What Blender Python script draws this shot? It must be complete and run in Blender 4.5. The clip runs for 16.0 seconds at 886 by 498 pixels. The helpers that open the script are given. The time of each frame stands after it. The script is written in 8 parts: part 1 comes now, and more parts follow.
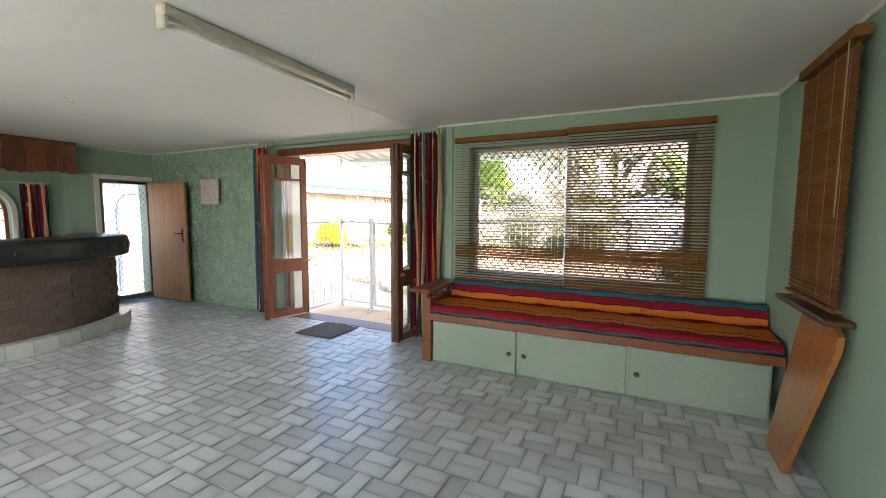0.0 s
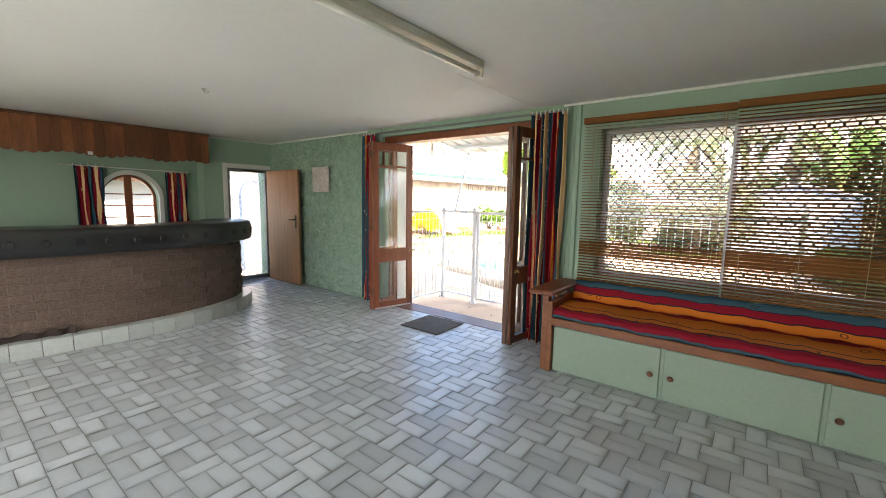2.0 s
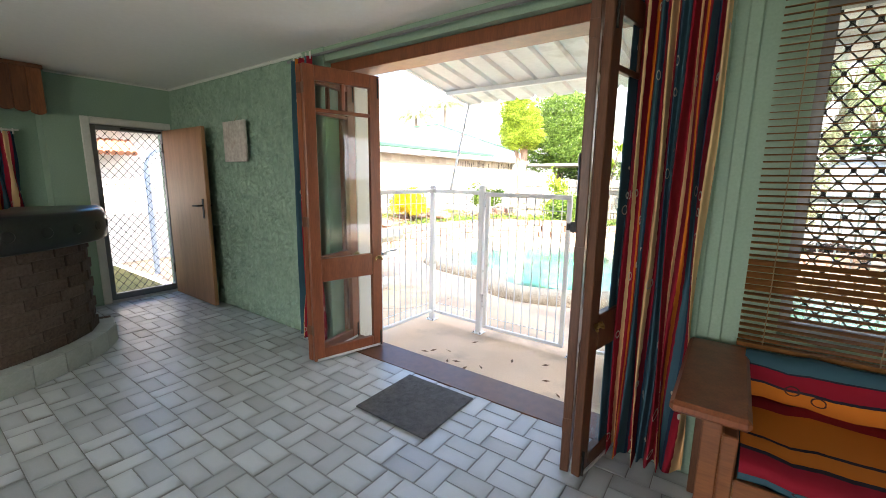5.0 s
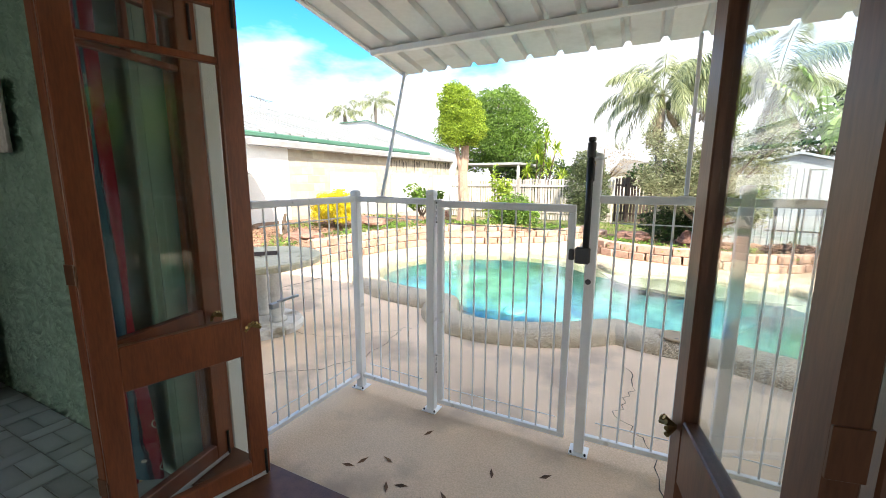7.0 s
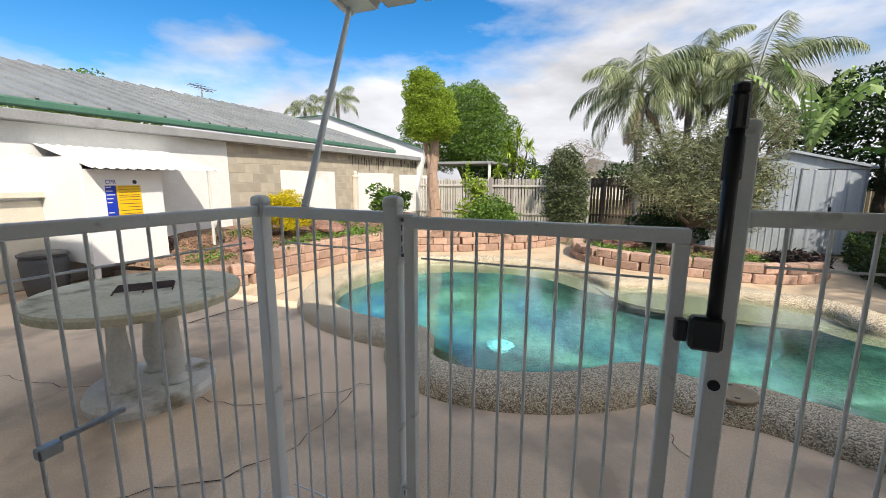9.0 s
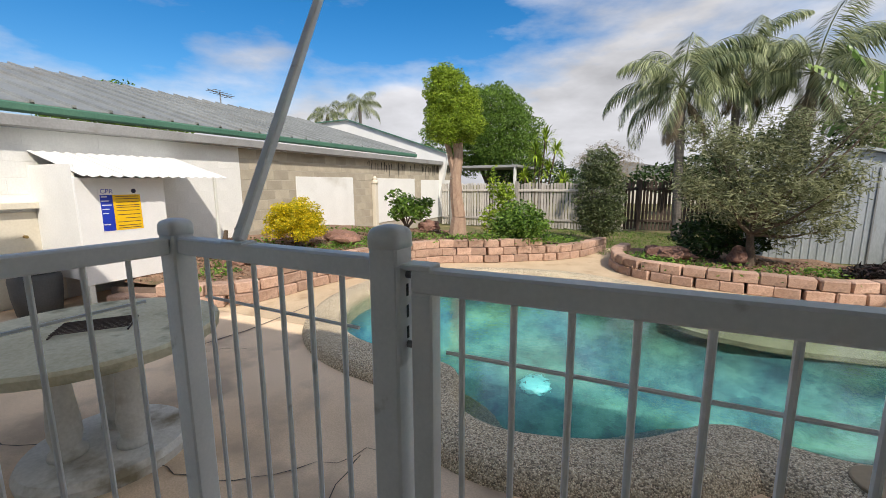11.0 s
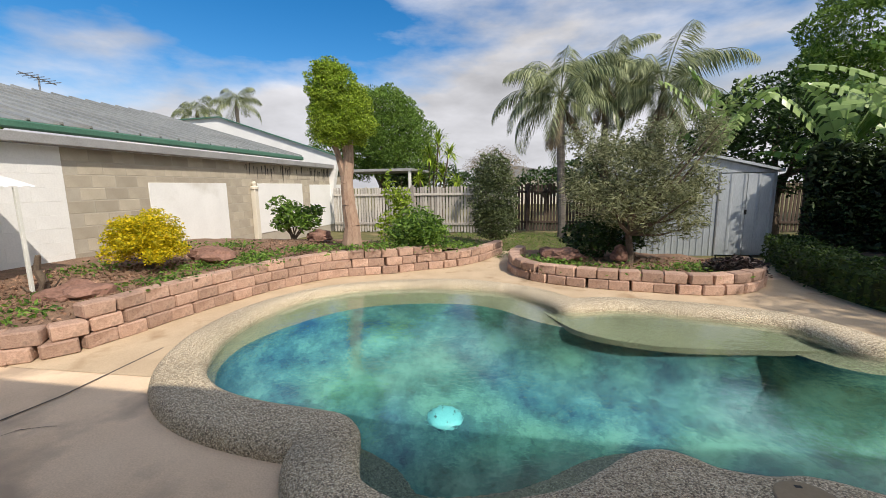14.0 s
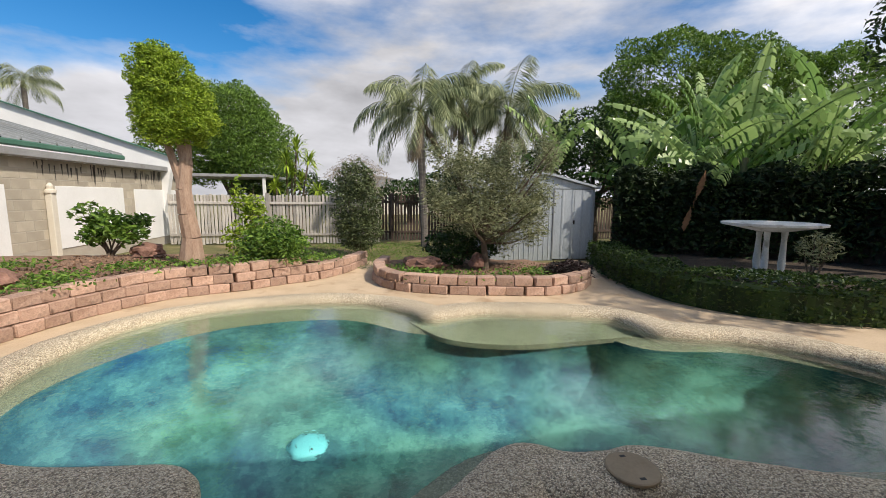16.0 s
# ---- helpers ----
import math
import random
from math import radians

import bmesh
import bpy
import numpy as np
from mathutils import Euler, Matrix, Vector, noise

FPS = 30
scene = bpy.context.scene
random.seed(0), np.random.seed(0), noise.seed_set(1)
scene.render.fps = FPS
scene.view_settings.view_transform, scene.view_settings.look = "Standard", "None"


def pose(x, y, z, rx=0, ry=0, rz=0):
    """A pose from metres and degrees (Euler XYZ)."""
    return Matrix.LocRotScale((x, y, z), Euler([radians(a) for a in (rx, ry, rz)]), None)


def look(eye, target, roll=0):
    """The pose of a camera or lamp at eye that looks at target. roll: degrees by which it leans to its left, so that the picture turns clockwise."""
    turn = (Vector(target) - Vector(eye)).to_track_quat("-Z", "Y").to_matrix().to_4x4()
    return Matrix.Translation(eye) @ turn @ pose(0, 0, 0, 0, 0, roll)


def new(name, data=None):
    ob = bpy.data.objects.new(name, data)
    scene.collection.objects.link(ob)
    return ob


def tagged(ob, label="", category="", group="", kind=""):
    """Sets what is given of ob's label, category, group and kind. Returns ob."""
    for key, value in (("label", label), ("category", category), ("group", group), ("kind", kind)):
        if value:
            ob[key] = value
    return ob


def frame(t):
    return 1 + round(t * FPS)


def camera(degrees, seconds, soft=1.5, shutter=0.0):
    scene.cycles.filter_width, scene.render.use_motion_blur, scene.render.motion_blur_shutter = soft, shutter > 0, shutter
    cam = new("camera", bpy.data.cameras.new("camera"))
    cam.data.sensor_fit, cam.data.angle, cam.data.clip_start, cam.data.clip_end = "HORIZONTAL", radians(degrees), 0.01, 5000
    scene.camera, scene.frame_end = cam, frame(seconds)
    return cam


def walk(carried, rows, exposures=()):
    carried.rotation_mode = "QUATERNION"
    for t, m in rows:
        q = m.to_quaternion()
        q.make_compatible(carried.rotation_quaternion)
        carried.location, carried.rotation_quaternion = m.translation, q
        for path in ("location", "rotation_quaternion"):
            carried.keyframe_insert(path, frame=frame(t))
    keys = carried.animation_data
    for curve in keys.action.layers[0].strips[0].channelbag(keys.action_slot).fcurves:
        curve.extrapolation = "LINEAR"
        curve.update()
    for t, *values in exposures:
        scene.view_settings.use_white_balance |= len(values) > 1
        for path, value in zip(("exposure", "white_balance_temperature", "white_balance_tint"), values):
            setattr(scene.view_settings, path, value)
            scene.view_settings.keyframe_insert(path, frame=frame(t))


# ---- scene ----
cam = camera(95.0, 16.0, soft=0.9)
PATH = [
    (0, (-0.089, 0.255, 1.393), (-0.958, 2.048, 1.215), 0.3),
    (0.5, (-0.109, 0.263, 1.388), (-0.992, 2.048, 1.205), 0.6),
    (1, (-0.209, 0.289, 1.39), (-1.196, 2.017, 1.195), 0.7),
    (1.5, (-0.382, 0.318, 1.413), (-1.499, 1.963, 1.197), 0.8),
    (2, (-0.529, 0.413, 1.422), (-1.745, 1.981, 1.177), 0.9),
    (2.5, (-0.714, 0.639, 1.419), (-1.997, 2.148, 1.147), 0.7),
    (3, (-0.926, 0.884, 1.381), (-2.223, 2.374, 1.069), 0.7),
    (3.5, (-1.153, 1.175, 1.39), (-2.426, 2.681, 1.057), 0.9),
    (4, (-1.372, 1.512, 1.371), (-2.629, 3.03, 1.031), 0.8),
    (4.2, (-1.471, 1.635, 1.359), (-2.71, 3.168, 1.018), 0.8),
    (6.3, (-2.435, 2.827, 1.381), (-3.436, 4.523, 1.034), 0.1),
    (6.5, (-2.489, 2.935, 1.37), (-3.467, 4.646, 1.024), 0.0),
    (7, (-2.646, 3.229, 1.369), (-3.528, 4.991, 1.03), 0.2),
    (7.5, (-2.821, 3.485, 1.36), (-3.622, 5.287, 1.029), 0.3),
    (8, (-2.975, 3.751, 1.376), (-3.725, 5.575, 1.043), 0.4),
    (8.5, (-3.085, 4.026, 1.361), (-3.816, 5.858, 1.03), 0.4),
    (9, (-3.162, 4.228, 1.36), (-3.898, 6.056, 1.021), 0.3),
    (9.5, (-3.267, 4.416, 1.364), (-4.026, 6.235, 1.023), 0.3),
    (9.7, (-3.314, 4.498, 1.372), (-4.09, 6.309, 1.029), 0.2),
    (12, (-3.546, 5.04, 1.37), (-4.391, 6.83, 1.081), -0.2),
    (12.5, (-3.624, 5.16, 1.387), (-4.363, 6.997, 1.111), -0.5),
    (13, (-3.639, 5.231, 1.406), (-4.257, 7.112, 1.125), -0.6),
    (13.5, (-3.615, 5.283, 1.408), (-4.111, 7.199, 1.114), -0.8),
    (14, (-3.613, 5.319, 1.416), (-3.976, 7.261, 1.108), -0.8),
    (14.5, (-3.632, 5.349, 1.422), (-3.849, 7.313, 1.113), -0.7),
    (15, (-3.635, 5.364, 1.415), (-3.69, 7.342, 1.12), -0.5),
    (15.5, (-3.623, 5.377, 1.409), (-3.506, 7.355, 1.134), -0.0),
    (16, (-3.597, 5.392, 1.417), (-3.307, 7.354, 1.155), 0.5),
]
walk(cam, [(t, look(eye, target, roll)) for t, eye, target, roll in PATH],
     [(0.0, 3.65, 7300, 19), (4.0, 3.6, 7300, 19), (5.4, 3.25, 7200, 16), (6.5, 2.6, 7100, 13), (7.0, 2.25, 6950, 12), (8.0, 1.4, 6900, 12), (9.0, 0.95, 6900, 12), (12.0, 0.62, 6900, 12), (16.0, 0.6, 6950, 13)])

# ---------------------------------------------------------------- world and light
SUN_DIR = Vector((-1.0, 1.04, -1.45)).normalized()
world = bpy.data.worlds.new("sky_world")
scene.world = world
world.use_nodes = True
wn, wl = world.node_tree.nodes, world.node_tree.links
wn.clear()
w_out = wn.new("ShaderNodeOutputWorld")
w_bg = wn.new("ShaderNodeBackground")
w_sky = wn.new("ShaderNodeTexSky")
w_sky.sky_type, w_sky.sun_disc = "NISHITA", False
w_sky.sun_elevation = math.asin(-SUN_DIR.z)
w_sky.sun_rotation = math.atan2(-SUN_DIR.x, -SUN_DIR.y)
w_sky.air_density, w_sky.dust_density, w_sky.ozone_density = 1.0, 0.1, 4.0
w_tc = wn.new("ShaderNodeTexCoord")
w_map = wn.new("ShaderNodeMapping")
w_map.inputs["Scale"].default_value = (1.0, 1.0, 2.8)
w_map.inputs["Location"].default_value = (0.35, 0.1, 0.25)


def w_math(op, a, b=None, c=None, clamp=False):
    nd = wn.new("ShaderNodeMath")
    nd.operation, nd.use_clamp = op, clamp
    for i, v in enumerate((a, b, c)):
        if isinstance(v, (int, float)):
            nd.inputs[i].default_value = v
        elif v is not None:
            wl.new(v, nd.inputs[i])
    return nd.outputs[0]


def w_noise(scale, detail, rough):
    nd = wn.new("ShaderNodeTexNoise")
    nd.inputs["Scale"].default_value, nd.inputs["Detail"].default_value, nd.inputs["Roughness"].default_value = scale, detail, rough
    wl.new(w_map.outputs["Vector"], nd.inputs["Vector"])
    return nd.outputs["Fac"]


wl.new(w_tc.outputs["Generated"], w_map.inputs["Vector"])
w_sep = wn.new("ShaderNodeSeparateXYZ")
wl.new(w_tc.outputs["Generated"], w_sep.inputs["Vector"])
# a bank of cloud to the east and along the horizon, blue above the west
w_low = w_math("MULTIPLY", w_math("SUBTRACT", 0.30, w_sep.outputs["Z"], clamp=True), 1.35)
w_cover = w_math("ADD", w_math("MULTIPLY_ADD", w_sep.outputs["X"], 0.2, w_noise(1.9, 8.0, 0.55)), w_low)
w_ramp = wn.new("ShaderNodeValToRGB")
w_ramp.color_ramp.elements[0].position, w_ramp.color_ramp.elements[0].color = 0.42, (0, 0, 0, 1)
w_ramp.color_ramp.elements[1].position, w_ramp.color_ramp.elements[1].color = 0.62, (1, 1, 1, 1)
wl.new(w_cover, w_ramp.inputs["Fac"])
# clouds grey below, whiter where thick, brightest towards the sun
w_dot = wn.new("ShaderNodeVectorMath")
w_dot.operation = "DOT_PRODUCT"
w_dot.inputs[1].default_value = tuple(-SUN_DIR)
wl.new(w_tc.outputs["Generated"], w_dot.inputs[0])
w_bright = w_math("ADD", w_math("MULTIPLY_ADD", w_noise(3.1, 6.0, 0.55), 1.5, 0.25), w_math("MULTIPLY", w_math("MAXIMUM", w_dot.outputs["Value"], 0.0), 0.75))
w_tint = wn.new("ShaderNodeVectorMath")
w_tint.operation = "SCALE"
w_tint.inputs[0].default_value = (2.85, 3.0, 3.3)
wl.new(w_bright, w_tint.inputs["Scale"])
w_cloud = wn.new("ShaderNodeMix")
w_cloud.data_type = "RGBA"
wl.new(w_tint.outputs["Vector"], w_cloud.inputs[7])
wl.new(w_ramp.outputs["Color"], w_cloud.inputs[0])
w_hs = wn.new("ShaderNodeHueSaturation")
w_hs.inputs["Saturation"].default_value, w_hs.inputs["Value"].default_value = 1.38, 0.62
wl.new(w_sky.outputs["Color"], w_hs.inputs["Color"])
wl.new(w_hs.outputs["Color"], w_cloud.inputs[6])
wl.new(w_cloud.outputs[2], w_bg.inputs["Color"])
w_bg.inputs["Strength"].default_value = 0.15
wl.new(w_bg.outputs["Background"], w_out.inputs["Surface"])

sun = new("sun", bpy.data.lights.new("sun", "SUN"))
sun.data.energy, sun.data.angle, sun.data.color = 3.0, radians(0.55), (1.0, 0.95, 0.86)
sun.rotation_euler = SUN_DIR.to_track_quat("-Z", "Y").to_euler()

# daylight of the openings behind the walker
for lx, ly, lz, rx, ry, rz, sx, sy, power in ((-2.7, -2.98, 1.2, 138, 0, 0, 3.6, 1.2, 8.0),):
    lamp = new("window_light", bpy.data.lights.new("window_light", "AREA"))
    lamp.data.shape, lamp.data.size, lamp.data.size_y, lamp.data.energy = "RECTANGLE", sx, sy, power
    lamp.data.color = (0.93, 0.97, 1.0)
    lamp.matrix_world = pose(lx, ly, lz, rx, ry, rz)

# ---------------------------------------------------------------- materials
def node_mat(name):
    m = bpy.data.materials.new(name)
    m.use_nodes = True
    n, l = m.node_tree.nodes, m.node_tree.links
    return m, n, l, n["Principled BSDF"]


def surface(name, a, b, rough=0.6, metal=0.0, scale=3.0, fine=60.0, bump=0.15, stretch=(1, 1, 1), vary=0.0, island=0.0,
            stain=None, stain_scale=1.2, stain_at=0.58, spec=0.5, depth=0.01, coat=0.0):
    """A weathered surface: a coarse and a fine noise between two colours, a stain, variation piece by piece, and a fine relief."""
    m, n, l, p = node_mat(name)
    tc, mp = n.new("ShaderNodeTexCoord"), n.new("ShaderNodeMapping")
    mp.inputs["Scale"].default_value = stretch
    l.new(tc.outputs["Object"], mp.inputs["Vector"])
    big, small = n.new("ShaderNodeTexNoise"), n.new("ShaderNodeTexNoise")
    big.inputs["Scale"].default_value, big.inputs["Detail"].default_value = scale, 4
    small.inputs["Scale"].default_value, small.inputs["Detail"].default_value = fine, 3
    l.new(mp.outputs["Vector"], big.inputs["Vector"])
    l.new(mp.outputs["Vector"], small.inputs["Vector"])
    add = n.new("ShaderNodeMath")
    add.operation = "MULTIPLY_ADD"
    add.inputs[1].default_value, add.inputs[2].default_value = 0.45, 0.0
    l.new(small.outputs["Fac"], add.inputs[0])
    tot = n.new("ShaderNodeMath")
    tot.operation = "MULTIPLY_ADD"
    tot.inputs[1].default_value = 0.55
    l.new(big.outputs["Fac"], tot.inputs[0])
    l.new(add.outputs[0], tot.inputs[2])
    ramp = n.new("ShaderNodeValToRGB")
    ramp.color_ramp.elements[0].position, ramp.color_ramp.elements[0].color = 0.34, (*a, 1)
    ramp.color_ramp.elements[1].position, ramp.color_ramp.elements[1].color = 0.66, (*b, 1)
    l.new(tot.outputs[0], ramp.inputs["Fac"])
    col = ramp.outputs["Color"]
    if stain:
        sn, sr, sm = n.new("ShaderNodeTexNoise"), n.new("ShaderNodeValToRGB"), n.new("ShaderNodeMix")
        sn.inputs["Scale"].default_value, sn.inputs["Detail"].default_value = stain_scale, 6
        sr.color_ramp.elements[0].position, sr.color_ramp.elements[1].position = stain_at, stain_at + 0.14
        sm.data_type = "RGBA"
        sm.inputs[7].default_value = (*stain, 1)
        l.new(mp.outputs["Vector"], sn.inputs["Vector"])
        l.new(sn.outputs["Fac"], sr.inputs["Fac"])
        l.new(sr.outputs["Color"], sm.inputs[0])
        l.new(col, sm.inputs[6])
        col = sm.outputs[2]
    for amount, kind, out in ((vary, "ShaderNodeObjectInfo", "Random"), (island, "ShaderNodeNewGeometry", "Random Per Island")):
        if amount:
            src, mr, hs = n.new(kind), n.new("ShaderNodeMapRange"), n.new("ShaderNodeHueSaturation")
            mr.inputs["To Min"].default_value, mr.inputs["To Max"].default_value = 1 - amount, 1 + amount
            l.new(src.outputs[out], mr.inputs["Value"])
            l.new(mr.outputs["Result"], hs.inputs["Value"])
            l.new(col, hs.inputs["Color"])
            col = hs.outputs["Color"]
    l.new(col, p.inputs["Base Color"])
    p.inputs["Roughness"].default_value, p.inputs["Metallic"].default_value = rough, metal
    p.inputs["Specular IOR Level"].default_value = spec
    p.inputs["Coat Weight"].default_value = coat
    if bump:
        bp = n.new("ShaderNodeBump")
        bp.inputs["Strength"].default_value, bp.inputs["Distance"].default_value = bump, depth
        l.new(tot.outputs[0], bp.inputs["Height"])
        l.new(bp.outputs["Normal"], p.inputs["Normal"])
    return m


def leaf_mat(name, dark, light, trans=0.25, rough=0.5, whole=False):
    m, n, l, p = node_mat(name)
    geo, ramp = n.new("ShaderNodeNewGeometry"), n.new("ShaderNodeValToRGB")
    ramp.color_ramp.elements[0].color, ramp.color_ramp.elements[1].color = (*dark, 1), (*light, 1)
    if whole:
        info = n.new("ShaderNodeObjectInfo")
        l.new(info.outputs["Random"], ramp.inputs["Fac"])
    else:
        l.new(geo.outputs["Random Per Island"], ramp.inputs["Fac"])
    l.new(ramp.outputs["Color"], p.inputs["Base Color"])
    p.inputs["Roughness"].default_value = rough
    p.inputs["Specular IOR Level"].default_value = 0.35
    tr, mix, out = n.new("ShaderNodeBsdfTranslucent"), n.new("ShaderNodeMixShader"), n["Material Output"]
    l.new(ramp.outputs["Color"], tr.inputs["Color"])
    mix.inputs[0].default_value = trans
    l.new(p.outputs[0], mix.inputs[1])
    l.new(tr.outputs[0], mix.inputs[2])
    l.new(mix.outputs[0], out.inputs["Surface"])
    return m


def schlick(n, l, base, normal=None, power=5.0):
    """Share of light that a clear surface mirrors, growing towards a glancing view."""
    lw, pw, ma = n.new("ShaderNodeLayerWeight"), n.new("ShaderNodeMath"), n.new("ShaderNodeMath")
    lw.inputs["Blend"].default_value = 0.5
    pw.operation, ma.operation = "POWER", "MULTIPLY_ADD"
    pw.inputs[1].default_value = power
    ma.inputs[1].default_value, ma.inputs[2].default_value = 1 - base, base
    l.new(lw.outputs["Facing"], pw.inputs[0])
    l.new(pw.outputs[0], ma.inputs[0])
    if normal:
        l.new(normal, lw.inputs["Normal"])
    return ma.outputs[0]


def glass_mat(name, tint=(0.95, 0.98, 0.97)):
    m, n, l, p = node_mat(name)
    gl, tp, mx = n.new("ShaderNodeBsdfGlossy"), n.new("ShaderNodeBsdfTransparent"), n.new("ShaderNodeMixShader")
    fr = schlick(n, l, 0.04)
    gl.inputs["Roughness"].default_value = 0.01
    tp.inputs["Color"].default_value = (*tint, 1)
    l.new(fr, mx.inputs[0])
    l.new(tp.outputs[0], mx.inputs[1])
    l.new(gl.outputs[0], mx.inputs[2])
    l.new(mx.outputs[0], n["Material Output"].inputs["Surface"])
    return m


def striped_mat(name, axis, period, bands, ring=None, wobble=0.02, ringed=0.8):
    """Cloth with printed bands along one axis of its UV map (in metres), and loops of a lighter thread printed on it."""
    m, n, l, p = node_mat(name)
    uv, sep = n.new("ShaderNodeUVMap"), n.new("ShaderNodeSeparateXYZ")
    l.new(uv.outputs["UV"], sep.inputs["Vector"])
    wob = n.new("ShaderNodeTexNoise")
    wob.inputs["Scale"].default_value, wob.inputs["Detail"].default_value = 22, 3
    l.new(uv.outputs["UV"], wob.inputs["Vector"])
    ad = n.new("ShaderNodeMath")
    ad.operation = "MULTIPLY_ADD"
    ad.inputs[1].default_value = wobble
    l.new(wob.outputs["Fac"], ad.inputs[0])
    l.new(sep.outputs[axis], ad.inputs[2])
    dv, fr = n.new("ShaderNodeMath"), n.new("ShaderNodeMath")
    dv.operation, fr.operation = "DIVIDE", "FRACT"
    dv.inputs[1].default_value = period
    l.new(ad.outputs[0], dv.inputs[0])
    l.new(dv.outputs[0], fr.inputs[0])
    ramp = n.new("ShaderNodeValToRGB")
    cr = ramp.color_ramp
    cr.interpolation = "CONSTANT"
    cr.elements[0].position, cr.elements[0].color = 0.0, (*bands[0][1], 1)
    cr.elements[1].position, cr.elements[1].color = bands[1][0], (*bands[1][1], 1)
    for pos, c in bands[2:]:
        cr.elements.new(pos).color = (*c, 1)
    l.new(fr.outputs[0], ramp.inputs["Fac"])
    vo = n.new("ShaderNodeTexVoronoi")
    vo.inputs["Scale"].default_value = 13
    l.new(uv.outputs["UV"], vo.inputs["Vector"])
    cmp_ = n.new("ShaderNodeMath")
    cmp_.operation = "COMPARE"
    cmp_.inputs[1].default_value, cmp_.inputs[2].default_value = 0.26, 0.035
    l.new(vo.outputs["Distance"], cmp_.inputs[0])
    pick = n.new("ShaderNodeMath")
    pick.operation = "GREATER_THAN"
    pick.inputs[1].default_value = ringed
    sepc = n.new("ShaderNodeSeparateXYZ")
    l.new(vo.outputs["Color"], sepc.inputs["Vector"])
    l.new(sepc.outputs[0], pick.inputs[0])
    mul = n.new("ShaderNodeMath")
    mul.operation = "MULTIPLY"
    l.new(cmp_.outputs[0], mul.inputs[0])
    l.new(pick.outputs[0], mul.inputs[1])
    mix = n.new("ShaderNodeMix")
    mix.data_type = "RGBA"
    mix.inputs[7].default_value = (*(ring or (0.5, 0.45, 0.35)), 1)
    l.new(mul.outputs[0], mix.inputs[0])
    l.new(ramp.outputs["Color"], mix.inputs[6])
    l.new(mix.outputs[2], p.inputs["Base Color"])
    p.inputs["Roughness"].default_value = 0.9
    p.inputs["Specular IOR Level"].default_value = 0.2
    wv = n.new("ShaderNodeTexNoise")
    wv.inputs["Scale"].default_value = 700
    l.new(uv.outputs["UV"], wv.inputs["Vector"])
    bp = n.new("ShaderNodeBump")
    bp.inputs["Strength"].default_value, bp.inputs["Distance"].default_value = 0.25, 0.002
    l.new(wv.outputs["Fac"], bp.inputs["Height"])
    l.new(bp.outputs["Normal"], p.inputs["Normal"])
    return m


def tile_mat(name, kind, out):
    """Cloudy blue-grey glaze, darker towards the edges of each tile (its UV map runs 0 to 1), tile by tile a little
    different.
    """
    m, n, l, p = node_mat(name)
    uv, sep, tc = n.new("ShaderNodeUVMap"), n.new("ShaderNodeSeparateXYZ"), n.new("ShaderNodeTexCoord")
    l.new(uv.outputs["UV"], sep.inputs["Vector"])

    def calc(op, a, b=0.0, c=0.0, clamp=False):
        nd = n.new("ShaderNodeMath")
        nd.operation, nd.use_clamp = op, clamp
        for i, v in enumerate((a, b, c)):
            if isinstance(v, (int, float)):
                nd.inputs[i].default_value = v
            else:
                l.new(v, nd.inputs[i])
        return nd.outputs[0]
    rim = [calc("ABSOLUTE", calc("SUBTRACT", sep.outputs[i], 0.5)) for i in (0, 1)]
    src = n.new(kind)
    cloudy, fine = n.new("ShaderNodeTexNoise"), n.new("ShaderNodeTexNoise")
    cloudy.inputs["Scale"].default_value, cloudy.inputs["Detail"].default_value = 7, 3
    fine.inputs["Scale"].default_value, fine.inputs["Detail"].default_value = 130, 3
    l.new(tc.outputs["Object"], cloudy.inputs["Vector"])
    l.new(tc.outputs["Object"], fine.inputs["Vector"])
    edge = calc("MULTIPLY_ADD", cloudy.outputs["Fac"], 0.22, calc("MAXIMUM", rim[0], rim[1]))
    lean = calc("MULTIPLY_ADD", calc("SUBTRACT", sep.outputs[0], 0.5), calc("MULTIPLY_ADD", src.outputs[out], 0.5, -0.2), edge)
    ramp = n.new("ShaderNodeValToRGB")
    cr = ramp.color_ramp
    cr.elements[0].position, cr.elements[0].color = 0.34, (0.54, 0.575, 0.585, 1)
    cr.elements[1].position, cr.elements[1].color = 0.74, (0.22, 0.225, 0.21, 1)
    cr.elements.new(0.56).color = (0.45, 0.49, 0.50, 1)
    l.new(lean, ramp.inputs["Fac"])
    hs = n.new("ShaderNodeHueSaturation")
    l.new(calc("MULTIPLY_ADD", src.outputs[out], 0.4, calc("MULTIPLY_ADD", fine.outputs["Fac"], 0.12, 0.76)), hs.inputs["Value"])
    l.new(ramp.outputs["Color"], hs.inputs["Color"])
    l.new(hs.outputs["Color"], p.inputs["Base Color"])
    l.new(calc("MULTIPLY_ADD", cloudy.outputs["Fac"], 0.2, 0.24), p.inputs["Roughness"])
    p.inputs["Specular IOR Level"].default_value = 0.6
    bp = n.new("ShaderNodeBump")
    bp.inputs["Strength"].default_value, bp.inputs["Distance"].default_value = 0.15, 0.004
    l.new(cloudy.outputs["Fac"], bp.inputs["Height"])
    l.new(bp.outputs["Normal"], p.inputs["Normal"])
    return m


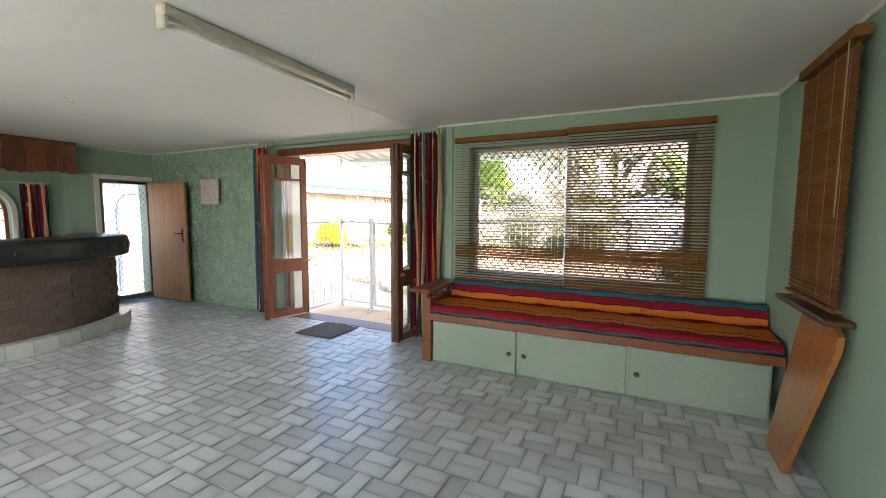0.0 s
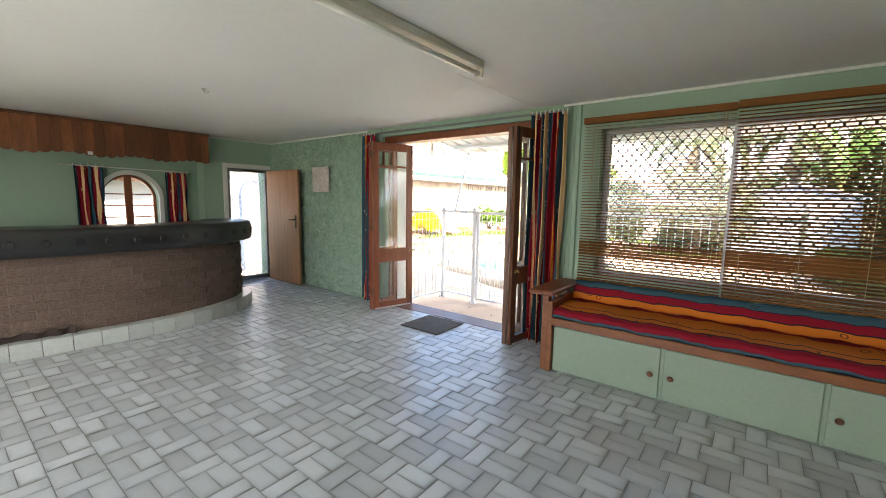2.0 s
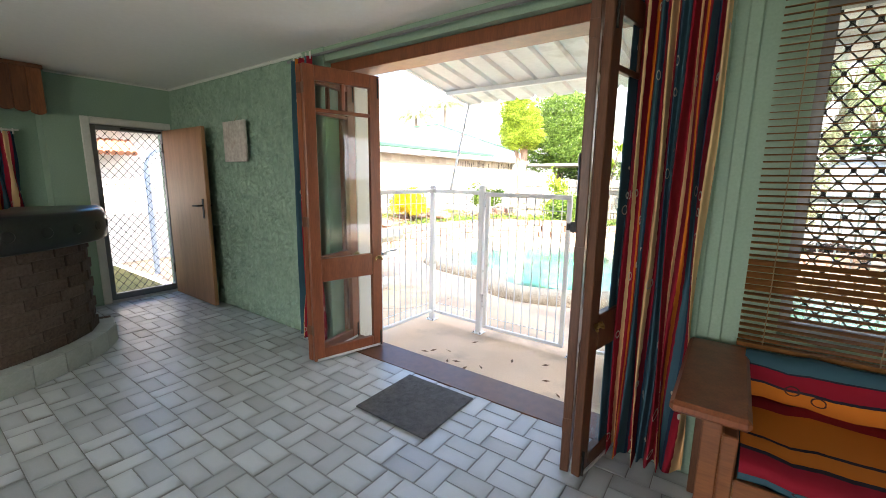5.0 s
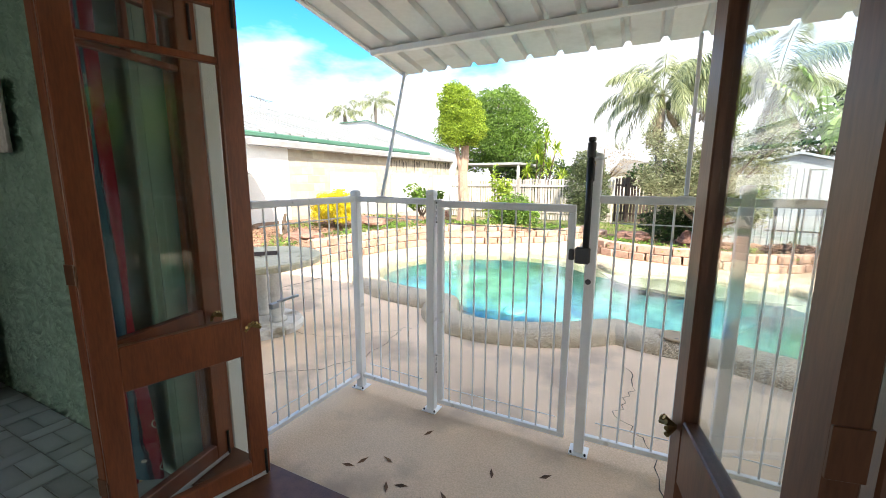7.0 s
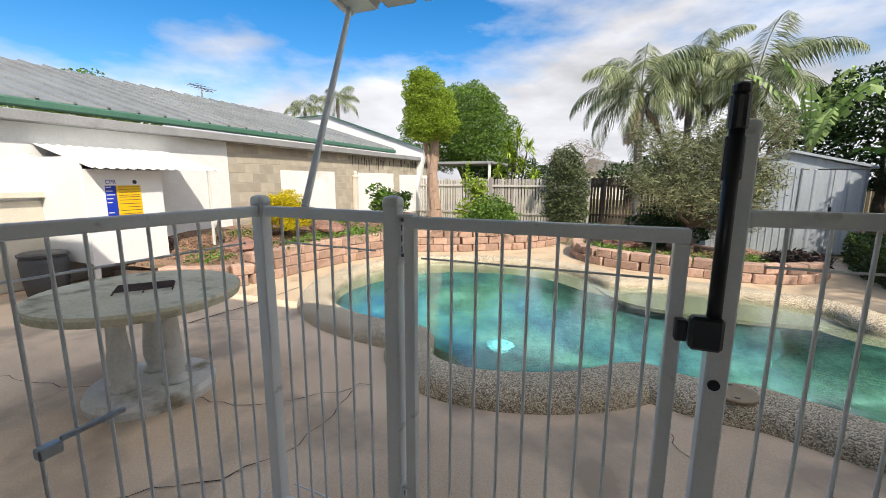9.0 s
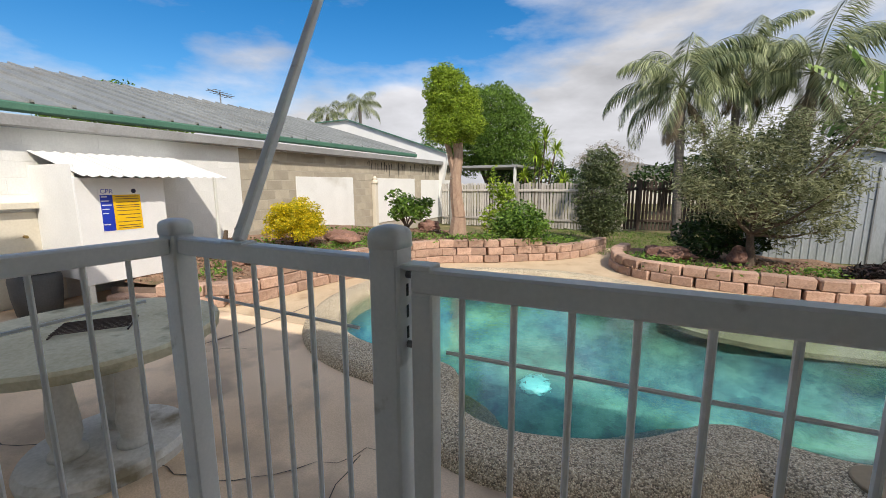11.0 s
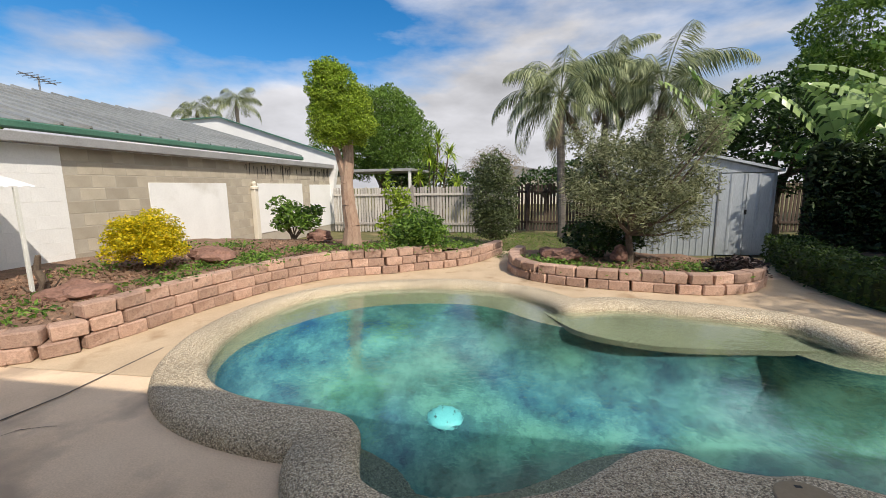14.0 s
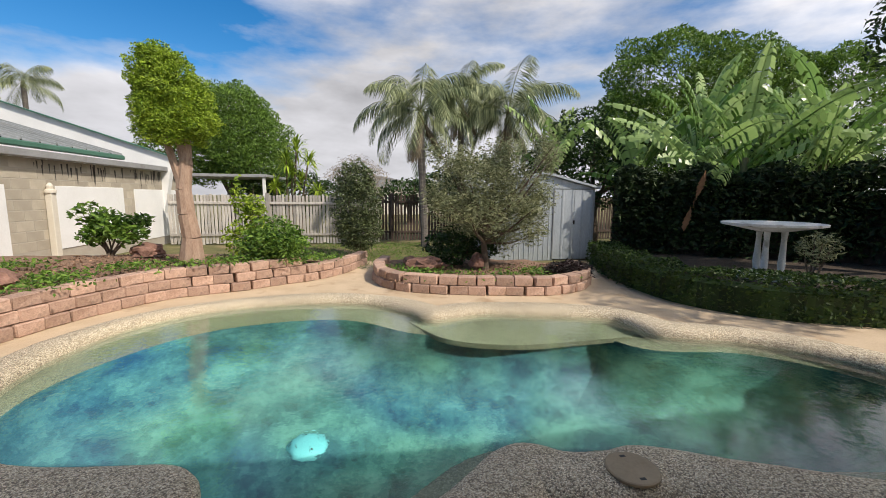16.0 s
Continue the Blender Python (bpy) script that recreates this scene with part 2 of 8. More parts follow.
M = {}
M["green"] = surface("sage_wall_paint", (0.24, 0.36, 0.27), (0.30, 0.43, 0.325), 0.65, scale=1.3, fine=90, bump=0.12, depth=0.004)
M["green_rough"] = surface("sage_render_paint", (0.19, 0.30, 0.225), (0.31, 0.44, 0.335), 0.6, scale=11, fine=40, stretch=(1, 1, 0.6), bump=0.9, depth=0.03)
M["green_panel"] = surface("pale_green_cupboard_paint", (0.26, 0.355, 0.27), (0.305, 0.40, 0.31), 0.42, scale=1.6, fine=40, bump=0.06, depth=0.003)
M["ceiling"] = surface("ceiling_paint", (0.80, 0.78, 0.74), (0.85, 0.83, 0.79), 0.8, scale=0.8, fine=30, bump=0.05, depth=0.004)
M["white_trim"] = surface("white_gloss_trim", (0.62, 0.63, 0.58), (0.72, 0.72, 0.68), 0.45, scale=6, fine=60, bump=0.06)
M["white_wall"] = surface("white_masonry_paint", (0.70, 0.70, 0.68), (0.80, 0.80, 0.78), 0.75, scale=2.0, fine=40, bump=0.3, stain=(0.55, 0.53, 0.48), stain_scale=0.9, stain_at=0.63)
M["tile"] = tile_mat("glazed_floor_tile", "ShaderNodeObjectInfo", "Random")
M["tile_far"] = tile_mat("glazed_floor_tile_far", "ShaderNodeNewGeometry", "Random Per Island")
M["plinth_tile"] = surface("pale_plinth_tile", (0.42, 0.46, 0.43), (0.55, 0.58, 0.55), 0.3, scale=6, fine=70, bump=0.06, vary=0.12)
M["grout"] = surface("floor_grout", (0.20, 0.20, 0.19), (0.34, 0.345, 0.33), 0.9, scale=6, fine=100, bump=0.3)
M["redwood"] = surface("oiled_red_timber", (0.16, 0.045, 0.018), (0.27, 0.08, 0.03), 0.38, scale=3, fine=26, stretch=(6, 6, 0.8), bump=0.12, depth=0.003)
M["leafwood"] = surface("salmon_red_door_timber", (0.16, 0.055, 0.024), (0.26, 0.098, 0.045), 0.38, scale=3, fine=26, stretch=(6, 6, 0.8), bump=0.12, depth=0.003)
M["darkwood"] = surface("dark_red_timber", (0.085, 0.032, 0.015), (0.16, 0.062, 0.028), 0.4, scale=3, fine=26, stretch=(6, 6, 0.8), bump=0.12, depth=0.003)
M["seatwood"] = surface("bench_edge_timber", (0.17, 0.055, 0.02), (0.27, 0.095, 0.032), 0.4, scale=3, fine=26, stretch=(0.8, 6, 6), bump=0.1, depth=0.003)
M["doorwood"] = surface("varnished_door_veneer", (0.30, 0.145, 0.062), (0.43, 0.22, 0.10), 0.45, scale=2.5, fine=22, stretch=(7, 7, 0.5), bump=0.08, depth=0.002)
M["boardwood"] = surface("orange_varnished_board", (0.33, 0.125, 0.035), (0.43, 0.175, 0.052), 0.22, scale=2, fine=18, stretch=(4, 6, 0.7), bump=0.05, depth=0.002, coat=0.3)
M["valance"] = surface("cedar_valance_boards", (0.11, 0.035, 0.013), (0.23, 0.08, 0.028), 0.45, scale=3, fine=20, stretch=(6, 6, 0.7), bump=0.12, vary=0.35, depth=0.003)
M["slat"] = surface("stained_blind_slat", (0.15, 0.062, 0.02), (0.24, 0.10, 0.033), 0.8, spec=0.12, scale=4, fine=30, stretch=(0.8, 6, 6), bump=0.06, vary=0.12, depth=0.002)
M["cord"] = surface("blind_cord", (0.24, 0.16, 0.09), (0.32, 0.23, 0.13), 0.9, bump=0)
M["blackmetal"] = surface("black_grille_metal", (0.012, 0.012, 0.013), (0.03, 0.03, 0.03), 0.5, metal=0.3, bump=0.1)
M["blackplastic"] = surface("black_latch_plastic", (0.008, 0.008, 0.009), (0.02, 0.02, 0.022), 0.38, bump=0.08, fine=200)
M["brass"] = surface("tarnished_brass", (0.30, 0.20, 0.08), (0.45, 0.32, 0.13), 0.4, metal=1.0, bump=0.1)
M["iron"] = surface("dark_iron", (0.02, 0.018, 0.016), (0.05, 0.045, 0.04), 0.55, metal=0.7, bump=0.15)
M["barbrick"] = surface("brown_bar_brick", (0.085, 0.055, 0.044), (0.17, 0.118, 0.092), 0.9, scale=7, fine=60, bump=1.0, vary=0.14, depth=0.015, stain=(0.035, 0.022, 0.018), stain_scale=2.5, stain_at=0.54)
M["edging"] = surface("dark_edging", (0.022, 0.014, 0.012), (0.055, 0.036, 0.03), 0.8, scale=9, fine=60, bump=0.4)
M["mortar"] = surface("dark_mortar", (0.13, 0.092, 0.072), (0.20, 0.148, 0.118), 0.95, scale=9, fine=90, bump=0.4)
M["bartop"] = surface("black_padded_bar_vinyl", (0.008, 0.008, 0.009), (0.02, 0.021, 0.022), 0.3, scale=4, fine=70, bump=0.18, depth=0.004, spec=0.6)
M["tubebody"] = surface("aged_white_enamel", (0.55, 0.51, 0.42), (0.64, 0.60, 0.50), 0.4, scale=5, fine=50, bump=0.04)
M["tubeglass"] = surface("fluorescent_tube_glass", (0.68, 0.66, 0.58), (0.75, 0.73, 0.66), 0.2, bump=0)
M["mat"] = surface("grey_door_mat", (0.06, 0.061, 0.064), (0.14, 0.142, 0.146), 0.98, scale=30, fine=260, bump=0.9, depth=0.01)
M["picture"] = surface("faded_picture", (0.36, 0.31, 0.27), (0.62, 0.58, 0.53), 0.5, scale=7, fine=30, bump=0.05, stain=(0.27, 0.17, 0.12), stain_scale=6)
M["glass"] = glass_mat("window_glass")
M["alu"] = surface("white_aluminium", (0.55, 0.56, 0.56), (0.64, 0.65, 0.65), 0.4, metal=0.2, bump=0.03)
M["greyalu"] = surface("grey_aluminium", (0.20, 0.205, 0.21), (0.27, 0.275, 0.28), 0.4, metal=0.5, bump=0.05)
M["fence"] = surface("white_powder_coat", (0.73, 0.75, 0.76), (0.82, 0.835, 0.84), 0.38, scale=8, fine=120, bump=0.06, stain=(0.34, 0.33, 0.30), stain_scale=14, stain_at=0.66, depth=0.003)
M["concrete"] = surface("patio_concrete", (0.58, 0.425, 0.285), (0.84, 0.645, 0.455), 0.88, scale=1.4, fine=110, bump=0.6, stain=(0.44, 0.335, 0.24), stain_scale=1.7, stain_at=0.51, depth=0.006)
M["crack"] = surface("slab_crack", (0.05, 0.045, 0.04), (0.12, 0.10, 0.085), 1.0, bump=0)
M["sandpath"] = surface("sandy_path", (0.44, 0.33, 0.215), (0.58, 0.45, 0.305), 0.95, scale=2.5, fine=90, bump=0.5, stain=(0.36, 0.25, 0.15), stain_scale=2.2)
M["mould"] = surface("black_mould", (0.03, 0.027, 0.024), (0.13, 0.115, 0.095), 0.95, scale=9, fine=60, bump=0.2)
# mulch of the terrace, dark because its shade is painted in
M["litter_shaded"] = surface("shaded_leaf_litter", (0.025, 0.018, 0.012), (0.085, 0.06, 0.04), 0.97, scale=9, fine=80, bump=0.9, depth=0.03)
M["chip"] = surface("bark_chips", (0.13, 0.075, 0.05), (0.34, 0.21, 0.14), 0.95, scale=9, fine=60, bump=0.3, island=0.5)
M["soil"] = surface("bark_and_soil", (0.12, 0.072, 0.047), (0.30, 0.185, 0.12), 0.97, scale=9, fine=80, bump=0.9, depth=0.03, stain=(0.065, 0.07, 0.022), stain_scale=3.2, stain_at=0.6)
M["lawn"] = surface("patchy_lawn", (0.07, 0.085, 0.022), (0.18, 0.15, 0.06), 0.97, scale=3, fine=120, bump=0.8, depth=0.02, stain=(0.27, 0.2, 0.11), stain_scale=0.8, stain_at=0.56)
M["block"] = surface("red_retaining_block", (0.30, 0.185, 0.135), (0.51, 0.345, 0.26), 0.92, scale=7, fine=60, bump=0.8, vary=0.22, depth=0.02, stain=(0.16, 0.115, 0.09), stain_scale=5, stain_at=0.6)
M["cblock"] = surface("bare_concrete_block", (0.33, 0.29, 0.225), (0.46, 0.41, 0.325), 0.93, scale=3, fine=70, bump=0.5, vary=0.16, depth=0.008)
M["cmortar"] = surface("block_mortar", (0.36, 0.325, 0.265), (0.44, 0.40, 0.33), 0.95, scale=5, fine=80, bump=0.4)
M["roofsheet"] = surface("aged_roof_sheet", (0.22, 0.228, 0.215), (0.34, 0.348, 0.33), 0.5, metal=0.35, scale=0.8, fine=14, bump=0.1, stain=(0.26, 0.25, 0.22), stain_scale=0.7)
M["greengutter"] = surface("green_gutter_paint", (0.04, 0.125, 0.085), (0.075, 0.18, 0.125), 0.5, scale=2, fine=40, bump=0.05)
M["fascia"] = surface("grey_fascia", (0.22, 0.22, 0.22), (0.32, 0.32, 0.32), 0.55, scale=3, fine=40, bump=0.1, stain=(0.22, 0.21, 0.2), stain_scale=4)
M["awning"] = surface("white_patio_roof_sheet", (0.68, 0.68, 0.66), (0.77, 0.77, 0.75), 0.45, scale=2, fine=30, bump=0.05, stain=(0.46, 0.44, 0.4), stain_scale=2.5)
M["shed"] = surface("zinc_shed_sheet", (0.33, 0.37, 0.40), (0.47, 0.51, 0.54), 0.48, metal=0.45, scale=2, fine=22, stretch=(3, 3, 0.6), bump=0.08, stain=(0.30, 0.27, 0.24), stain_scale=3, stain_at=0.66)
M["picket"] = surface("weathered_paling", (0.30, 0.275, 0.245), (0.50, 0.47, 0.425), 0.92, scale=4, fine=30, stretch=(6, 6, 0.8), bump=0.4, vary=0.3, depth=0.006)
# dark copy of the paling colour, with shade painted in
M["picket_shaded"] = surface("shaded_paling", (0.05, 0.035, 0.028), (0.12, 0.085, 0.065), 0.92, scale=4, fine=30, stretch=(6, 6, 0.8), bump=0.4, vary=0.3, depth=0.006)
M["bark"] = surface("pinkish_bark", (0.26, 0.165, 0.115), (0.40, 0.285, 0.21), 0.93, scale=6, fine=26, stretch=(3, 3, 1), bump=0.9, depth=0.02)
M["palmbark"] = surface("grey_palm_bark", (0.085, 0.075, 0.065), (0.18, 0.16, 0.14), 0.92, scale=2, fine=16, stretch=(1, 1, 6), bump=0.6, depth=0.015)
M["twig"] = surface("twig_bark", (0.07, 0.05, 0.036), (0.16, 0.12, 0.085), 0.95, scale=6, fine=40, bump=0.5)
M["rock"] = surface("red_garden_rock", (0.13, 0.068, 0.05), (0.31, 0.17, 0.125), 0.93, scale=5, fine=30, bump=0.9, depth=0.03)
M["tableconc"] = surface("painted_table_concrete", (0.54, 0.53, 0.49), (0.72, 0.71, 0.67), 0.85, scale=4, fine=50, bump=0.4, stain=(0.25, 0.215, 0.15), stain_scale=3.5, stain_at=0.56)
M["tabletop"] = surface("mossy_table_top", (0.42, 0.38, 0.25), (0.60, 0.555, 0.41), 0.85, scale=3.5, fine=45, bump=0.4, stain=(0.20, 0.19, 0.12), stain_scale=5, stain_at=0.56)
M["rust"] = surface("rusty_grate", (0.05, 0.036, 0.03), (0.11, 0.08, 0.065), 0.8, metal=0.4, bump=0.3)
M["cream"] = surface("cream_door_paint", (0.60, 0.55, 0.45), (0.70, 0.65, 0.55), 0.55, scale=2, fine=40, bump=0.06, stain=(0.40, 0.30, 0.16), stain_scale=3, stain_at=0.66)
M["bin"] = surface("dark_grey_plastic", (0.045, 0.048, 0.052), (0.08, 0.084, 0.09), 0.55, bump=0.1)
M["blue"] = surface("sign_blue", (0.008, 0.03, 0.38), (0.012, 0.045, 0.46), 0.4, bump=0)
M["yellow"] = surface("sign_yellow", (0.78, 0.46, 0.006), (0.83, 0.51, 0.012), 0.4, bump=0)
M["signwhite"] = surface("sign_white", (0.74, 0.74, 0.74), (0.8, 0.8, 0.8), 0.4, bump=0)
M["signdark"] = surface("sign_ink", (0.01, 0.01, 0.04), (0.015, 0.015, 0.06), 0.5, bump=0)
M["signred"] = surface("sign_red", (0.5, 0.02, 0.02), (0.58, 0.03, 0.03), 0.5, bump=0)
M["terracotta"] = surface("terracotta_sheet", (0.40, 0.17, 0.10), (0.52, 0.25, 0.16), 0.7, scale=3, fine=30, bump=0.2)
M["paleblue"] = surface("pale_blue_paint", (0.36, 0.46, 0.60), (0.46, 0.55, 0.68), 0.6, scale=3, fine=30, bump=0.2)
M["lid"] = surface("tan_plastic_lid", (0.24, 0.175, 0.10), (0.31, 0.23, 0.14), 0.5, scale=6, fine=60, bump=0.1)
M["drain"] = surface("aqua_drain_cover", (0.13, 0.52, 0.56), (0.17, 0.60, 0.63), 0.4, bump=0.05)
M["roomwhite"] = surface("house_render", (0.70, 0.71, 0.67), (0.79, 0.80, 0.76), 0.75, scale=2, fine=40, bump=0.2)
M["rubber"] = surface("dead_leaf", (0.09, 0.045, 0.02), (0.2, 0.1, 0.045), 0.9, bump=0.2, vary=0.3)

RED, ORANGE, GOLD = (0.25, 0.010, 0.022), (0.56, 0.16, 0.02), (0.70, 0.47, 0.24)
NAVY, TEAL, INK = (0.018, 0.045, 0.085), (0.035, 0.095, 0.125), (0.02, 0.018, 0.03)
M["curtain"] = striped_mat("striped_curtain_cloth", 0, 0.62, [(0.0, TEAL), (0.13, INK), (0.15, RED), (0.30, GOLD), (0.36, RED), (0.44, ORANGE), (0.49, RED), (0.53, TEAL), (0.63, NAVY), (0.67, RED), (0.76, GOLD), (0.88, RED), (0.94, NAVY)], (0.42, 0.40, 0.34))
M["seatcloth"] = striped_mat("striped_cushion_cloth", 1, 1.25, [(0.0, TEAL), (0.085, RED), (0.25, INK), (0.258, ORANGE), (0.30, INK), (0.306, ORANGE), (0.42, RED), (0.8, TEAL)], (0.05, 0.02, 0.02), 0.006, 0.9)
M["backcloth"] = striped_mat("striped_back_cloth", 1, 0.70, [(0.0, ORANGE), (0.12, INK), (0.135, RED), (0.225, INK), (0.235, TEAL), (0.5, RED)], (0.05, 0.02, 0.02), 0.006, 0.85)

M["leaf_lime"] = leaf_mat("lime_leaves", (0.09, 0.16, 0.012), (0.42, 0.56, 0.06), 0.35)
M["leaf_mango"] = leaf_mat("mango_leaves", (0.05, 0.11, 0.015), (0.18, 0.30, 0.045), 0.25)
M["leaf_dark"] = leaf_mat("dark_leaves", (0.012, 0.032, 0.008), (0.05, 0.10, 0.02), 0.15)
M["leaf_shrub"] = leaf_mat("shrub_leaves", (0.03, 0.085, 0.012), (0.21, 0.35, 0.055), 0.3)
M["leaf_yellow"] = leaf_mat("golden_leaves", (0.26, 0.29, 0.01), (0.85, 0.63, 0.02), 0.3)
M["leaf_grey"] = leaf_mat("grey_green_leaves", (0.08, 0.095, 0.035), (0.42, 0.44, 0.25), 0.38)
M["leaf_dry"] = leaf_mat("dry_twigs", (0.17, 0.13, 0.08), (0.30, 0.24, 0.15), 0.1)
M["leaf_palm"] = leaf_mat("palm_leaflets", (0.05, 0.08, 0.03), (0.44, 0.48, 0.26), 0.35, 0.3)
M["leaf_banana"] = leaf_mat("banana_blade", (0.14, 0.27, 0.06), (0.46, 0.60, 0.24), 0.45, 0.28, True)
# the hedge stands in shade, which is put into its dark leaf colour
M["leaf_hedge_shaded"] = leaf_mat("shaded_hedge_leaves", (0.012, 0.03, 0.006), (0.075, 0.13, 0.02), 0.2)
# near-black because the creeper's shade is put into the colour
M["leaf_creeper_shaded"] = leaf_mat("shaded_creeper_leaves", (0.006, 0.015, 0.004), (0.035, 0.065, 0.014), 0.1, 0.6)
M["leaf_red"] = leaf_mat("purple_leaves", (0.012, 0.012, 0.010), (0.05, 0.03, 0.03), 0.1)
M["leaf_olive"] = leaf_mat("olive_leaves", (0.025, 0.04, 0.014), (0.17, 0.21, 0.09), 0.2, 0.4)
M["stem_green"] = surface("banana_stem", (0.10, 0.11, 0.04), (0.2, 0.17, 0.08), 0.7, scale=4, fine=20, stretch=(4, 4, 0.6), bump=0.2)

# washed pebble coping: small rounded stones in a pale matrix
def pebble_mat(name, c0, c1, c2, scale=135.0):
    m, n, l, p = node_mat(name)
    tc, vo = n.new("ShaderNodeTexCoord"), n.new("ShaderNodeTexVoronoi")
    vo.inputs["Scale"].default_value = scale
    l.new(tc.outputs["Object"], vo.inputs["Vector"])
    sep = n.new("ShaderNodeSeparateXYZ")
    l.new(vo.outputs["Color"], sep.inputs["Vector"])
    ramp = n.new("ShaderNodeValToRGB")
    cr = ramp.color_ramp
    cr.elements[0].color, cr.elements[1].color = (*c0, 1), (*c2, 1)
    cr.elements.new(0.5).color = (*c1, 1)
    l.new(sep.outputs[0], ramp.inputs["Fac"])
    dark = n.new("ShaderNodeMapRange")
    dark.inputs["From Min"].default_value, dark.inputs["From Max"].default_value = 0.25, 0.75
    dark.inputs["To Min"].default_value, dark.inputs["To Max"].default_value = 1.0, 0.6
    l.new(vo.outputs["Distance"], dark.inputs["Value"])
    hs = n.new("ShaderNodeHueSaturation")
    l.new(dark.outputs["Result"], hs.inputs["Value"])
    l.new(ramp.outputs["Color"], hs.inputs["Color"])
    big = n.new("ShaderNodeTexNoise")
    big.inputs["Scale"].default_value = 1.4
    l.new(tc.outputs["Object"], big.inputs["Vector"])
    mr = n.new("ShaderNodeMapRange")
    mr.inputs["To Min"].default_value, mr.inputs["To Max"].default_value = 0.7, 1.3
    l.new(big.outputs["Fac"], mr.inputs["Value"])
    hs2 = n.new("ShaderNodeHueSaturation")
    l.new(mr.outputs["Result"], hs2.inputs["Value"])
    l.new(hs.outputs["Color"], hs2.inputs["Color"])
    l.new(hs2.outputs["Color"], p.inputs["Base Color"])
    p.inputs["Roughness"].default_value = 0.75
    bp = n.new("ShaderNodeBump")
    bp.invert = True
    bp.inputs["Strength"].default_value, bp.inputs["Distance"].default_value = 0.8, 0.006
    l.new(vo.outputs["Distance"], bp.inputs["Height"])
    l.new(bp.outputs["Normal"], p.inputs["Normal"])
    return m


M["pebble_wet"] = pebble_mat("wet_mossy_pebble", (0.17, 0.17, 0.105), (0.31, 0.31, 0.205), (0.47, 0.46, 0.33))
M["pebble"] = pebble_mat("washed_pebble", (0.17, 0.13, 0.09), (0.62, 0.50, 0.335), (0.93, 0.83, 0.63))

# pool lining: pale turquoise pebble with dark algae patches
def pool_mat():
    m, n, l, p = node_mat("pool_lining")
    tc = n.new("ShaderNodeTexCoord")
    a, b = n.new("ShaderNodeTexNoise"), n.new("ShaderNodeTexNoise")
    a.inputs["Scale"].default_value, a.inputs["Detail"].default_value, a.inputs["Roughness"].default_value = 2.1, 10, 0.68
    b.inputs["Scale"].default_value, b.inputs["Detail"].default_value = 0.55, 2
    l.new(tc.outputs["Object"], a.inputs["Vector"])
    l.new(tc.outputs["Object"], b.inputs["Vector"])
    ramp, mix, r2 = n.new("ShaderNodeValToRGB"), n.new("ShaderNodeMix"), n.new("ShaderNodeValToRGB")
    cr = ramp.color_ramp
    cr.elements[0].position, cr.elements[0].color = 0.41, (0.006, 0.042, 0.052, 1)
    cr.elements[1].position, cr.elements[1].color = 0.49, (0.038, 0.155, 0.15, 1)
    cr.elements.new(0.59).color = (0.125, 0.335, 0.285, 1)
    r2.color_ramp.elements[0].position, r2.color_ramp.elements[0].color = 0.42, (0.03, 0.16, 0.34, 1)
    r2.color_ramp.elements[1].position, r2.color_ramp.elements[1].color = 0.56, (0.10, 0.28, 0.17, 1)
    c = n.new("ShaderNodeTexNoise")
    c.inputs["Scale"].default_value, c.inputs["Detail"].default_value, c.inputs["Roughness"].default_value = 26.0, 9, 0.7
    l.new(tc.outputs["Object"], c.inputs["Vector"])
    blend = n.new("ShaderNodeMix")
    blend.inputs[0].default_value = 0.33
    l.new(a.outputs["Fac"], blend.inputs[2])
    l.new(c.outputs["Fac"], blend.inputs[3])
    l.new(blend.outputs[0], ramp.inputs["Fac"])
    l.new(b.outputs["Fac"], r2.inputs["Fac"])
    mix.data_type = "RGBA"
    mix.inputs[0].default_value = 0.22
    l.new(ramp.outputs["Color"], mix.inputs[6])
    l.new(r2.outputs["Color"], mix.inputs[7])
    l.new(mix.outputs[2], p.inputs["Base Color"])
    p.inputs["Roughness"].default_value = 0.8
    f = n.new("ShaderNodeTexNoise")
    f.inputs["Scale"].default_value = 60
    l.new(tc.outputs["Object"], f.inputs["Vector"])
    bp = n.new("ShaderNodeBump")
    bp.inputs["Strength"].default_value = 0.4
    l.new(f.outputs["Fac"], bp.inputs["Height"])
    l.new(bp.outputs["Normal"], p.inputs["Normal"])
    return m


M["pool"] = pool_mat()


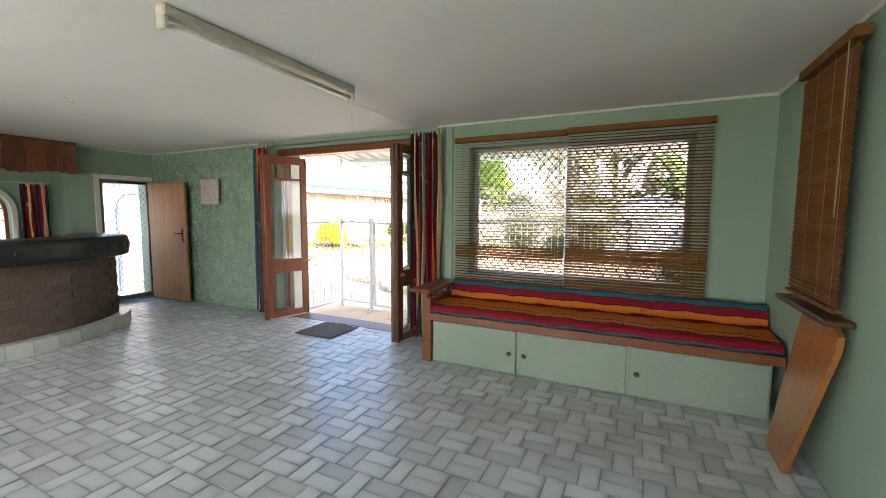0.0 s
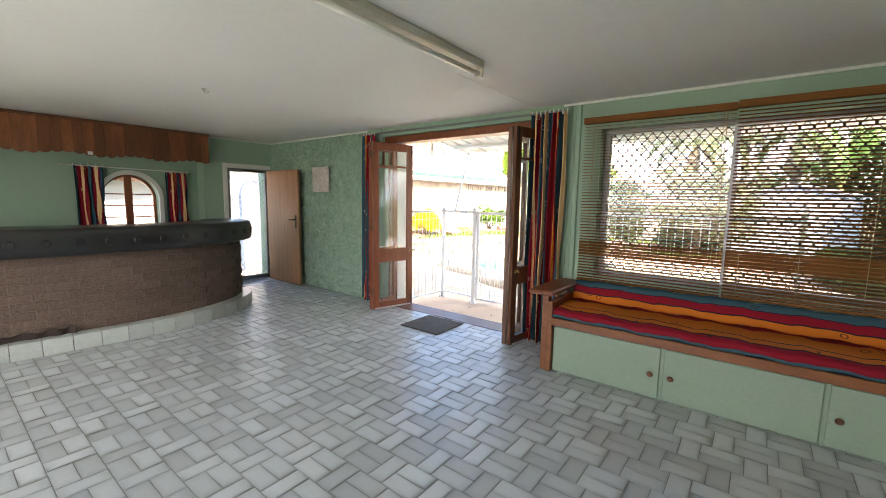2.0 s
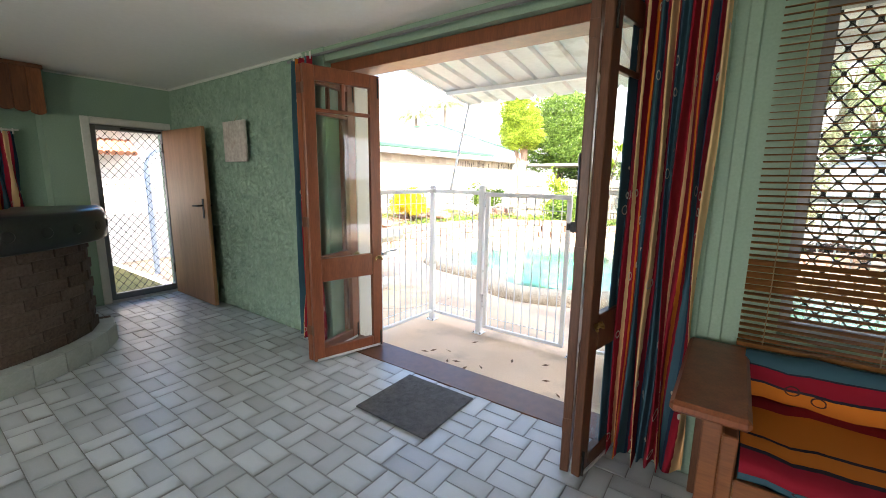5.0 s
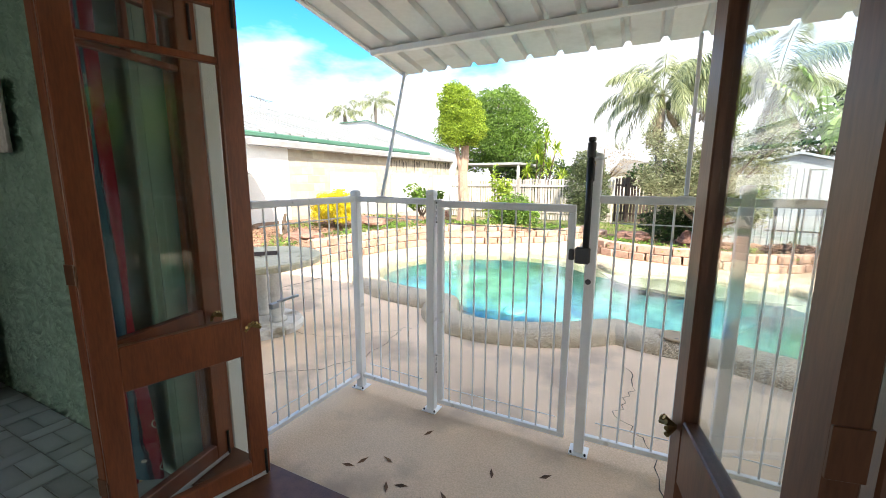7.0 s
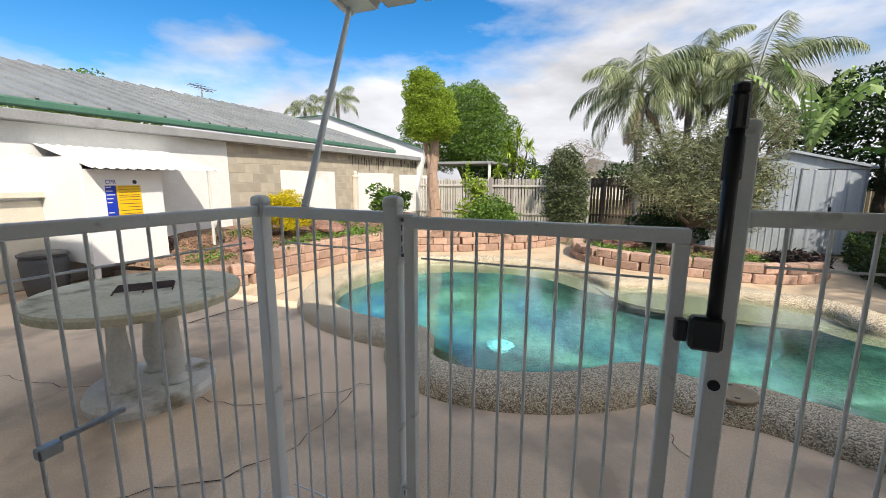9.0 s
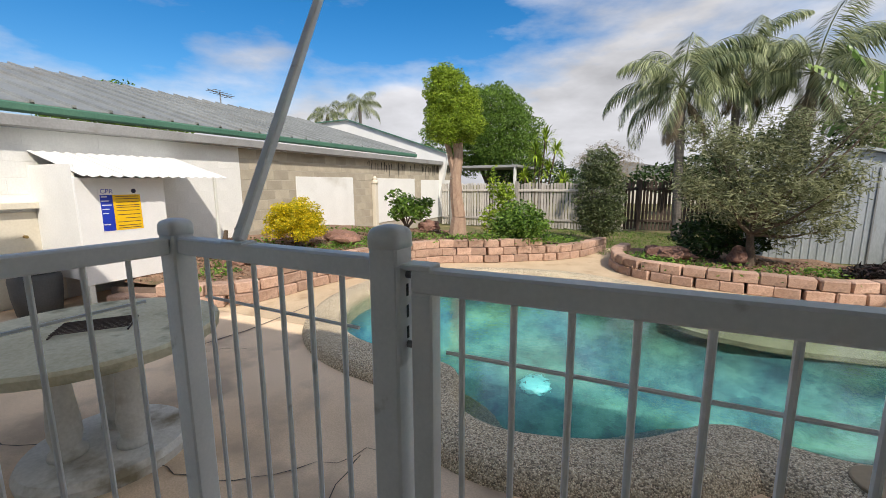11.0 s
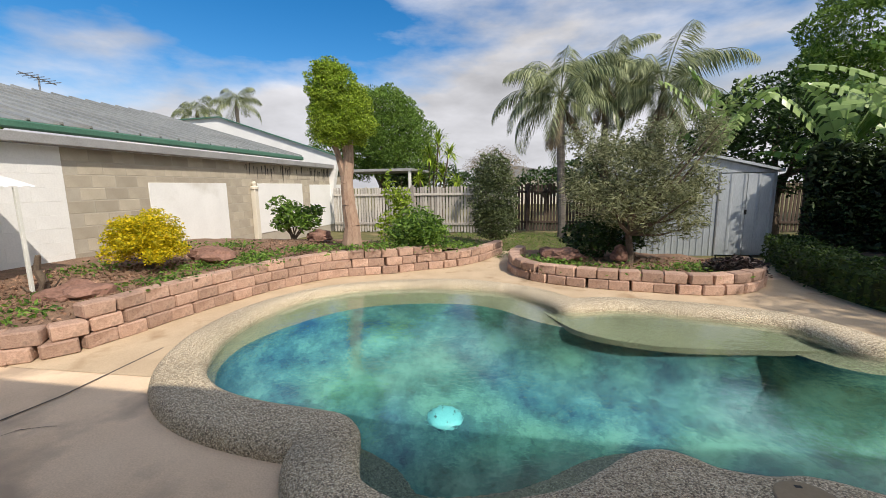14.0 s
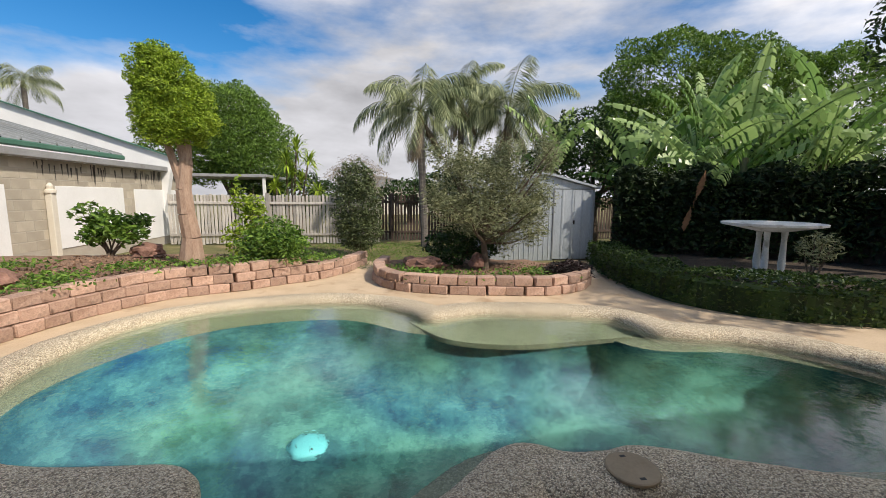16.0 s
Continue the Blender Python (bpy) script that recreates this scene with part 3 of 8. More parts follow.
def water_mat():
    m, n, l, p = node_mat("pool_water")
    gl, gs, mx = n.new("ShaderNodeBsdfRefraction"), n.new("ShaderNodeBsdfGlossy"), n.new("ShaderNodeMixShader")
    gs.inputs["Roughness"].default_value = 0.0
    gl.inputs["IOR"].default_value, gl.inputs["Roughness"].default_value = 1.33, 0.0
    gl.inputs["Color"].default_value = (0.84, 0.98, 0.96, 1)
    tc, a, b = n.new("ShaderNodeTexCoord"), n.new("ShaderNodeTexNoise"), n.new("ShaderNodeTexNoise")
    a.inputs["Scale"].default_value, a.inputs["Detail"].default_value = 5.0, 3
    b.inputs["Scale"].default_value, b.inputs["Detail"].default_value = 26.0, 2
    l.new(tc.outputs["Object"], a.inputs["Vector"])
    l.new(tc.outputs["Object"], b.inputs["Vector"])
    s = n.new("ShaderNodeMath")
    s.operation = "MULTIPLY_ADD"
    s.inputs[1].default_value = 0.45
    l.new(b.outputs["Fac"], s.inputs[0])
    l.new(a.outputs["Fac"], s.inputs[2])
    bp = n.new("ShaderNodeBump")
    bp.inputs["Strength"].default_value, bp.inputs["Distance"].default_value = 0.15, 0.02
    l.new(s.outputs[0], bp.inputs["Height"])
    l.new(bp.outputs["Normal"], gl.inputs["Normal"])
    l.new(bp.outputs["Normal"], gs.inputs["Normal"])
    l.new(schlick(n, l, 0.03, power=3.6), mx.inputs[0])
    l.new(gl.outputs[0], mx.inputs[1])
    l.new(gs.outputs[0], mx.inputs[2])
    l.new(mx.outputs[0], n["Material Output"].inputs["Surface"])
    return m


M["water"] = water_mat()

# ---------------------------------------------------------------- mesh tools
class Geo:
    """Vertices, faces and optional UVs of one mesh in the making, in world coordinates."""

    def __init__(self):
        self.v, self.f, self.uv = [], [], None

    def add(self, verts, faces):
        k = len(self.v)
        self.v.extend(verts)
        self.f.extend([tuple(i + k for i in face) for face in faces])
        return self

    def box(self, x0, x1, y0, y1, z0, z1, c=0.0, m=None):
        if c <= 0:
            vs = [(x, y, z) for x in (x0, x1) for y in (y0, y1) for z in (z0, z1)]
            fs = [(0, 1, 3, 2), (4, 6, 7, 5), (0, 4, 5, 1), (2, 3, 7, 6), (0, 2, 6, 4), (1, 5, 7, 3)]
        else:
            c = min(c, (x1 - x0) * 0.49, (y1 - y0) * 0.49, (z1 - z0) * 0.49)
            ix, vs, fs = {}, [], []
            for sx in (0, 1):
                for sy in (0, 1):
                    for sz in (0, 1):
                        p = (x1 if sx else x0, y1 if sy else y0, z1 if sz else z0)
                        d = (-c if sx else c, -c if sy else c, -c if sz else c)
                        for a in range(3):
                            ix[sx, sy, sz, a] = len(vs)
                            vs.append(tuple(p[k] + (0 if k == a else d[k]) for k in range(3)))
            for a in range(3):
                b, e = [k for k in range(3) if k != a]
                for s in (0, 1):
                    q = []
                    for u, w in ((0, 0), (1, 0), (1, 1), (0, 1)):
                        key = [0, 0, 0]
                        key[a], key[b], key[e] = s, u, w
                        q.append(ix[(*key, a)])
                    fs.append(tuple(q))
                for u in (0, 1):
                    for w in (0, 1):
                        k0, k1 = [0, 0, 0], [0, 0, 0]
                        k0[b], k0[e], k1[b], k1[e], k1[a] = u, w, u, w, 1
                        fs.append((ix[(*k0, b)], ix[(*k1, b)], ix[(*k1, e)], ix[(*k0, e)]))
            for sx in (0, 1):
                for sy in (0, 1):
                    for sz in (0, 1):
                        fs.append((ix[sx, sy, sz, 0], ix[sx, sy, sz, 1], ix[sx, sy, sz, 2]))
        if m is not None:
            vs = [tuple(m @ Vector(p)) for p in vs]
        return self.add(vs, fs)

    def rod(self, p0, p1, r0, r1=None, n=8, caps=True):
        p0, p1 = Vector(p0), Vector(p1)
        r1 = r0 if r1 is None else r1
        z = (p1 - p0).normalized()
        x = z.orthogonal().normalized()
        y = z.cross(x)
        vs = []
        for p, r in ((p0, r0), (p1, r1)):
            for i in range(n):
                a = 2 * math.pi * i / n
                vs.append(tuple(p + (x * math.cos(a) + y * math.sin(a)) * r))
        fs = [(i, (i + 1) % n, n + (i + 1) % n, n + i) for i in range(n)]
        if caps:
            fs += [tuple(range(n - 1, -1, -1)), tuple(range(n, 2 * n))]
        return self.add(vs, fs)

    def pipe(self, pts, radii, n=8):
        for k in range(len(pts) - 1):
            self.rod(pts[k], pts[k + 1], radii[k], radii[k + 1], n)
        return self

    def lathe(self, cx, cy, prof, n=24, wob=0.0):
        vs, fs = [], []
        for r, z in prof:
            for i in range(n):
                a = 2 * math.pi * i / n
                rr = r * (1 + wob * math.sin(3 * a + z * 5))
                vs.append((cx + rr * math.cos(a), cy + rr * math.sin(a), z))
        for k in range(len(prof) - 1):
            for i in range(n):
                j = (i + 1) % n
                fs.append((k * n + i, k * n + j, (k + 1) * n + j, (k + 1) * n + i))
        fs.append(tuple(range(n - 1, -1, -1)))
        fs.append(tuple((len(prof) - 1) * n + i for i in range(n)))
        return self.add(vs, fs)

    def slab(self, poly, axis, a, b):
        """A polygon in the plane across axis ('x', 'y', 'z'), given by the other two coordinates, pulled from a to b."""
        def put(u, w, t):
            return {"x": (t, u, w), "y": (u, t, w), "z": (u, w, t)}[axis]
        k = len(poly)
        vs = [put(u, w, a) for u, w in poly] + [put(u, w, b) for u, w in poly]
        fs = [tuple(range(k - 1, -1, -1)), tuple(range(k, 2 * k))] + [(i, (i + 1) % k, k + (i + 1) % k, k + i) for i in range(k)]
        return self.add(vs, fs)

    def sheet(self, nu, nv, fn, uvfn=None):
        base = len(self.v)
        if uvfn and self.uv is None:
            self.uv = {}
        for j in range(nv + 1):
            for i in range(nu + 1):
                self.v.append(tuple(fn(i / nu, j / nv)))
                if uvfn:
                    self.uv[len(self.v) - 1] = uvfn(i / nu, j / nv)
        for j in range(nv):
            for i in range(nu):
                a = base + j * (nu + 1) + i
                self.f.append((a, a + 1, a + nu + 2, a + nu + 1))
        return self


BASE = {}


def mesh_of(name, g, mat, origin=(0, 0, 0), smooth=False):
    me = bpy.data.meshes.new(name)
    o = Vector(origin)
    me.from_pydata([(p[0] - o.x, p[1] - o.y, p[2] - o.z) for p in g.v], [], g.f)
    if g.uv:
        layer = me.uv_layers.new(name="UVMap")
        for lp in me.loops:
            layer.data[lp.index].uv = g.uv.get(lp.vertex_index, (0, 0))
    bm = bmesh.new()
    bm.from_mesh(me)
    bmesh.ops.recalc_face_normals(bm, faces=bm.faces)
    bm.to_mesh(me)
    bm.free()
    if smooth:
        me.polygons.foreach_set("use_smooth", [True] * len(me.polygons))
    me.materials.append(mat)
    me.update()
    if g.v and max(p[2] for p in g.v) - min(p[2] for p in g.v) < 1e-6 and me.polygons[0].normal.z < 0:
        me.flip_normals()
    return me


def thing(name, loc, label, category, group="", kind=""):
    e = tagged(new(name), label, category, group, kind)
    e.empty_display_size = 0.1
    e.location = loc
    BASE[e] = Vector(loc)
    return e


def part(name, g, mat, parent, label="", smooth=False):
    ob = new(name, mesh_of(name, g, mat, BASE[parent], smooth))
    ob.parent = parent
    BASE[ob] = BASE[parent]
    return tagged(ob, label)


def single(name, g, mat, label, category, group="", kind="", smooth=False, origin=(0, 0, 0)):
    ob = new(name, mesh_of(name, g, mat, origin, smooth))
    ob.location = origin
    BASE[ob] = Vector(origin)
    return tagged(ob, label, category, group, kind)


def structure(name, g, mat, label, category, smooth=False):
    return single(name, g, mat, label, category, "", "structure", smooth)


def piece(name, mesh, parent, m):
    """One of many alike pieces: an object of its own on a shared mesh, under a piece of the setting whose origin is the world's."""
    ob = new(name, mesh)
    ob.parent = parent
    ob.matrix_local = m
    return ob


def spline(pts, closed=True, per=6):
    """A smooth line through plan points."""
    out, k = [], len(pts)
    rng = range(k) if closed else range(k - 1)
    for i in rng:
        if closed:
            p = [Vector(pts[(i + d) % k]) for d in (-1, 0, 1, 2)]
        else:
            p = [Vector(pts[min(max(i + d, 0), k - 1)]) for d in (-1, 0, 1, 2)]
        for s in range(per):
            t = s / per
            q = 0.5 * (2 * p[1] + (p[2] - p[0]) * t + (2 * p[0] - 5 * p[1] + 4 * p[2] - p[3]) * t * t + (3 * p[1] - p[0] - 3 * p[2] + p[3]) * t ** 3)
            out.append(q)
    if not closed:
        out.append(Vector(pts[-1]))
    return out


def along(line, step):
    """Points and headings at even steps along an open line."""
    out, run, nxt = [], 0.0, step / 2
    for a, b in zip(line, line[1:]):
        d = (b - a).length
        while d > 1e-9 and run + d >= nxt:
            out.append((a.lerp(b, (nxt - run) / d), math.atan2(b.y - a.y, b.x - a.x)))
            nxt += step
        run += d
    return out


def offset(line, dist, rounds=0, closed=True):
    k = len(line)
    out = []
    for i in range(k):
        a, b = (line[(i - 1) % k], line[(i + 1) % k]) if closed else (line[max(i - 1, 0)], line[min(i + 1, k - 1)])
        t = (b - a).normalized()
        out.append(line[i] + Vector((t.y, -t.x)) * dist)
    for _ in range(rounds):
        out = [(out[(i - 1) % k] + out[i] * 2 + out[(i + 1) % k]) / 4 for i in range(k)] if closed else out
    return out


def filled(loops, z):
    """A flat sheet between an outer loop and holes, all in plan."""
    bm = bmesh.new()
    edges = []
    for lp in loops:
        vs = [bm.verts.new((p[0], p[1], z)) for p in lp]
        edges += [bm.edges.new((vs[i], vs[(i + 1) % len(vs)])) for i in range(len(vs))]
    bmesh.ops.triangle_fill(bm, use_beauty=True, use_dissolve=False, edges=edges, normal=(0, 0, 1))
    bm.verts.index_update()
    g = Geo()
    g.v = [tuple(v.co) for v in bm.verts]
    g.f = [tuple(v.index for v in f.verts) for f in bm.faces]
    bm.free()
    return g


# ---------------------------------------------------------------- foliage tools
RNG = np.random.default_rng(7)


def leaves(g, centres, size, droop=0.3, slim=0.45, spread=0.35):
    """Small folded leaves at the given places, turned every way; sizes differ."""
    n = len(centres)
    out = RNG.normal(size=(n, 3))
    out[:, 2] = out[:, 2] * 0.6 - droop
    out /= np.linalg.norm(out, axis=1)[:, None]
    side = np.cross(out, RNG.normal(size=(n, 3)))
    side /= np.linalg.norm(side, axis=1)[:, None] + 1e-9
    up = np.cross(out, side)
    s = size * (1 + spread * RNG.uniform(-1, 1, size=n))[:, None]
    c = np.asarray(centres)
    a, b = c - out * s * 0.5, c + out * s * 0.5
    l, r = c + side * s * slim * 0.5 + up * s * 0.08, c - side * s * slim * 0.5 + up * s * 0.08
    k = len(g.v)
    vs = np.stack([a, l, b, r], axis=1).reshape(-1, 3)
    g.v.extend(map(tuple, vs.tolist()))
    g.f.extend([(k + 4 * i, k + 4 * i + 1, k + 4 * i + 2, k + 4 * i + 3) for i in range(n)])
    return g


def lobes(specs, count, shell=0.35, gaps=0.0):
    """Places on and just inside the skins of several ellipsoids (cx, cy, cz, rx, ry, rz), with clumps and gaps."""
    spec = np.array(specs, float)
    w = spec[:, 3] * spec[:, 4] + spec[:, 4] * spec[:, 5] + spec[:, 3] * spec[:, 5]
    idx = RNG.choice(len(spec), size=count, p=w / w.sum())
    d = RNG.normal(size=(count, 3))
    d /= np.linalg.norm(d, axis=1)[:, None]
    r = 1 - shell * RNG.random(count) ** 1.6
    bump = 0.10 * np.sin(7 * d[:, 0] + idx) * np.sin(6 * d[:, 1] + 2 * idx) + 0.08 * np.sin(13 * d[:, 2] + 3 * d[:, 0])
    pts = spec[idx, :3] + d * spec[idx, 3:] * (r + bump)[:, None]
    if gaps:
        f = np.sin(pts[:, 0] * 5.1 + 1) * np.sin(pts[:, 1] * 4.7) * np.sin(pts[:, 2] * 5.7 + 2)
        pts = pts[f > -1 + gaps]
    return pts


def tree(name, base, trunk, specs, count, size, leaf, bark, label, category="tree", limbs=5, slim=0.45, shell=0.35, gaps=0.3, droop=0.3, group=""):
    """A tapered trunk with limbs that reach into a crown of many small leaves. trunk: radius and height."""
    e = thing(name, base, label, category, group)
    b = Vector(base)
    r, h = trunk
    g = Geo()
    pts = [b + Vector((0.06 * math.sin(i * 1.7), 0.05 * math.cos(i * 1.3) - 0.05, 0)) * (i > 0) * 0.5 * min(1, h) + Vector((0, 0, h * i / 5)) for i in range(6)]
    g.pipe([tuple(p) for p in pts], [r * (1.25 if i == 0 else 1 - 0.09 * i) for i in range(6)], 10)
    for i in range(limbs):
        s = specs[i % len(specs)]
        a = pts[3 + i % 3]
        tip = Vector(s[:3]) + Vector((RNG.uniform(-0.5, 0.5) * s[3], RNG.uniform(-0.5, 0.5) * s[4], RNG.uniform(-0.2, 0.5) * s[5]))
        mid = a.lerp(tip, 0.5) + Vector((0, 0, -0.08))
        g.pipe([tuple(a), tuple(mid), tuple(tip)], [r * 0.5, r * 0.3, r * 0.1], 6)
    part("trunk", g, bark, e)
    part("crown", leaves(Geo(), lobes(specs, count, shell, gaps), size, droop, slim), leaf, e)
    return e


def frond(g, base, heading, lift, length, curl, leaflet, width=0.015, count=75, hang=1.15):
    """One feather leaf: an arching rib with paired narrow leaflets."""
    pts, p, pitch = [], Vector(base), lift
    step = length / 14
    for i in range(15):
        pts.append(p.copy())
        p = p + Vector((math.cos(heading) * math.cos(pitch), math.sin(heading) * math.cos(pitch), math.sin(pitch))) * step
        pitch -= curl / 14 * (0.5 + i / 14)
    g.pipe([tuple(q) for q in pts[::2]], [0.02 * (1 - 0.11 * i) for i in range(len(pts[::2]))], 4)
    for i in range(count):
        t = 0.16 + 0.84 * i / count
        k = min(int(t * 14), 13)
        q = pts[k].lerp(pts[k + 1], t * 14 - k)
        d = (pts[k + 1] - pts[k]).normalized()
        side = d.cross(Vector((0, 0, 1))).normalized()
        ln = leaflet * (math.sin(math.pi * min(1, 0.15 + t * 0.85)) ** 0.6 + 0.15)
        for s in (-1, 1):
            way = (side * s * 0.85 + d * 0.55 + Vector((0, 0, 0.15 - hang * RNG.uniform(0.6, 1.2)))).normalized()
            mid, tip = q + way * ln * 0.5, q + way * ln + Vector((0, 0, -0.22 * ln))
            w = d * width
            g.add([tuple(q), tuple(mid + w), tuple(tip), tuple(mid - w)], [(0, 1, 2, 3)])


def palm(name, base, height, fronds, length, label, leaflet=0.42, curl=1.7, r=0.09, lean=(0, 0), skirt=0):
    e = thing(name, base, label, "palm tree")
    b = Vector(base)
    top = b + Vector((lean[0], lean[1], height))
    g = Geo()
    ring = [b.lerp(top, i / 14) for i in range(15)]
    g.pipe([tuple(q) for q in ring], [r * (1.3 if i == 0 else 1.0 + (0.07 if i % 2 else -0.03)) for i in range(15)], 10)
    part("trunk", g, M["palmbark"], e)
    part("crown_shaft", Geo().rod(tuple(top), tuple(top + Vector((0, 0, 0.45))), r * 1.15, r * 0.5, 10), M["stem_green"], e)
    for i in range(fronds):
        g = Geo()
        a = 2.4 * i + RNG.uniform(-0.25, 0.25)
        lift = 1.3 - 1.75 * (i / fronds) + RNG.uniform(-0.1, 0.1)
        frond(g, top + Vector((0, 0, 0.4)), a, lift, length * RNG.uniform(0.85, 1.1), curl, leaflet)
        part("frond", g, M["leaf_palm"], e)
    for i in range(skirt):
        g = Geo()
        frond(g, top + Vector((0, 0, 0.1)), 2.1 * i, -0.7 - 0.12 * (i % 3), length * 0.55, 0.9, leaflet * 0.7, count=40)
        part("dead_frond", g, M["leaf_dry"], e, "hanging dry frond")
    return e


# ---------------------------------------------------------------- the room
WALL_Y, OUT_Y, CEIL, LEFT_X, BAY_X, RIGHT_X, BACK_Y = 4.19, 4.43, 2.31, -7.2, -7.45, 0.82, -3.0
DOOR_L, DOOR_R, DOOR_H = -4.49, -2.2, 2.17
WIN = (-1.70, 0.30, 0.74, 2.06)
G0 = -0.12

floor = structure("floor", Geo().box(-7.6, RIGHT_X + 0.2, BACK_Y - 0.2, WALL_Y - 0.003, -0.25, -0.006), M["grout"], "grouted floor bed below glazed grey tiles", "floor")
structure("ceiling", Geo().box(-7.7, RIGHT_X + 0.2, BACK_Y - 0.2, OUT_Y, CEIL, CEIL + 0.1), M["ceiling"], "flat off-white painted ceiling sheets", "ceiling")
structure("ceiling_joint", Geo().box(-2.34, -2.32, 2.85, WALL_Y - 0.02, CEIL - 0.002, CEIL + 0.001), M["ceiling"], "thin flat cover strip on the ceiling", "trim")

# wall towards the pool, with the folding doors and the long window cut through
g = Geo()
g.box(-7.7, DOOR_L, WALL_Y + 0.02, OUT_Y, -0.25, CEIL)
g.box(DOOR_L, DOOR_R, WALL_Y, OUT_Y, DOOR_H + 0.04, CEIL)
g.box(DOOR_R, WIN[0], WALL_Y, OUT_Y, -0.25, CEIL)
g.box(WIN[0], WIN[1], WALL_Y, OUT_Y, -0.25, WIN[2])
g.box(WIN[0], WIN[1], WALL_Y, OUT_Y, WIN[3], CEIL)
g.box(WIN[1], RIGHT_X + 0.2, WALL_Y, OUT_Y, -0.25, CEIL)
structure("wall_north", g, M["green"], "sage green painted wall with a long window and folding doors", "wall")
# its heavily textured stretch
def relief(x, z):
    p = Vector((x * 9, z * 9, 0))
    warp = noise.noise_vector(p * 0.7)
    a = abs(noise.noise(Vector((x * 20, z * 12, 1.3)) + warp * 1.7))
    return 0.032 * max(0.0, 1 - a * 3.0) + 0.005 * noise.noise(Vector((x * 60, z * 60, 5)))


g = Geo()
g.sheet(230, 190, lambda u, v: (LEFT_X + u * 2.42, WALL_Y + 0.015 - relief(LEFT_X + u * 2.42, v * CEIL), v * CEIL))
structure("wall_textured", g, M["green_rough"], "swirled sage green rendered wall", "wall", True)
structure("wall_return", Geo().box(-4.78, DOOR_L, WALL_Y - 0.012, WALL_Y + 0.018, 0, CEIL), M["green"], "plain sage green wall strip beside the folding doors", "wall")
for x0, x1, z0 in ((-2.02, -1.97, 0), (-1.93, -1.88, 0)):
    structure("trim", Geo().box(x0, x1, WALL_Y - 0.018, WALL_Y - 0.001, z0, CEIL - 0.02, 0.006), M["green"], "narrow sage green cover strip on the wall", "trim")

# left wall with the screen door, and the recessed bay behind the bar with its arched window
SD = (3.44, 4.12, 1.86)
g = Geo()
g.box(LEFT_X - 0.25, LEFT_X, 3.10, SD[0], -0.25, CEIL)
g.box(LEFT_X - 0.25, LEFT_X, SD[0], SD[1], SD[2], CEIL)
g.box(LEFT_X - 0.25, LEFT_X, SD[1], WALL_Y + 0.03, -0.25, CEIL)
structure("wall_west", g, M["green"], "sage green wall with a doorway", "wall")
AY, AR, AZ, A0 = 2.24, 0.33, 1.36, 0.92
arch = [(AY - AR, A0), (AY + AR, A0)] + [(AY + AR * math.cos(math.pi * i / 20), AZ + AR * math.sin(math.pi * i / 20)) for i in range(21)]
outer = [(BACK_Y - 0.2, -0.25), (3.12, -0.25), (3.12, CEIL), (BACK_Y - 0.2, CEIL)]
flat = filled([outer, arch], 0.0)
g = Geo()
for x in (BAY_X, BAY_X - 0.2):
    g.add([(x, p[0], p[1]) for p in flat.v], flat.f)
k = len(arch)
g.add([(BAY_X, a, b) for a, b in arch] + [(BAY_X - 0.2, a, b) for a, b in arch], [(i, (i + 1) % k, k + (i + 1) % k, k + i) for i in range(k)])
structure("wall_bay", g, M["green"], "sage green wall of the bar bay round an arched window", "wall")

g = Geo()
g.box(RIGHT_X, RIGHT_X + 0.2, BACK_Y - 0.2, OUT_Y, -0.25, CEIL)
structure("wall_east", g, M["green"], "sage green end wall", "wall")
g = Geo()
g.box(-7.7, -4.6, BACK_Y - 0.2, BACK_Y, -0.25, CEIL).box(-0.8, RIGHT_X + 0.2, BACK_Y - 0.2, BACK_Y, -0.25, CEIL)
g.box(-4.6, -0.8, BACK_Y - 0.2, BACK_Y, -0.25, 0.5).box(-4.6, -0.8, BACK_Y - 0.2, BACK_Y, 2.15, CEIL)
structure("wall_south", g, M["green"], "plain sage green wall behind the walker", "wall")

# cornice and corner strips
for x0, x1 in ((-7.2, -4.75), (-2.05, RIGHT_X)):
    structure("trim", Geo().box(x0, x1, WALL_Y - 0.022, WALL_Y - 0.002, CEIL - 0.024, CEIL - 0.002, 0.004), M["white_trim"], "thin white ceiling bead", "trim")
structure("trim", Geo().box(RIGHT_X - 0.022, RIGHT_X - 0.002, -2.9, WALL_Y - 0.03, CEIL - 0.024, CEIL - 0.002, 0.004), M["white_trim"], "thin white ceiling bead", "trim")
structure("trim", Geo().box(LEFT_X + 0.002, LEFT_X + 0.022, 3.15, WALL_Y - 0.03, CEIL - 0.022, CEIL - 0.002, 0.004), M["white_trim"], "thin white ceiling bead", "trim")

# ---- folding doors
g = Geo()
g.box(DOOR_L, DOOR_R, 4.24, 4.44, DOOR_H - 0.045, DOOR_H + 0.038, 0.006)
structure("door_head", g, M["redwood"], "red timber head over the folding doors", "trim")
structure("door_jamb", Geo().box(DOOR_L + 0.001, DOOR_L + 0.04, 4.30, 4.44, 0.0, DOOR_H - 0.047, 0.005), M["redwood"], "red timber door jamb", "trim")
structure("door_jamb", Geo().box(DOOR_R - 0.04, DOOR_R - 0.001, 4.30, 4.44, 0.0, DOOR_H - 0.047, 0.005), M["redwood"], "red timber door jamb", "trim")
structure("door_sill", Geo().box(DOOR_L + 0.002, DOOR_R - 0.002, 4.17, 4.45, -0.13, 0.004, 0.012), M["darkwood"], "worn dark red timber door sill", "sill")
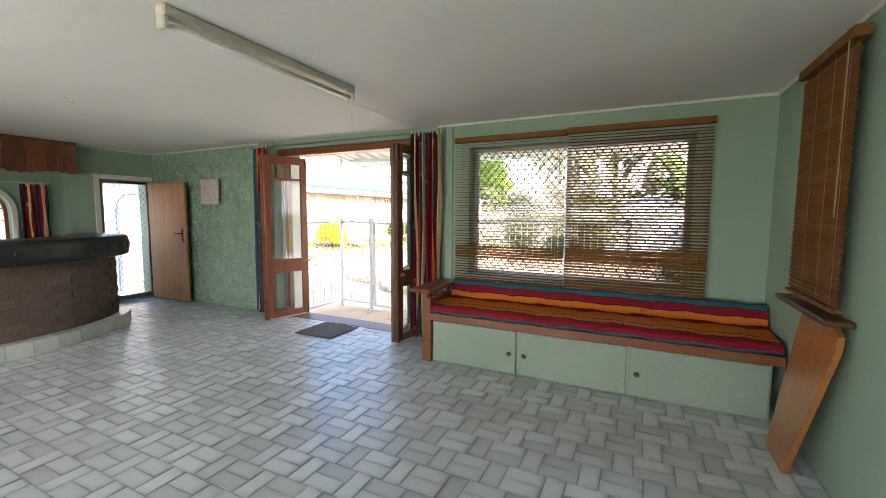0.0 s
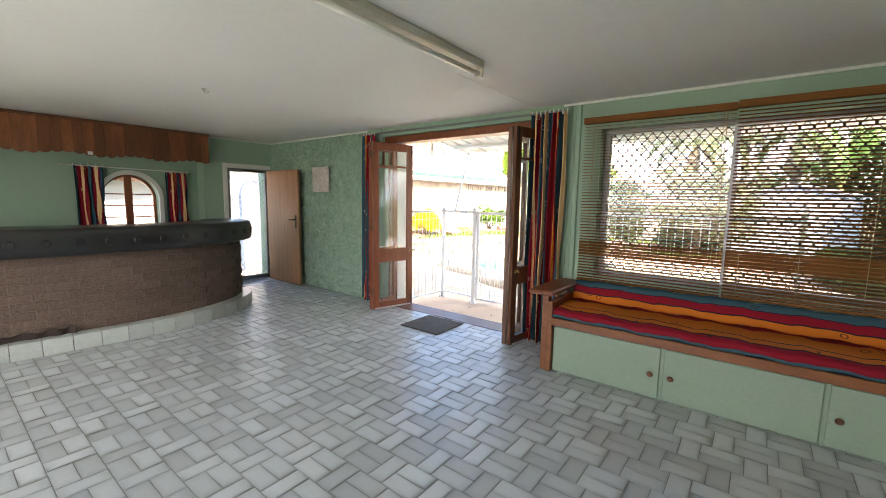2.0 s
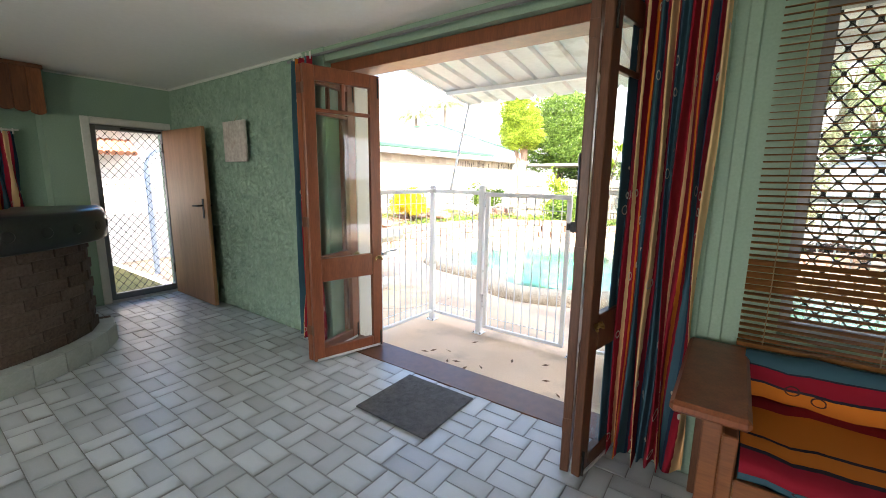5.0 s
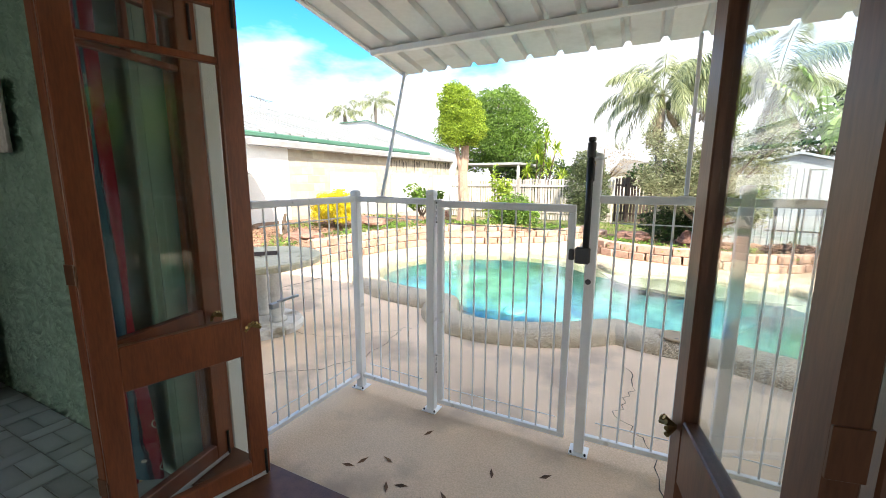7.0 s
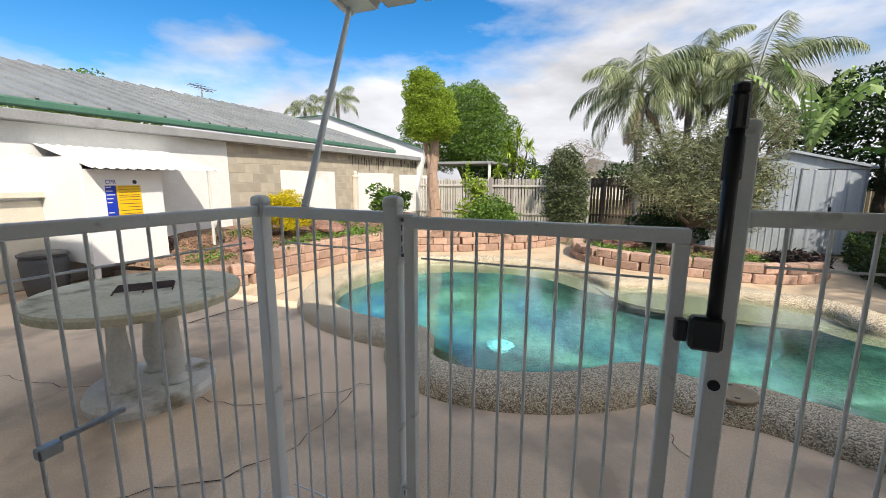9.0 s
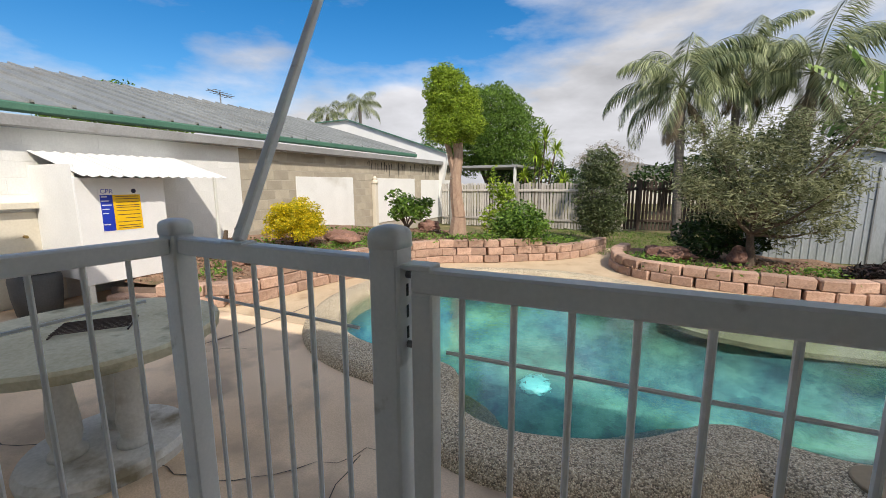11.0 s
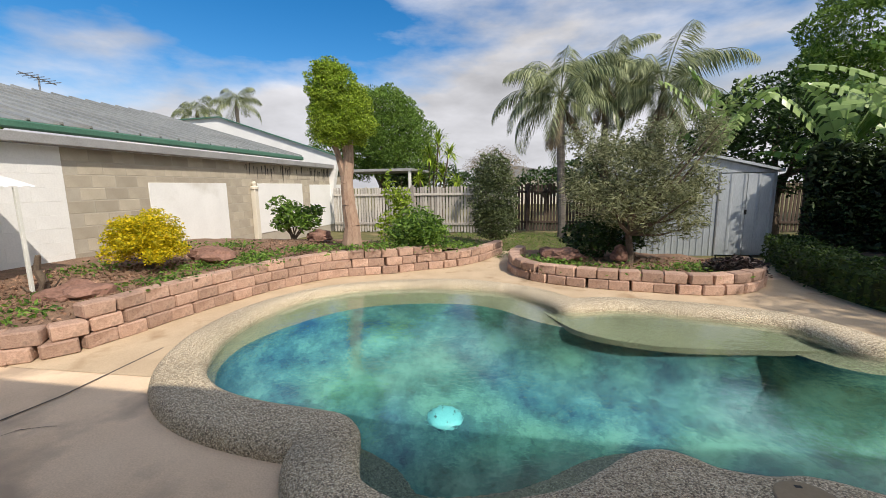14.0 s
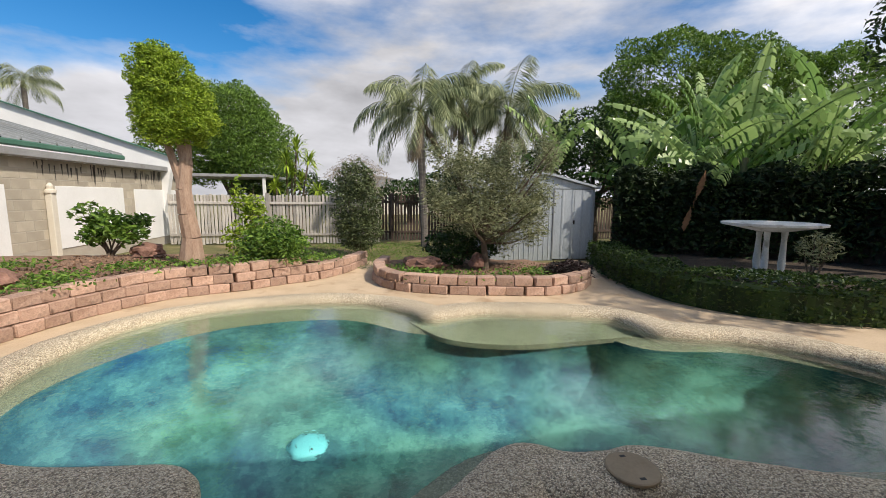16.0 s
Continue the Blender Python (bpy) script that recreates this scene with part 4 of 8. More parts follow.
structure("curtain_rail", Geo().box(-4.86, -2.02, 4.118, 4.132, 2.232, 2.252, 0.004), M["greyalu"], "grey curtain rail under the ceiling", "curtain rail")


def door_leaf(name, a, b, wood, label, knob_end, flip):
    """A glazed leaf standing on the plan line from a to b."""
    a, b = Vector((*a, 0)), Vector((*b, 0))
    w = (b - a).length
    m = Matrix.Translation(a) @ Matrix.Rotation(math.atan2(b.y - a.y, b.x - a.x), 4, "Z")
    e = thing(name, tuple(a), label, "folding door", "folding glazed doors")
    t, z1 = 0.02, 2.10

    def bar(nm, x0, x1, z0, z2, c=0.004, tt=t):
        part(nm, Geo().box(x0, x1, -tt, tt, z0, z2, c, m), wood, e)
    bar("stile", 0, 0.08, 0.012, z1)
    bar("stile", w - 0.08, w, 0.012, z1)
    bar("bottom_rail", 0.08, w - 0.08, 0.012, 0.10, tt=t - 0.001)
    bar("lock_rail", 0.08, w - 0.08, 0.61, 0.78, tt=t - 0.001)
    bar("glazing_bar", 0.08, w - 0.08, 1.80, 1.825, tt=0.014)
    bar("top_rail", 0.08, w - 0.08, 2.005, z1, tt=t - 0.001)
    bar("glazing_bar", w / 2 - 0.013, w / 2 + 0.013, 1.825, 2.005, tt=0.013)
    for x0, x1, z0, z2 in ((0.08, w - 0.08, 0.10, 0.61), (0.08, w - 0.08, 0.78, 1.80), (0.08, w / 2 - 0.013, 1.825, 2.005), (w / 2 + 0.013, w - 0.08, 1.825, 2.005)):
        p = part("pane", Geo().box(x0, x1, -0.002, 0.002, z0, z2, 0, m), M["glass"], e)
        p.visible_shadow = False
    kx = w - 0.04 if knob_end else 0.04
    s = -1 if flip else 1
    kg = Geo()
    for i in range(7):
        an = math.pi * (i / 6) - math.pi / 2
        kg.rod(tuple(m @ Vector((kx, s * 0.02, 0.74))), tuple(m @ Vector((kx + 0.032 * math.sin(an), s * 0.05, 0.74 + 0.03 * math.cos(an) - 0.008))), 0.005, 0.007, 6)
    part("knob", kg, M["brass"], e, "shell-shaped brass knob")
    for z in (0.25, 1.05, 1.95):
        part("hinge", Geo().box((0 if knob_end else w) - 0.003, (0 if knob_end else w) + 0.003, -0.0208, 0.0208, z - 0.035, z + 0.035, 0.001, m), M["darkwood"], e)
    bx = w - 0.02 if knob_end else 0.02
    part("bolt", Geo().rod(tuple(m @ Vector((bx, s * 0.026, 0.02))), tuple(m @ Vector((bx, s * 0.026, 0.14))), 0.006), M["iron"], e)
    part("bolt", Geo().rod(tuple(m @ Vector((bx, s * 0.026, 1.94))), tuple(m @ Vector((bx, s * 0.026, 2.08))), 0.006), M["iron"], e)
    part("weather_strip", Geo().box(0.02, w - 0.02, -t - 0.006 if s < 0 else t, -t if s < 0 else t + 0.006, 0.014, 0.03, 0, m), M["alu"], e)
    return e


door_leaf("folding_door", (-4.306, 3.85), (-4.15, 4.40), M["redwood"], "red timber glazed folding door leaf, folded open", True, True)
door_leaf("folding_door", (-4.44, 4.40), (-4.345, 3.85), M["redwood"], "red timber glazed folding door leaf, folded behind another", False, False)
# same doors, unlit on this side: their shade is put into a darker timber
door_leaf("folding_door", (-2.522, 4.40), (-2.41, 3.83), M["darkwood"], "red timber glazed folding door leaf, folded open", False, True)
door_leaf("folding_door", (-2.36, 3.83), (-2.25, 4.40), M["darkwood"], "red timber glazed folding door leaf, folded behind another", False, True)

# ---- curtains
def curtain(name, p0, p1, z0, z1, folds, depth, label, drop=0.06, cloth=1.9):
    p0, p1 = Vector((*p0, 0)), Vector((*p1, 0))
    w = (p1 - p0).length
    d = (p1 - p0).normalized()
    nrm = Vector((d.y, -d.x, 0))

    def fn(u, v):
        wave = math.sin(u * folds * 2 * math.pi + 1.5 * math.sin(u * 11 + v) + 0.7 * math.sin(v * 4 + u * 9) + 0.5 * math.sin(v * 9 - u * 17)) * depth * (0.55 + 0.45 * (1 - v))
        pinch = 1 + 0.06 * math.sin(v * 9 + u * 20) * (1 - v)
        q = p0 + d * (w * (u * pinch)) + nrm * (wave + 0.25 * depth * math.sin(u * 31 + v * 3))
        return (q.x, q.y, z0 + (z1 - z0) * v + (drop * math.sin(u * folds * 2 * math.pi) * 0.3 if v < 0.02 else 0))
    e = thing(name, (*p0.xy, z0), label, "curtain")
    g = Geo()
    g.sheet(folds * 12, 24, fn, lambda u, v: (u * w * cloth, v * (z1 - z0)))
    part("cloth", g, M["curtain"], e, smooth=True)
    for i in range(folds + 1):
        q = p0 + d * (w * i / folds)
        part("hook", Geo().rod((q.x, q.y, z1 - 0.02), (q.x, q.y, z1 + 0.03), 0.006, n=6), M["white_trim"], e)
    return e


curtain("curtain", (-2.32, 4.08), (-1.98, 4.09), 0.04, 2.225, 8, 0.05, "long red, blue and gold striped curtain gathered beside the doors", cloth=3.4)
curtain("curtain", (-4.74, 4.10), (-4.50, 4.07), 0.05, 2.225, 4, 0.045, "long red and blue striped curtain gathered against the wall", cloth=3.2)
curtain("curtain", (BAY_X + 0.09, 1.64), (BAY_X + 0.07, 1.94), 0.86, 1.77, 4, 0.03, "short striped curtain beside the arched window", cloth=2.2)
curtain("curtain", (BAY_X + 0.07, 2.64), (BAY_X + 0.09, 2.92), 0.86, 1.74, 4, 0.03, "short striped curtain beside the arched window", cloth=2.2)
structure("curtain_rail", Geo().rod((BAY_X + 0.08, 1.5, 1.775), (BAY_X + 0.08, 2.96, 1.755), 0.008), M["white_trim"], "thin curtain wire over the arched window", "curtain rail")

# ---- long window with diamond security grille and timber blinds
e = tagged(thing("window_1", (0, 4.33, 0), "sliding window with a white meeting stile behind blinds", "window", "", "structure"))
x0, x1, z0, z1 = WIN
for a, b, c, d, nm in ((x0, x1, z0, z0 + 0.04, "window_sill"), (x0, x1, z1 - 0.04, z1, "window_frame"), (x0, x0 + 0.05, z0 + 0.04, z1 - 0.04, "window_frame"), (x1 - 0.05, x1, z0 + 0.04, z1 - 0.04, "window_frame")):
    part(nm, Geo().box(a, b, 4.31, 4.37, c, d, 0.004), M["greyalu"], e)
part("meeting_stile", Geo().box(-0.735, -0.695, 4.265, 4.297, z0 + 0.04, z1 - 0.04, 0.004), M["alu"], e, "white aluminium meeting stile")
for a, b in ((x0 + 0.05, -0.715), (-0.715, x1 - 0.05)):
    p = part("pane", Geo().box(a, b, 4.325, 4.329, z0 + 0.04, z1 - 0.04), M["glass"], e)
    p.visible_shadow = False


def diamond_grille(name, place, w, h, pitch, wire, label, parent=None, centre=None, tall=1.2):
    """Crossed flat bars with a rivet at each crossing, in a rectangle w by h; place maps (u, v, out) to the world; tall: a diamond's height by its width."""
    h /= tall

    def put(u, v, o):
        return place(u, v * tall, o)
    e = parent or thing(name, centre, label, "security grille", "", "structure")
    bars, rivets = Geo(), Geo()
    n = int((w + h) / pitch) + 1
    for s in (1, -1):
        for i in range(-n, n + 1):
            c = i * pitch
            lo, hi = (max(0.0, c), min(w, c + h)) if s > 0 else (max(0.0, c - h), min(w, c))
            if hi - lo < 0.02:
                continue
            va, vb = ((lo - c, hi - c) if s > 0 else (c - lo, c - hi))
            bars.rod(put(lo, va, 0), put(hi, vb, 0), wire, n=4)
    half = pitch / 2
    for i in range(int(w / half) + 1):
        for j in range(int(h / half) + 1):
            if (i + j) % 2 == 0:
                u, v = i * half, j * half
                r = wire * 2.0
                a = [put(u + du, v + dv, o) for du in (-r, r) for dv in (-r, r) for o in (-r * 0.7, r * 0.7)]
                rivets.add(a, [(0, 1, 3, 2), (4, 6, 7, 5), (0, 4, 5, 1), (2, 3, 7, 6), (0, 2, 6, 4), (1, 5, 7, 3)])
    part("bar_lattice", bars, M["blackmetal"], e)
    part("rivets", rivets, M["blackmetal"], e)
    return e


diamond_grille("security_grille", lambda u, v, o: (x0 + 0.02 + u, 4.405 + o, z0 + 0.02 + v), x1 - x0 - 0.04, z1 - z0 - 0.04, 0.078, 0.0042, "black diamond security grille outside the long window", centre=(x0, 4.40, z0))


def blind(name, put, w, z0, z1, label, tilt, shut, pitch=0.0262):
    """A timber venetian blind; put maps (along, out, up) to the world."""
    e = thing(name, put(0, 0, z0), label, "blind", "timber venetian blinds")

    def bx(a, b, c, d, z0, z1):
        g = Geo()
        vs = [put(x, y, z) for x in (a, b) for y in (c, d) for z in (z0, z1)]
        return g.add(vs, [(0, 1, 3, 2), (4, 6, 7, 5), (0, 4, 5, 1), (2, 3, 7, 6), (0, 2, 6, 4), (1, 5, 7, 3)])
    part("head_rail", bx(0, w, -0.03, 0.03, z1 - 0.05, z1), M["slat"], e)
    part("bottom_rail", bx(0.005, w - 0.005, -0.018, 0.018, z0, z0 + 0.018), M["slat"], e)
    def slat_mesh(ang):
        c, s = math.cos(ang) * 0.0142, math.sin(ang) * 0.0142
        a0 = [put(0.006, -c, -s), put(w - 0.006, -c, -s), put(w - 0.006, c, s), put(0.006, c, s), put(0.006, -c, -s + 0.003), put(w - 0.006, -c, -s + 0.003), put(w - 0.006, c, s + 0.003), put(0.006, c, s + 0.003)]
        g = Geo().add(a0, [(3, 2, 1, 0), (4, 5, 6, 7), (0, 1, 5, 4), (2, 3, 7, 6), (1, 2, 6, 5), (0, 4, 7, 3)])
        return mesh_of("slat", g, M["slat"], BASE[e] - Vector((0, 0, z0)))
    open_me, shut_me = slat_mesh(tilt), slat_mesh(shut)
    z = z0 + 0.035
    while z < z1 - 0.06:
        ob = new("slat", shut_me if 0.93 < z < 1.07 else open_me)
        ob.parent = e
        ob.matrix_local = Matrix.Translation((0, 0, z - z0)) @ Matrix.Rotation(RNG.normal() * 0.0015, 4, "Y")
        z += pitch
    for t in (0.08, 0.38, 0.68, 0.93):
        part("cord", bx(w * t - 0.0018, w * t + 0.0018, -0.016, -0.0145, z0, z1 - 0.05), M["cord"], e)
    part("pull_cord", bx(w * 0.95 - 0.003, w * 0.95 + 0.003, -0.034, -0.029, z0 + 0.45, z1 - 0.05), M["cord"], e)
    return e


blind("blind", lambda a, o, z: (-1.83 + a, 4.135 + o, z), 1.11, 0.70, 2.15, "brown timber venetian blind with open slats and a few shut ones", 0.15, 0.6)
blind("blind", lambda a, o, z: (-0.715 + a, 4.130 + o, z), 1.13, 0.71, 2.16, "brown timber venetian blind with half-closed slats", 0.40, 0.8)
blind("blind", lambda a, o, z: (0.755 - o * -1, 3.43 - a, z), 0.70, 0.93, 2.23, "brown timber venetian blind, closed, on the end wall", -1.15, -1.15)
structure("window_board", Geo().box(0.70, RIGHT_X - 0.003, 2.70, 3.46, 0.872, 0.902, 0.006), M["darkwood"], "dark timber board under the end wall's blind", "sill")

# ---- leaning board
e = thing("table_leaf", (0.7, 3.0, 0.0), "orange varnished timber board leaning against the end wall", "board")
g = Geo()
prof = [(3.24, 0.0), (2.93, 0.0), (2.68, 0.76), (2.69, 0.83), (2.75, 0.862), (3.16, 0.862)]
k = len(prof)
vs = [(0.655 + z * 0.115, y, z) for y, z in prof] + [(0.683 + z * 0.115, y, z) for y, z in prof]
g.add(vs, [tuple(range(k - 1, -1, -1)), tuple(range(k, 2 * k))] + [(i, (i + 1) % k, k + (i + 1) % k, k + i) for i in range(k)])
part("panel", g, M["boardwood"], e)

# ---- storage bench
e = thing("storage_bench", (-0.5, 3.85, 0), "pale green storage bench with timber edge and knobs", "bench")
part("carcass", Geo().box(-1.80, 0.75, 3.585, 4.16, 0.0, 0.425, 0.003), M["green_panel"], e)
part("end_panel", Geo().box(-1.845, -1.803, 3.535, 4.16, 0.0, 0.60, 0.005), M["seatwood"], e)
part("seat_board", Geo().box(-1.803, 0.80, 3.535, 4.16, 0.425, 0.462, 0.006), M["seatwood"], e)
part("edge_strip", Geo().box(-1.803, 0.80, 3.522, 3.536, 0.405, 0.470, 0.004), M["seatwood"], e)
part("armrest", Geo().box(-1.99, -1.78, 3.47, 4.13, 0.655, 0.695, 0.012), M["redwood"], e)
part("arm_post", Geo().box(-1.90, -1.845, 3.55, 3.61, 0.0, 0.655, 0.004), M["seatwood"], e)
part("back_post", Geo().box(-1.93, -1.88, 4.05, 4.11, 0.0, 0.655, 0.004), M["darkwood"], e)
for a, b, kx in ((-1.795, -1.000, -1.055), (-0.975, -0.140, -0.925), (-0.115, 0.735, -0.065)):
    d = part("cupboard_door", Geo().box(a, b, 3.566, 3.584, 0.012, 0.388, 0.004), M["green_panel"], e)
    kb = Geo()
    for r0, y0, r1, y1 in ((0.010, 3.566, 0.010, 3.552), (0.018, 3.552, 0.021, 3.544), (0.021, 3.544, 0.013, 3.534)):
        kb.rod((kx, y0, 0.19), (kx, y1, 0.19), r0, r1, 12)
    part("knob", kb, M["darkwood"], d, "turned timber knob")


def cushion(name, x0, x1, prof, label, vlen, cloth):
    """A long cushion: a rounded cross-section (y, z) swept along x, its cloth striped lengthwise."""
    e = thing(name, ((x0 + x1) / 2, prof[0][0], prof[0][1]), label, "cushion")
    line = spline(prof, True, 4)
    run = [0.0]
    for a, b in zip(line, line[1:]):
        run.append(run[-1] + (b - a).length)
    k, nx = len(line), 40
    g = Geo()

    def fn(u, v):
        i = min(int(v * k), k - 1) if v < 1 else 0
        y, z = line[i % k]
        t = 0.004 * math.sin(u * 40 + v * 9) + 0.003 * math.sin(u * 97)
        return (x0 + (x1 - x0) * u, y + t, z + t)
    g.sheet(nx, k, fn, lambda u, v: (u * (x1 - x0), v * vlen))
    for x in (x0, x1):
        g.add([(x, p[0], p[1]) for p in line], [tuple(range(k))])
    part("cover", g, cloth, e, smooth=True)
    return e


cushion("seat_cushion", -1.795, 0.79, [(3.54, 0.472), (3.53, 0.505), (3.56, 0.538), (3.75, 0.55), (3.95, 0.548), (4.08, 0.53), (4.09, 0.48), (3.95, 0.468), (3.75, 0.466)], "long striped red, gold and blue seat cushion on the bench", 1.25, M["seatcloth"])
cushion("back_cushion", -1.795, 0.80, [(3.985, 0.552), (3.975, 0.60), (4.0, 0.655), (4.02, 0.698), (4.06, 0.712), (4.095, 0.695), (4.09, 0.62), (4.085, 0.555), (4.03, 0.550)], "long striped red and gold back cushion against the wall", 0.62, M["backcloth"])

# ---- lamp, hook, mat, picture
e = thing("fluorescent_lamp", (-2.05, 2.08, CEIL), "cream enamelled fluorescent batten on the ceiling, unlit", "ceiling lamp")
part("batten", Geo().box(-2.085, -2.015, 1.40, 2.74, 2.262, CEIL, 0.008), M["tubebody"], e)
for y in (1.40, 2.715):
    part("lamp_holder", Geo().box(-2.08, -2.02, y, y + 0.025, 2.205, 2.262, 0.006), M["tubebody"], e)
part("tube", Geo().rod((-2.05, 1.425, 2.232), (-2.05, 2.715, 2.232), 0.015, n=12), M["tubeglass"], e, smooth=True)
part("starter", Geo().rod((-2.078, 2.52, 2.262), (-2.078, 2.52, 2.245), 0.009), M["tubeglass"], e)
e = thing("ceiling_hook", (-4.31, 1.97, CEIL), "small pale hook screwed into the ceiling", "hook")
g = Geo()
g.lathe(-4.31, 1.97, [(0.018, CEIL - 0.006), (0.018, CEIL)], 10)
g.pipe([(-4.31, 1.97, CEIL), (-4.31, 1.97, 2.285), (-4.295, 1.985, 2.275), (-4.27, 2.0, 2.285)], [0.006, 0.006, 0.006, 0.004], 6)
part("stem", g, M["tubebody"], e)
g = Geo()
g.box(-3.61, -3.09, 3.625, 4.125, 0.004, 0.016, 0.004)
single("door_mat", g, M["mat"], "small charcoal ribbed door mat on the tiles", "door mat", origin=(-3.35, 3.88, 0.004))
e = thing("picture", (-5.75, WALL_Y - 0.03, 1.68), "small faded unframed landscape picture hung on the wall", "picture")
part("board", Geo().box(-5.945, -5.555, 4.125, 4.145, 1.495, 1.865, 0.004), M["picture"], e)
g = Geo()
g.rod((-5.75, 4.14, 1.865), (-5.74, 4.17, 1.915), 0.002)
part("string", g, M["cord"], e)

# ---- timber door leaf, screen door
e = thing("timber_door", (-7.13, 4.08, 0), "varnished flush timber door standing open", "door")
part("leaf", Geo().box(-7.13, -6.22, 4.045, 4.085, 0.012, 1.84, 0.004), M["doorwood"], e)
g = Geo().box(-6.31, -6.275, 4.038, 4.045, 0.93, 1.13, 0.002)
part("lock_plate", g, M["iron"], e)
g = Geo()
g.rod((-6.29, 4.04, 1.06), (-6.29, 3.985, 1.06), 0.009).rod((-6.29, 3.99, 1.06), (-6.40, 3.985, 1.055), 0.009, 0.006)
g.rod((-6.29, 4.085, 1.06), (-6.29, 4.125, 1.06), 0.009)
part("lever_handle", g, M["iron"], e)
for z in (0.25, 1.6):
    part("hinge", Geo().rod((-7.135, 4.04, z), (-7.135, 4.04, z + 0.1), 0.007), M["iron"], e)

g = Geo()
g.box(LEFT_X - 0.06, LEFT_X + 0.012, SD[0] - 0.07, SD[0], 0, SD[2] + 0.07, 0.006)
g.box(LEFT_X - 0.06, LEFT_X + 0.0122, SD[0], SD[1] + 0.04, SD[2], SD[2] + 0.07, 0.006)
structure("door_frame", g, M["white_trim"], "white painted door frame", "door frame")
structure("door_threshold", Geo().box(LEFT_X - 0.25, LEFT_X + 0.01, SD[0], SD[1], -0.02, 0.02, 0.005), M["alu"], "pale aluminium threshold", "sill")
e = thing("screen_door", (LEFT_X - 0.04, SD[0], 0.02), "grey aluminium security screen door with diamond grille, shut", "screen door")
xs = LEFT_X - 0.045
for a, b, c, d in ((SD[0], SD[0] + 0.05, 0.022, SD[2] - 0.002), (SD[1] - 0.05, SD[1], 0.022, SD[2] - 0.002), (SD[0] + 0.05, SD[1] - 0.05, 0.022, 0.09), (SD[0] + 0.05, SD[1] - 0.05, SD[2] - 0.052, SD[2] - 0.002)):
    part("frame", Geo().box(xs - 0.02, xs + 0.02, a, b, c, d, 0.004), M["greyalu"], e)
diamond_grille("", lambda u, v, o: (xs + o, SD[0] + 0.05 + u, 0.09 + v), SD[1] - SD[0] - 0.1, SD[2] - 0.142, 0.078, 0.0026, "", parent=e)
part("closer", Geo().rod((xs + 0.04, SD[0] + 0.25, SD[2] - 0.03), (xs + 0.045, SD[1] - 0.06, SD[2] - 0.035), 0.011), M["iron"], e)

# ---- arched window of the bay
e = thing("window_2", (BAY_X, AY, A0), "arched timber casement window with a pale rim", "window", "", "structure")
g = Geo()
rim_in = [(AY + (AR) * math.cos(a), AZ + AR * math.sin(a)) for a in np.linspace(0, math.pi, 21)]
rim_out = [(AY + (AR + 0.055) * math.cos(a), AZ + (AR + 0.055) * math.sin(a)) for a in np.linspace(math.pi, 0, 21)]
poly = [(AY + AR, A0)] + rim_in + [(AY - AR, A0), (AY - AR - 0.055, A0)] + rim_out + [(AY + AR + 0.055, A0)]
for i in range(22):
    a, b = poly[i], poly[i + 1]
    c, d = poly[len(poly) - 1 - i], poly[len(poly) - 2 - i]
    g.slab([a, b, d, c], "x", BAY_X - 0.005, BAY_X + 0.03)
part("rim", g, M["white_trim"], e, "pale plaster rim")
xw = BAY_X - 0.12
def in_arch(y, r):
    return AZ + math.sqrt(max(0, r * r - (y - AY) ** 2))
g = Geo().box(xw - 0.02, xw + 0.02, AY - 0.045, AY + 0.045, A0, AZ + AR - 0.01, 0.004)
part("meeting_stile", g, M["redwood"], e)
g = Geo()
ring = [(AY + AR * math.cos(a), AZ + AR * math.sin(a)) for a in np.linspace(0, math.pi, 21)]
rin = [(AY + (AR - 0.035) * math.cos(a), AZ + (AR - 0.035) * math.sin(a)) for a in np.linspace(0, math.pi, 21)]
for i in range(20):
    g.slab([ring[i], ring[i + 1], rin[i + 1], rin[i]], "x", xw - 0.018, xw + 0.018)
g.box(xw - 0.018, xw + 0.018, AY - AR, AY - AR + 0.035, A0, AZ).box(xw - 0.018, xw + 0.018, AY + AR - 0.035, AY + AR, A0, AZ)
part("window_frame", g, M["redwood"], e)
for z in (1.10, 1.26, 1.42):
    r = math.sqrt(max(0.0, AR * AR - max(0, z - AZ) ** 2)) - 0.03
    part("glazing_bar", Geo().box(xw - 0.008, xw + 0.008, AY - r, AY + r, z - 0.008, z + 0.008), M["redwood"], e)
part("window_sill", Geo().box(BAY_X - 0.2, BAY_X + 0.04, AY - AR - 0.03, AY + AR + 0.03, A0 - 0.035, A0 - 0.002, 0.006), M["white_trim"], e)

# ---- valance over the bar
e = thing("valance", (-7.08, 1.6, 1.88), "cedar board valance with a scalloped lower edge over the bar", "valance")
part("cap_board", Geo().box(-7.26, -6.985, -0.9, 3.115, 2.27, 2.305, 0.005), M["darkwood"], e)
part("end_board", Geo().box(-7.25, -7.012, 3.085, 3.105, 1.905, 2.27, 0.004), M["valance"], e)
y = -0.9
while y < 3.09:
    w = 0.098
    drop = 0.018 * math.sin(y * 9.5)
    pts = [(y, 2.27), (y + w, 2.27), (y + w, 1.90 + drop), (y + w * 0.75, 1.885 + drop), (y + w * 0.5, 1.88 + drop), (y + w * 0.25, 1.885 + drop), (y, 1.90 + drop)]
    part("board", Geo().slab(pts, "x", -7.012, -6.993 + 0.003 * math.sin(y * 40)), M["valance"], e)
    y += 0.1
e = thing("wall_label", (-6.985, 1.62, 1.86), "small white plastic tag stuck on the valance", "tag")
part("tag", Geo().box(-6.988, -6.982, 1.72, 1.77, 1.885, 1.925, 0.002), M["signwhite"], e)

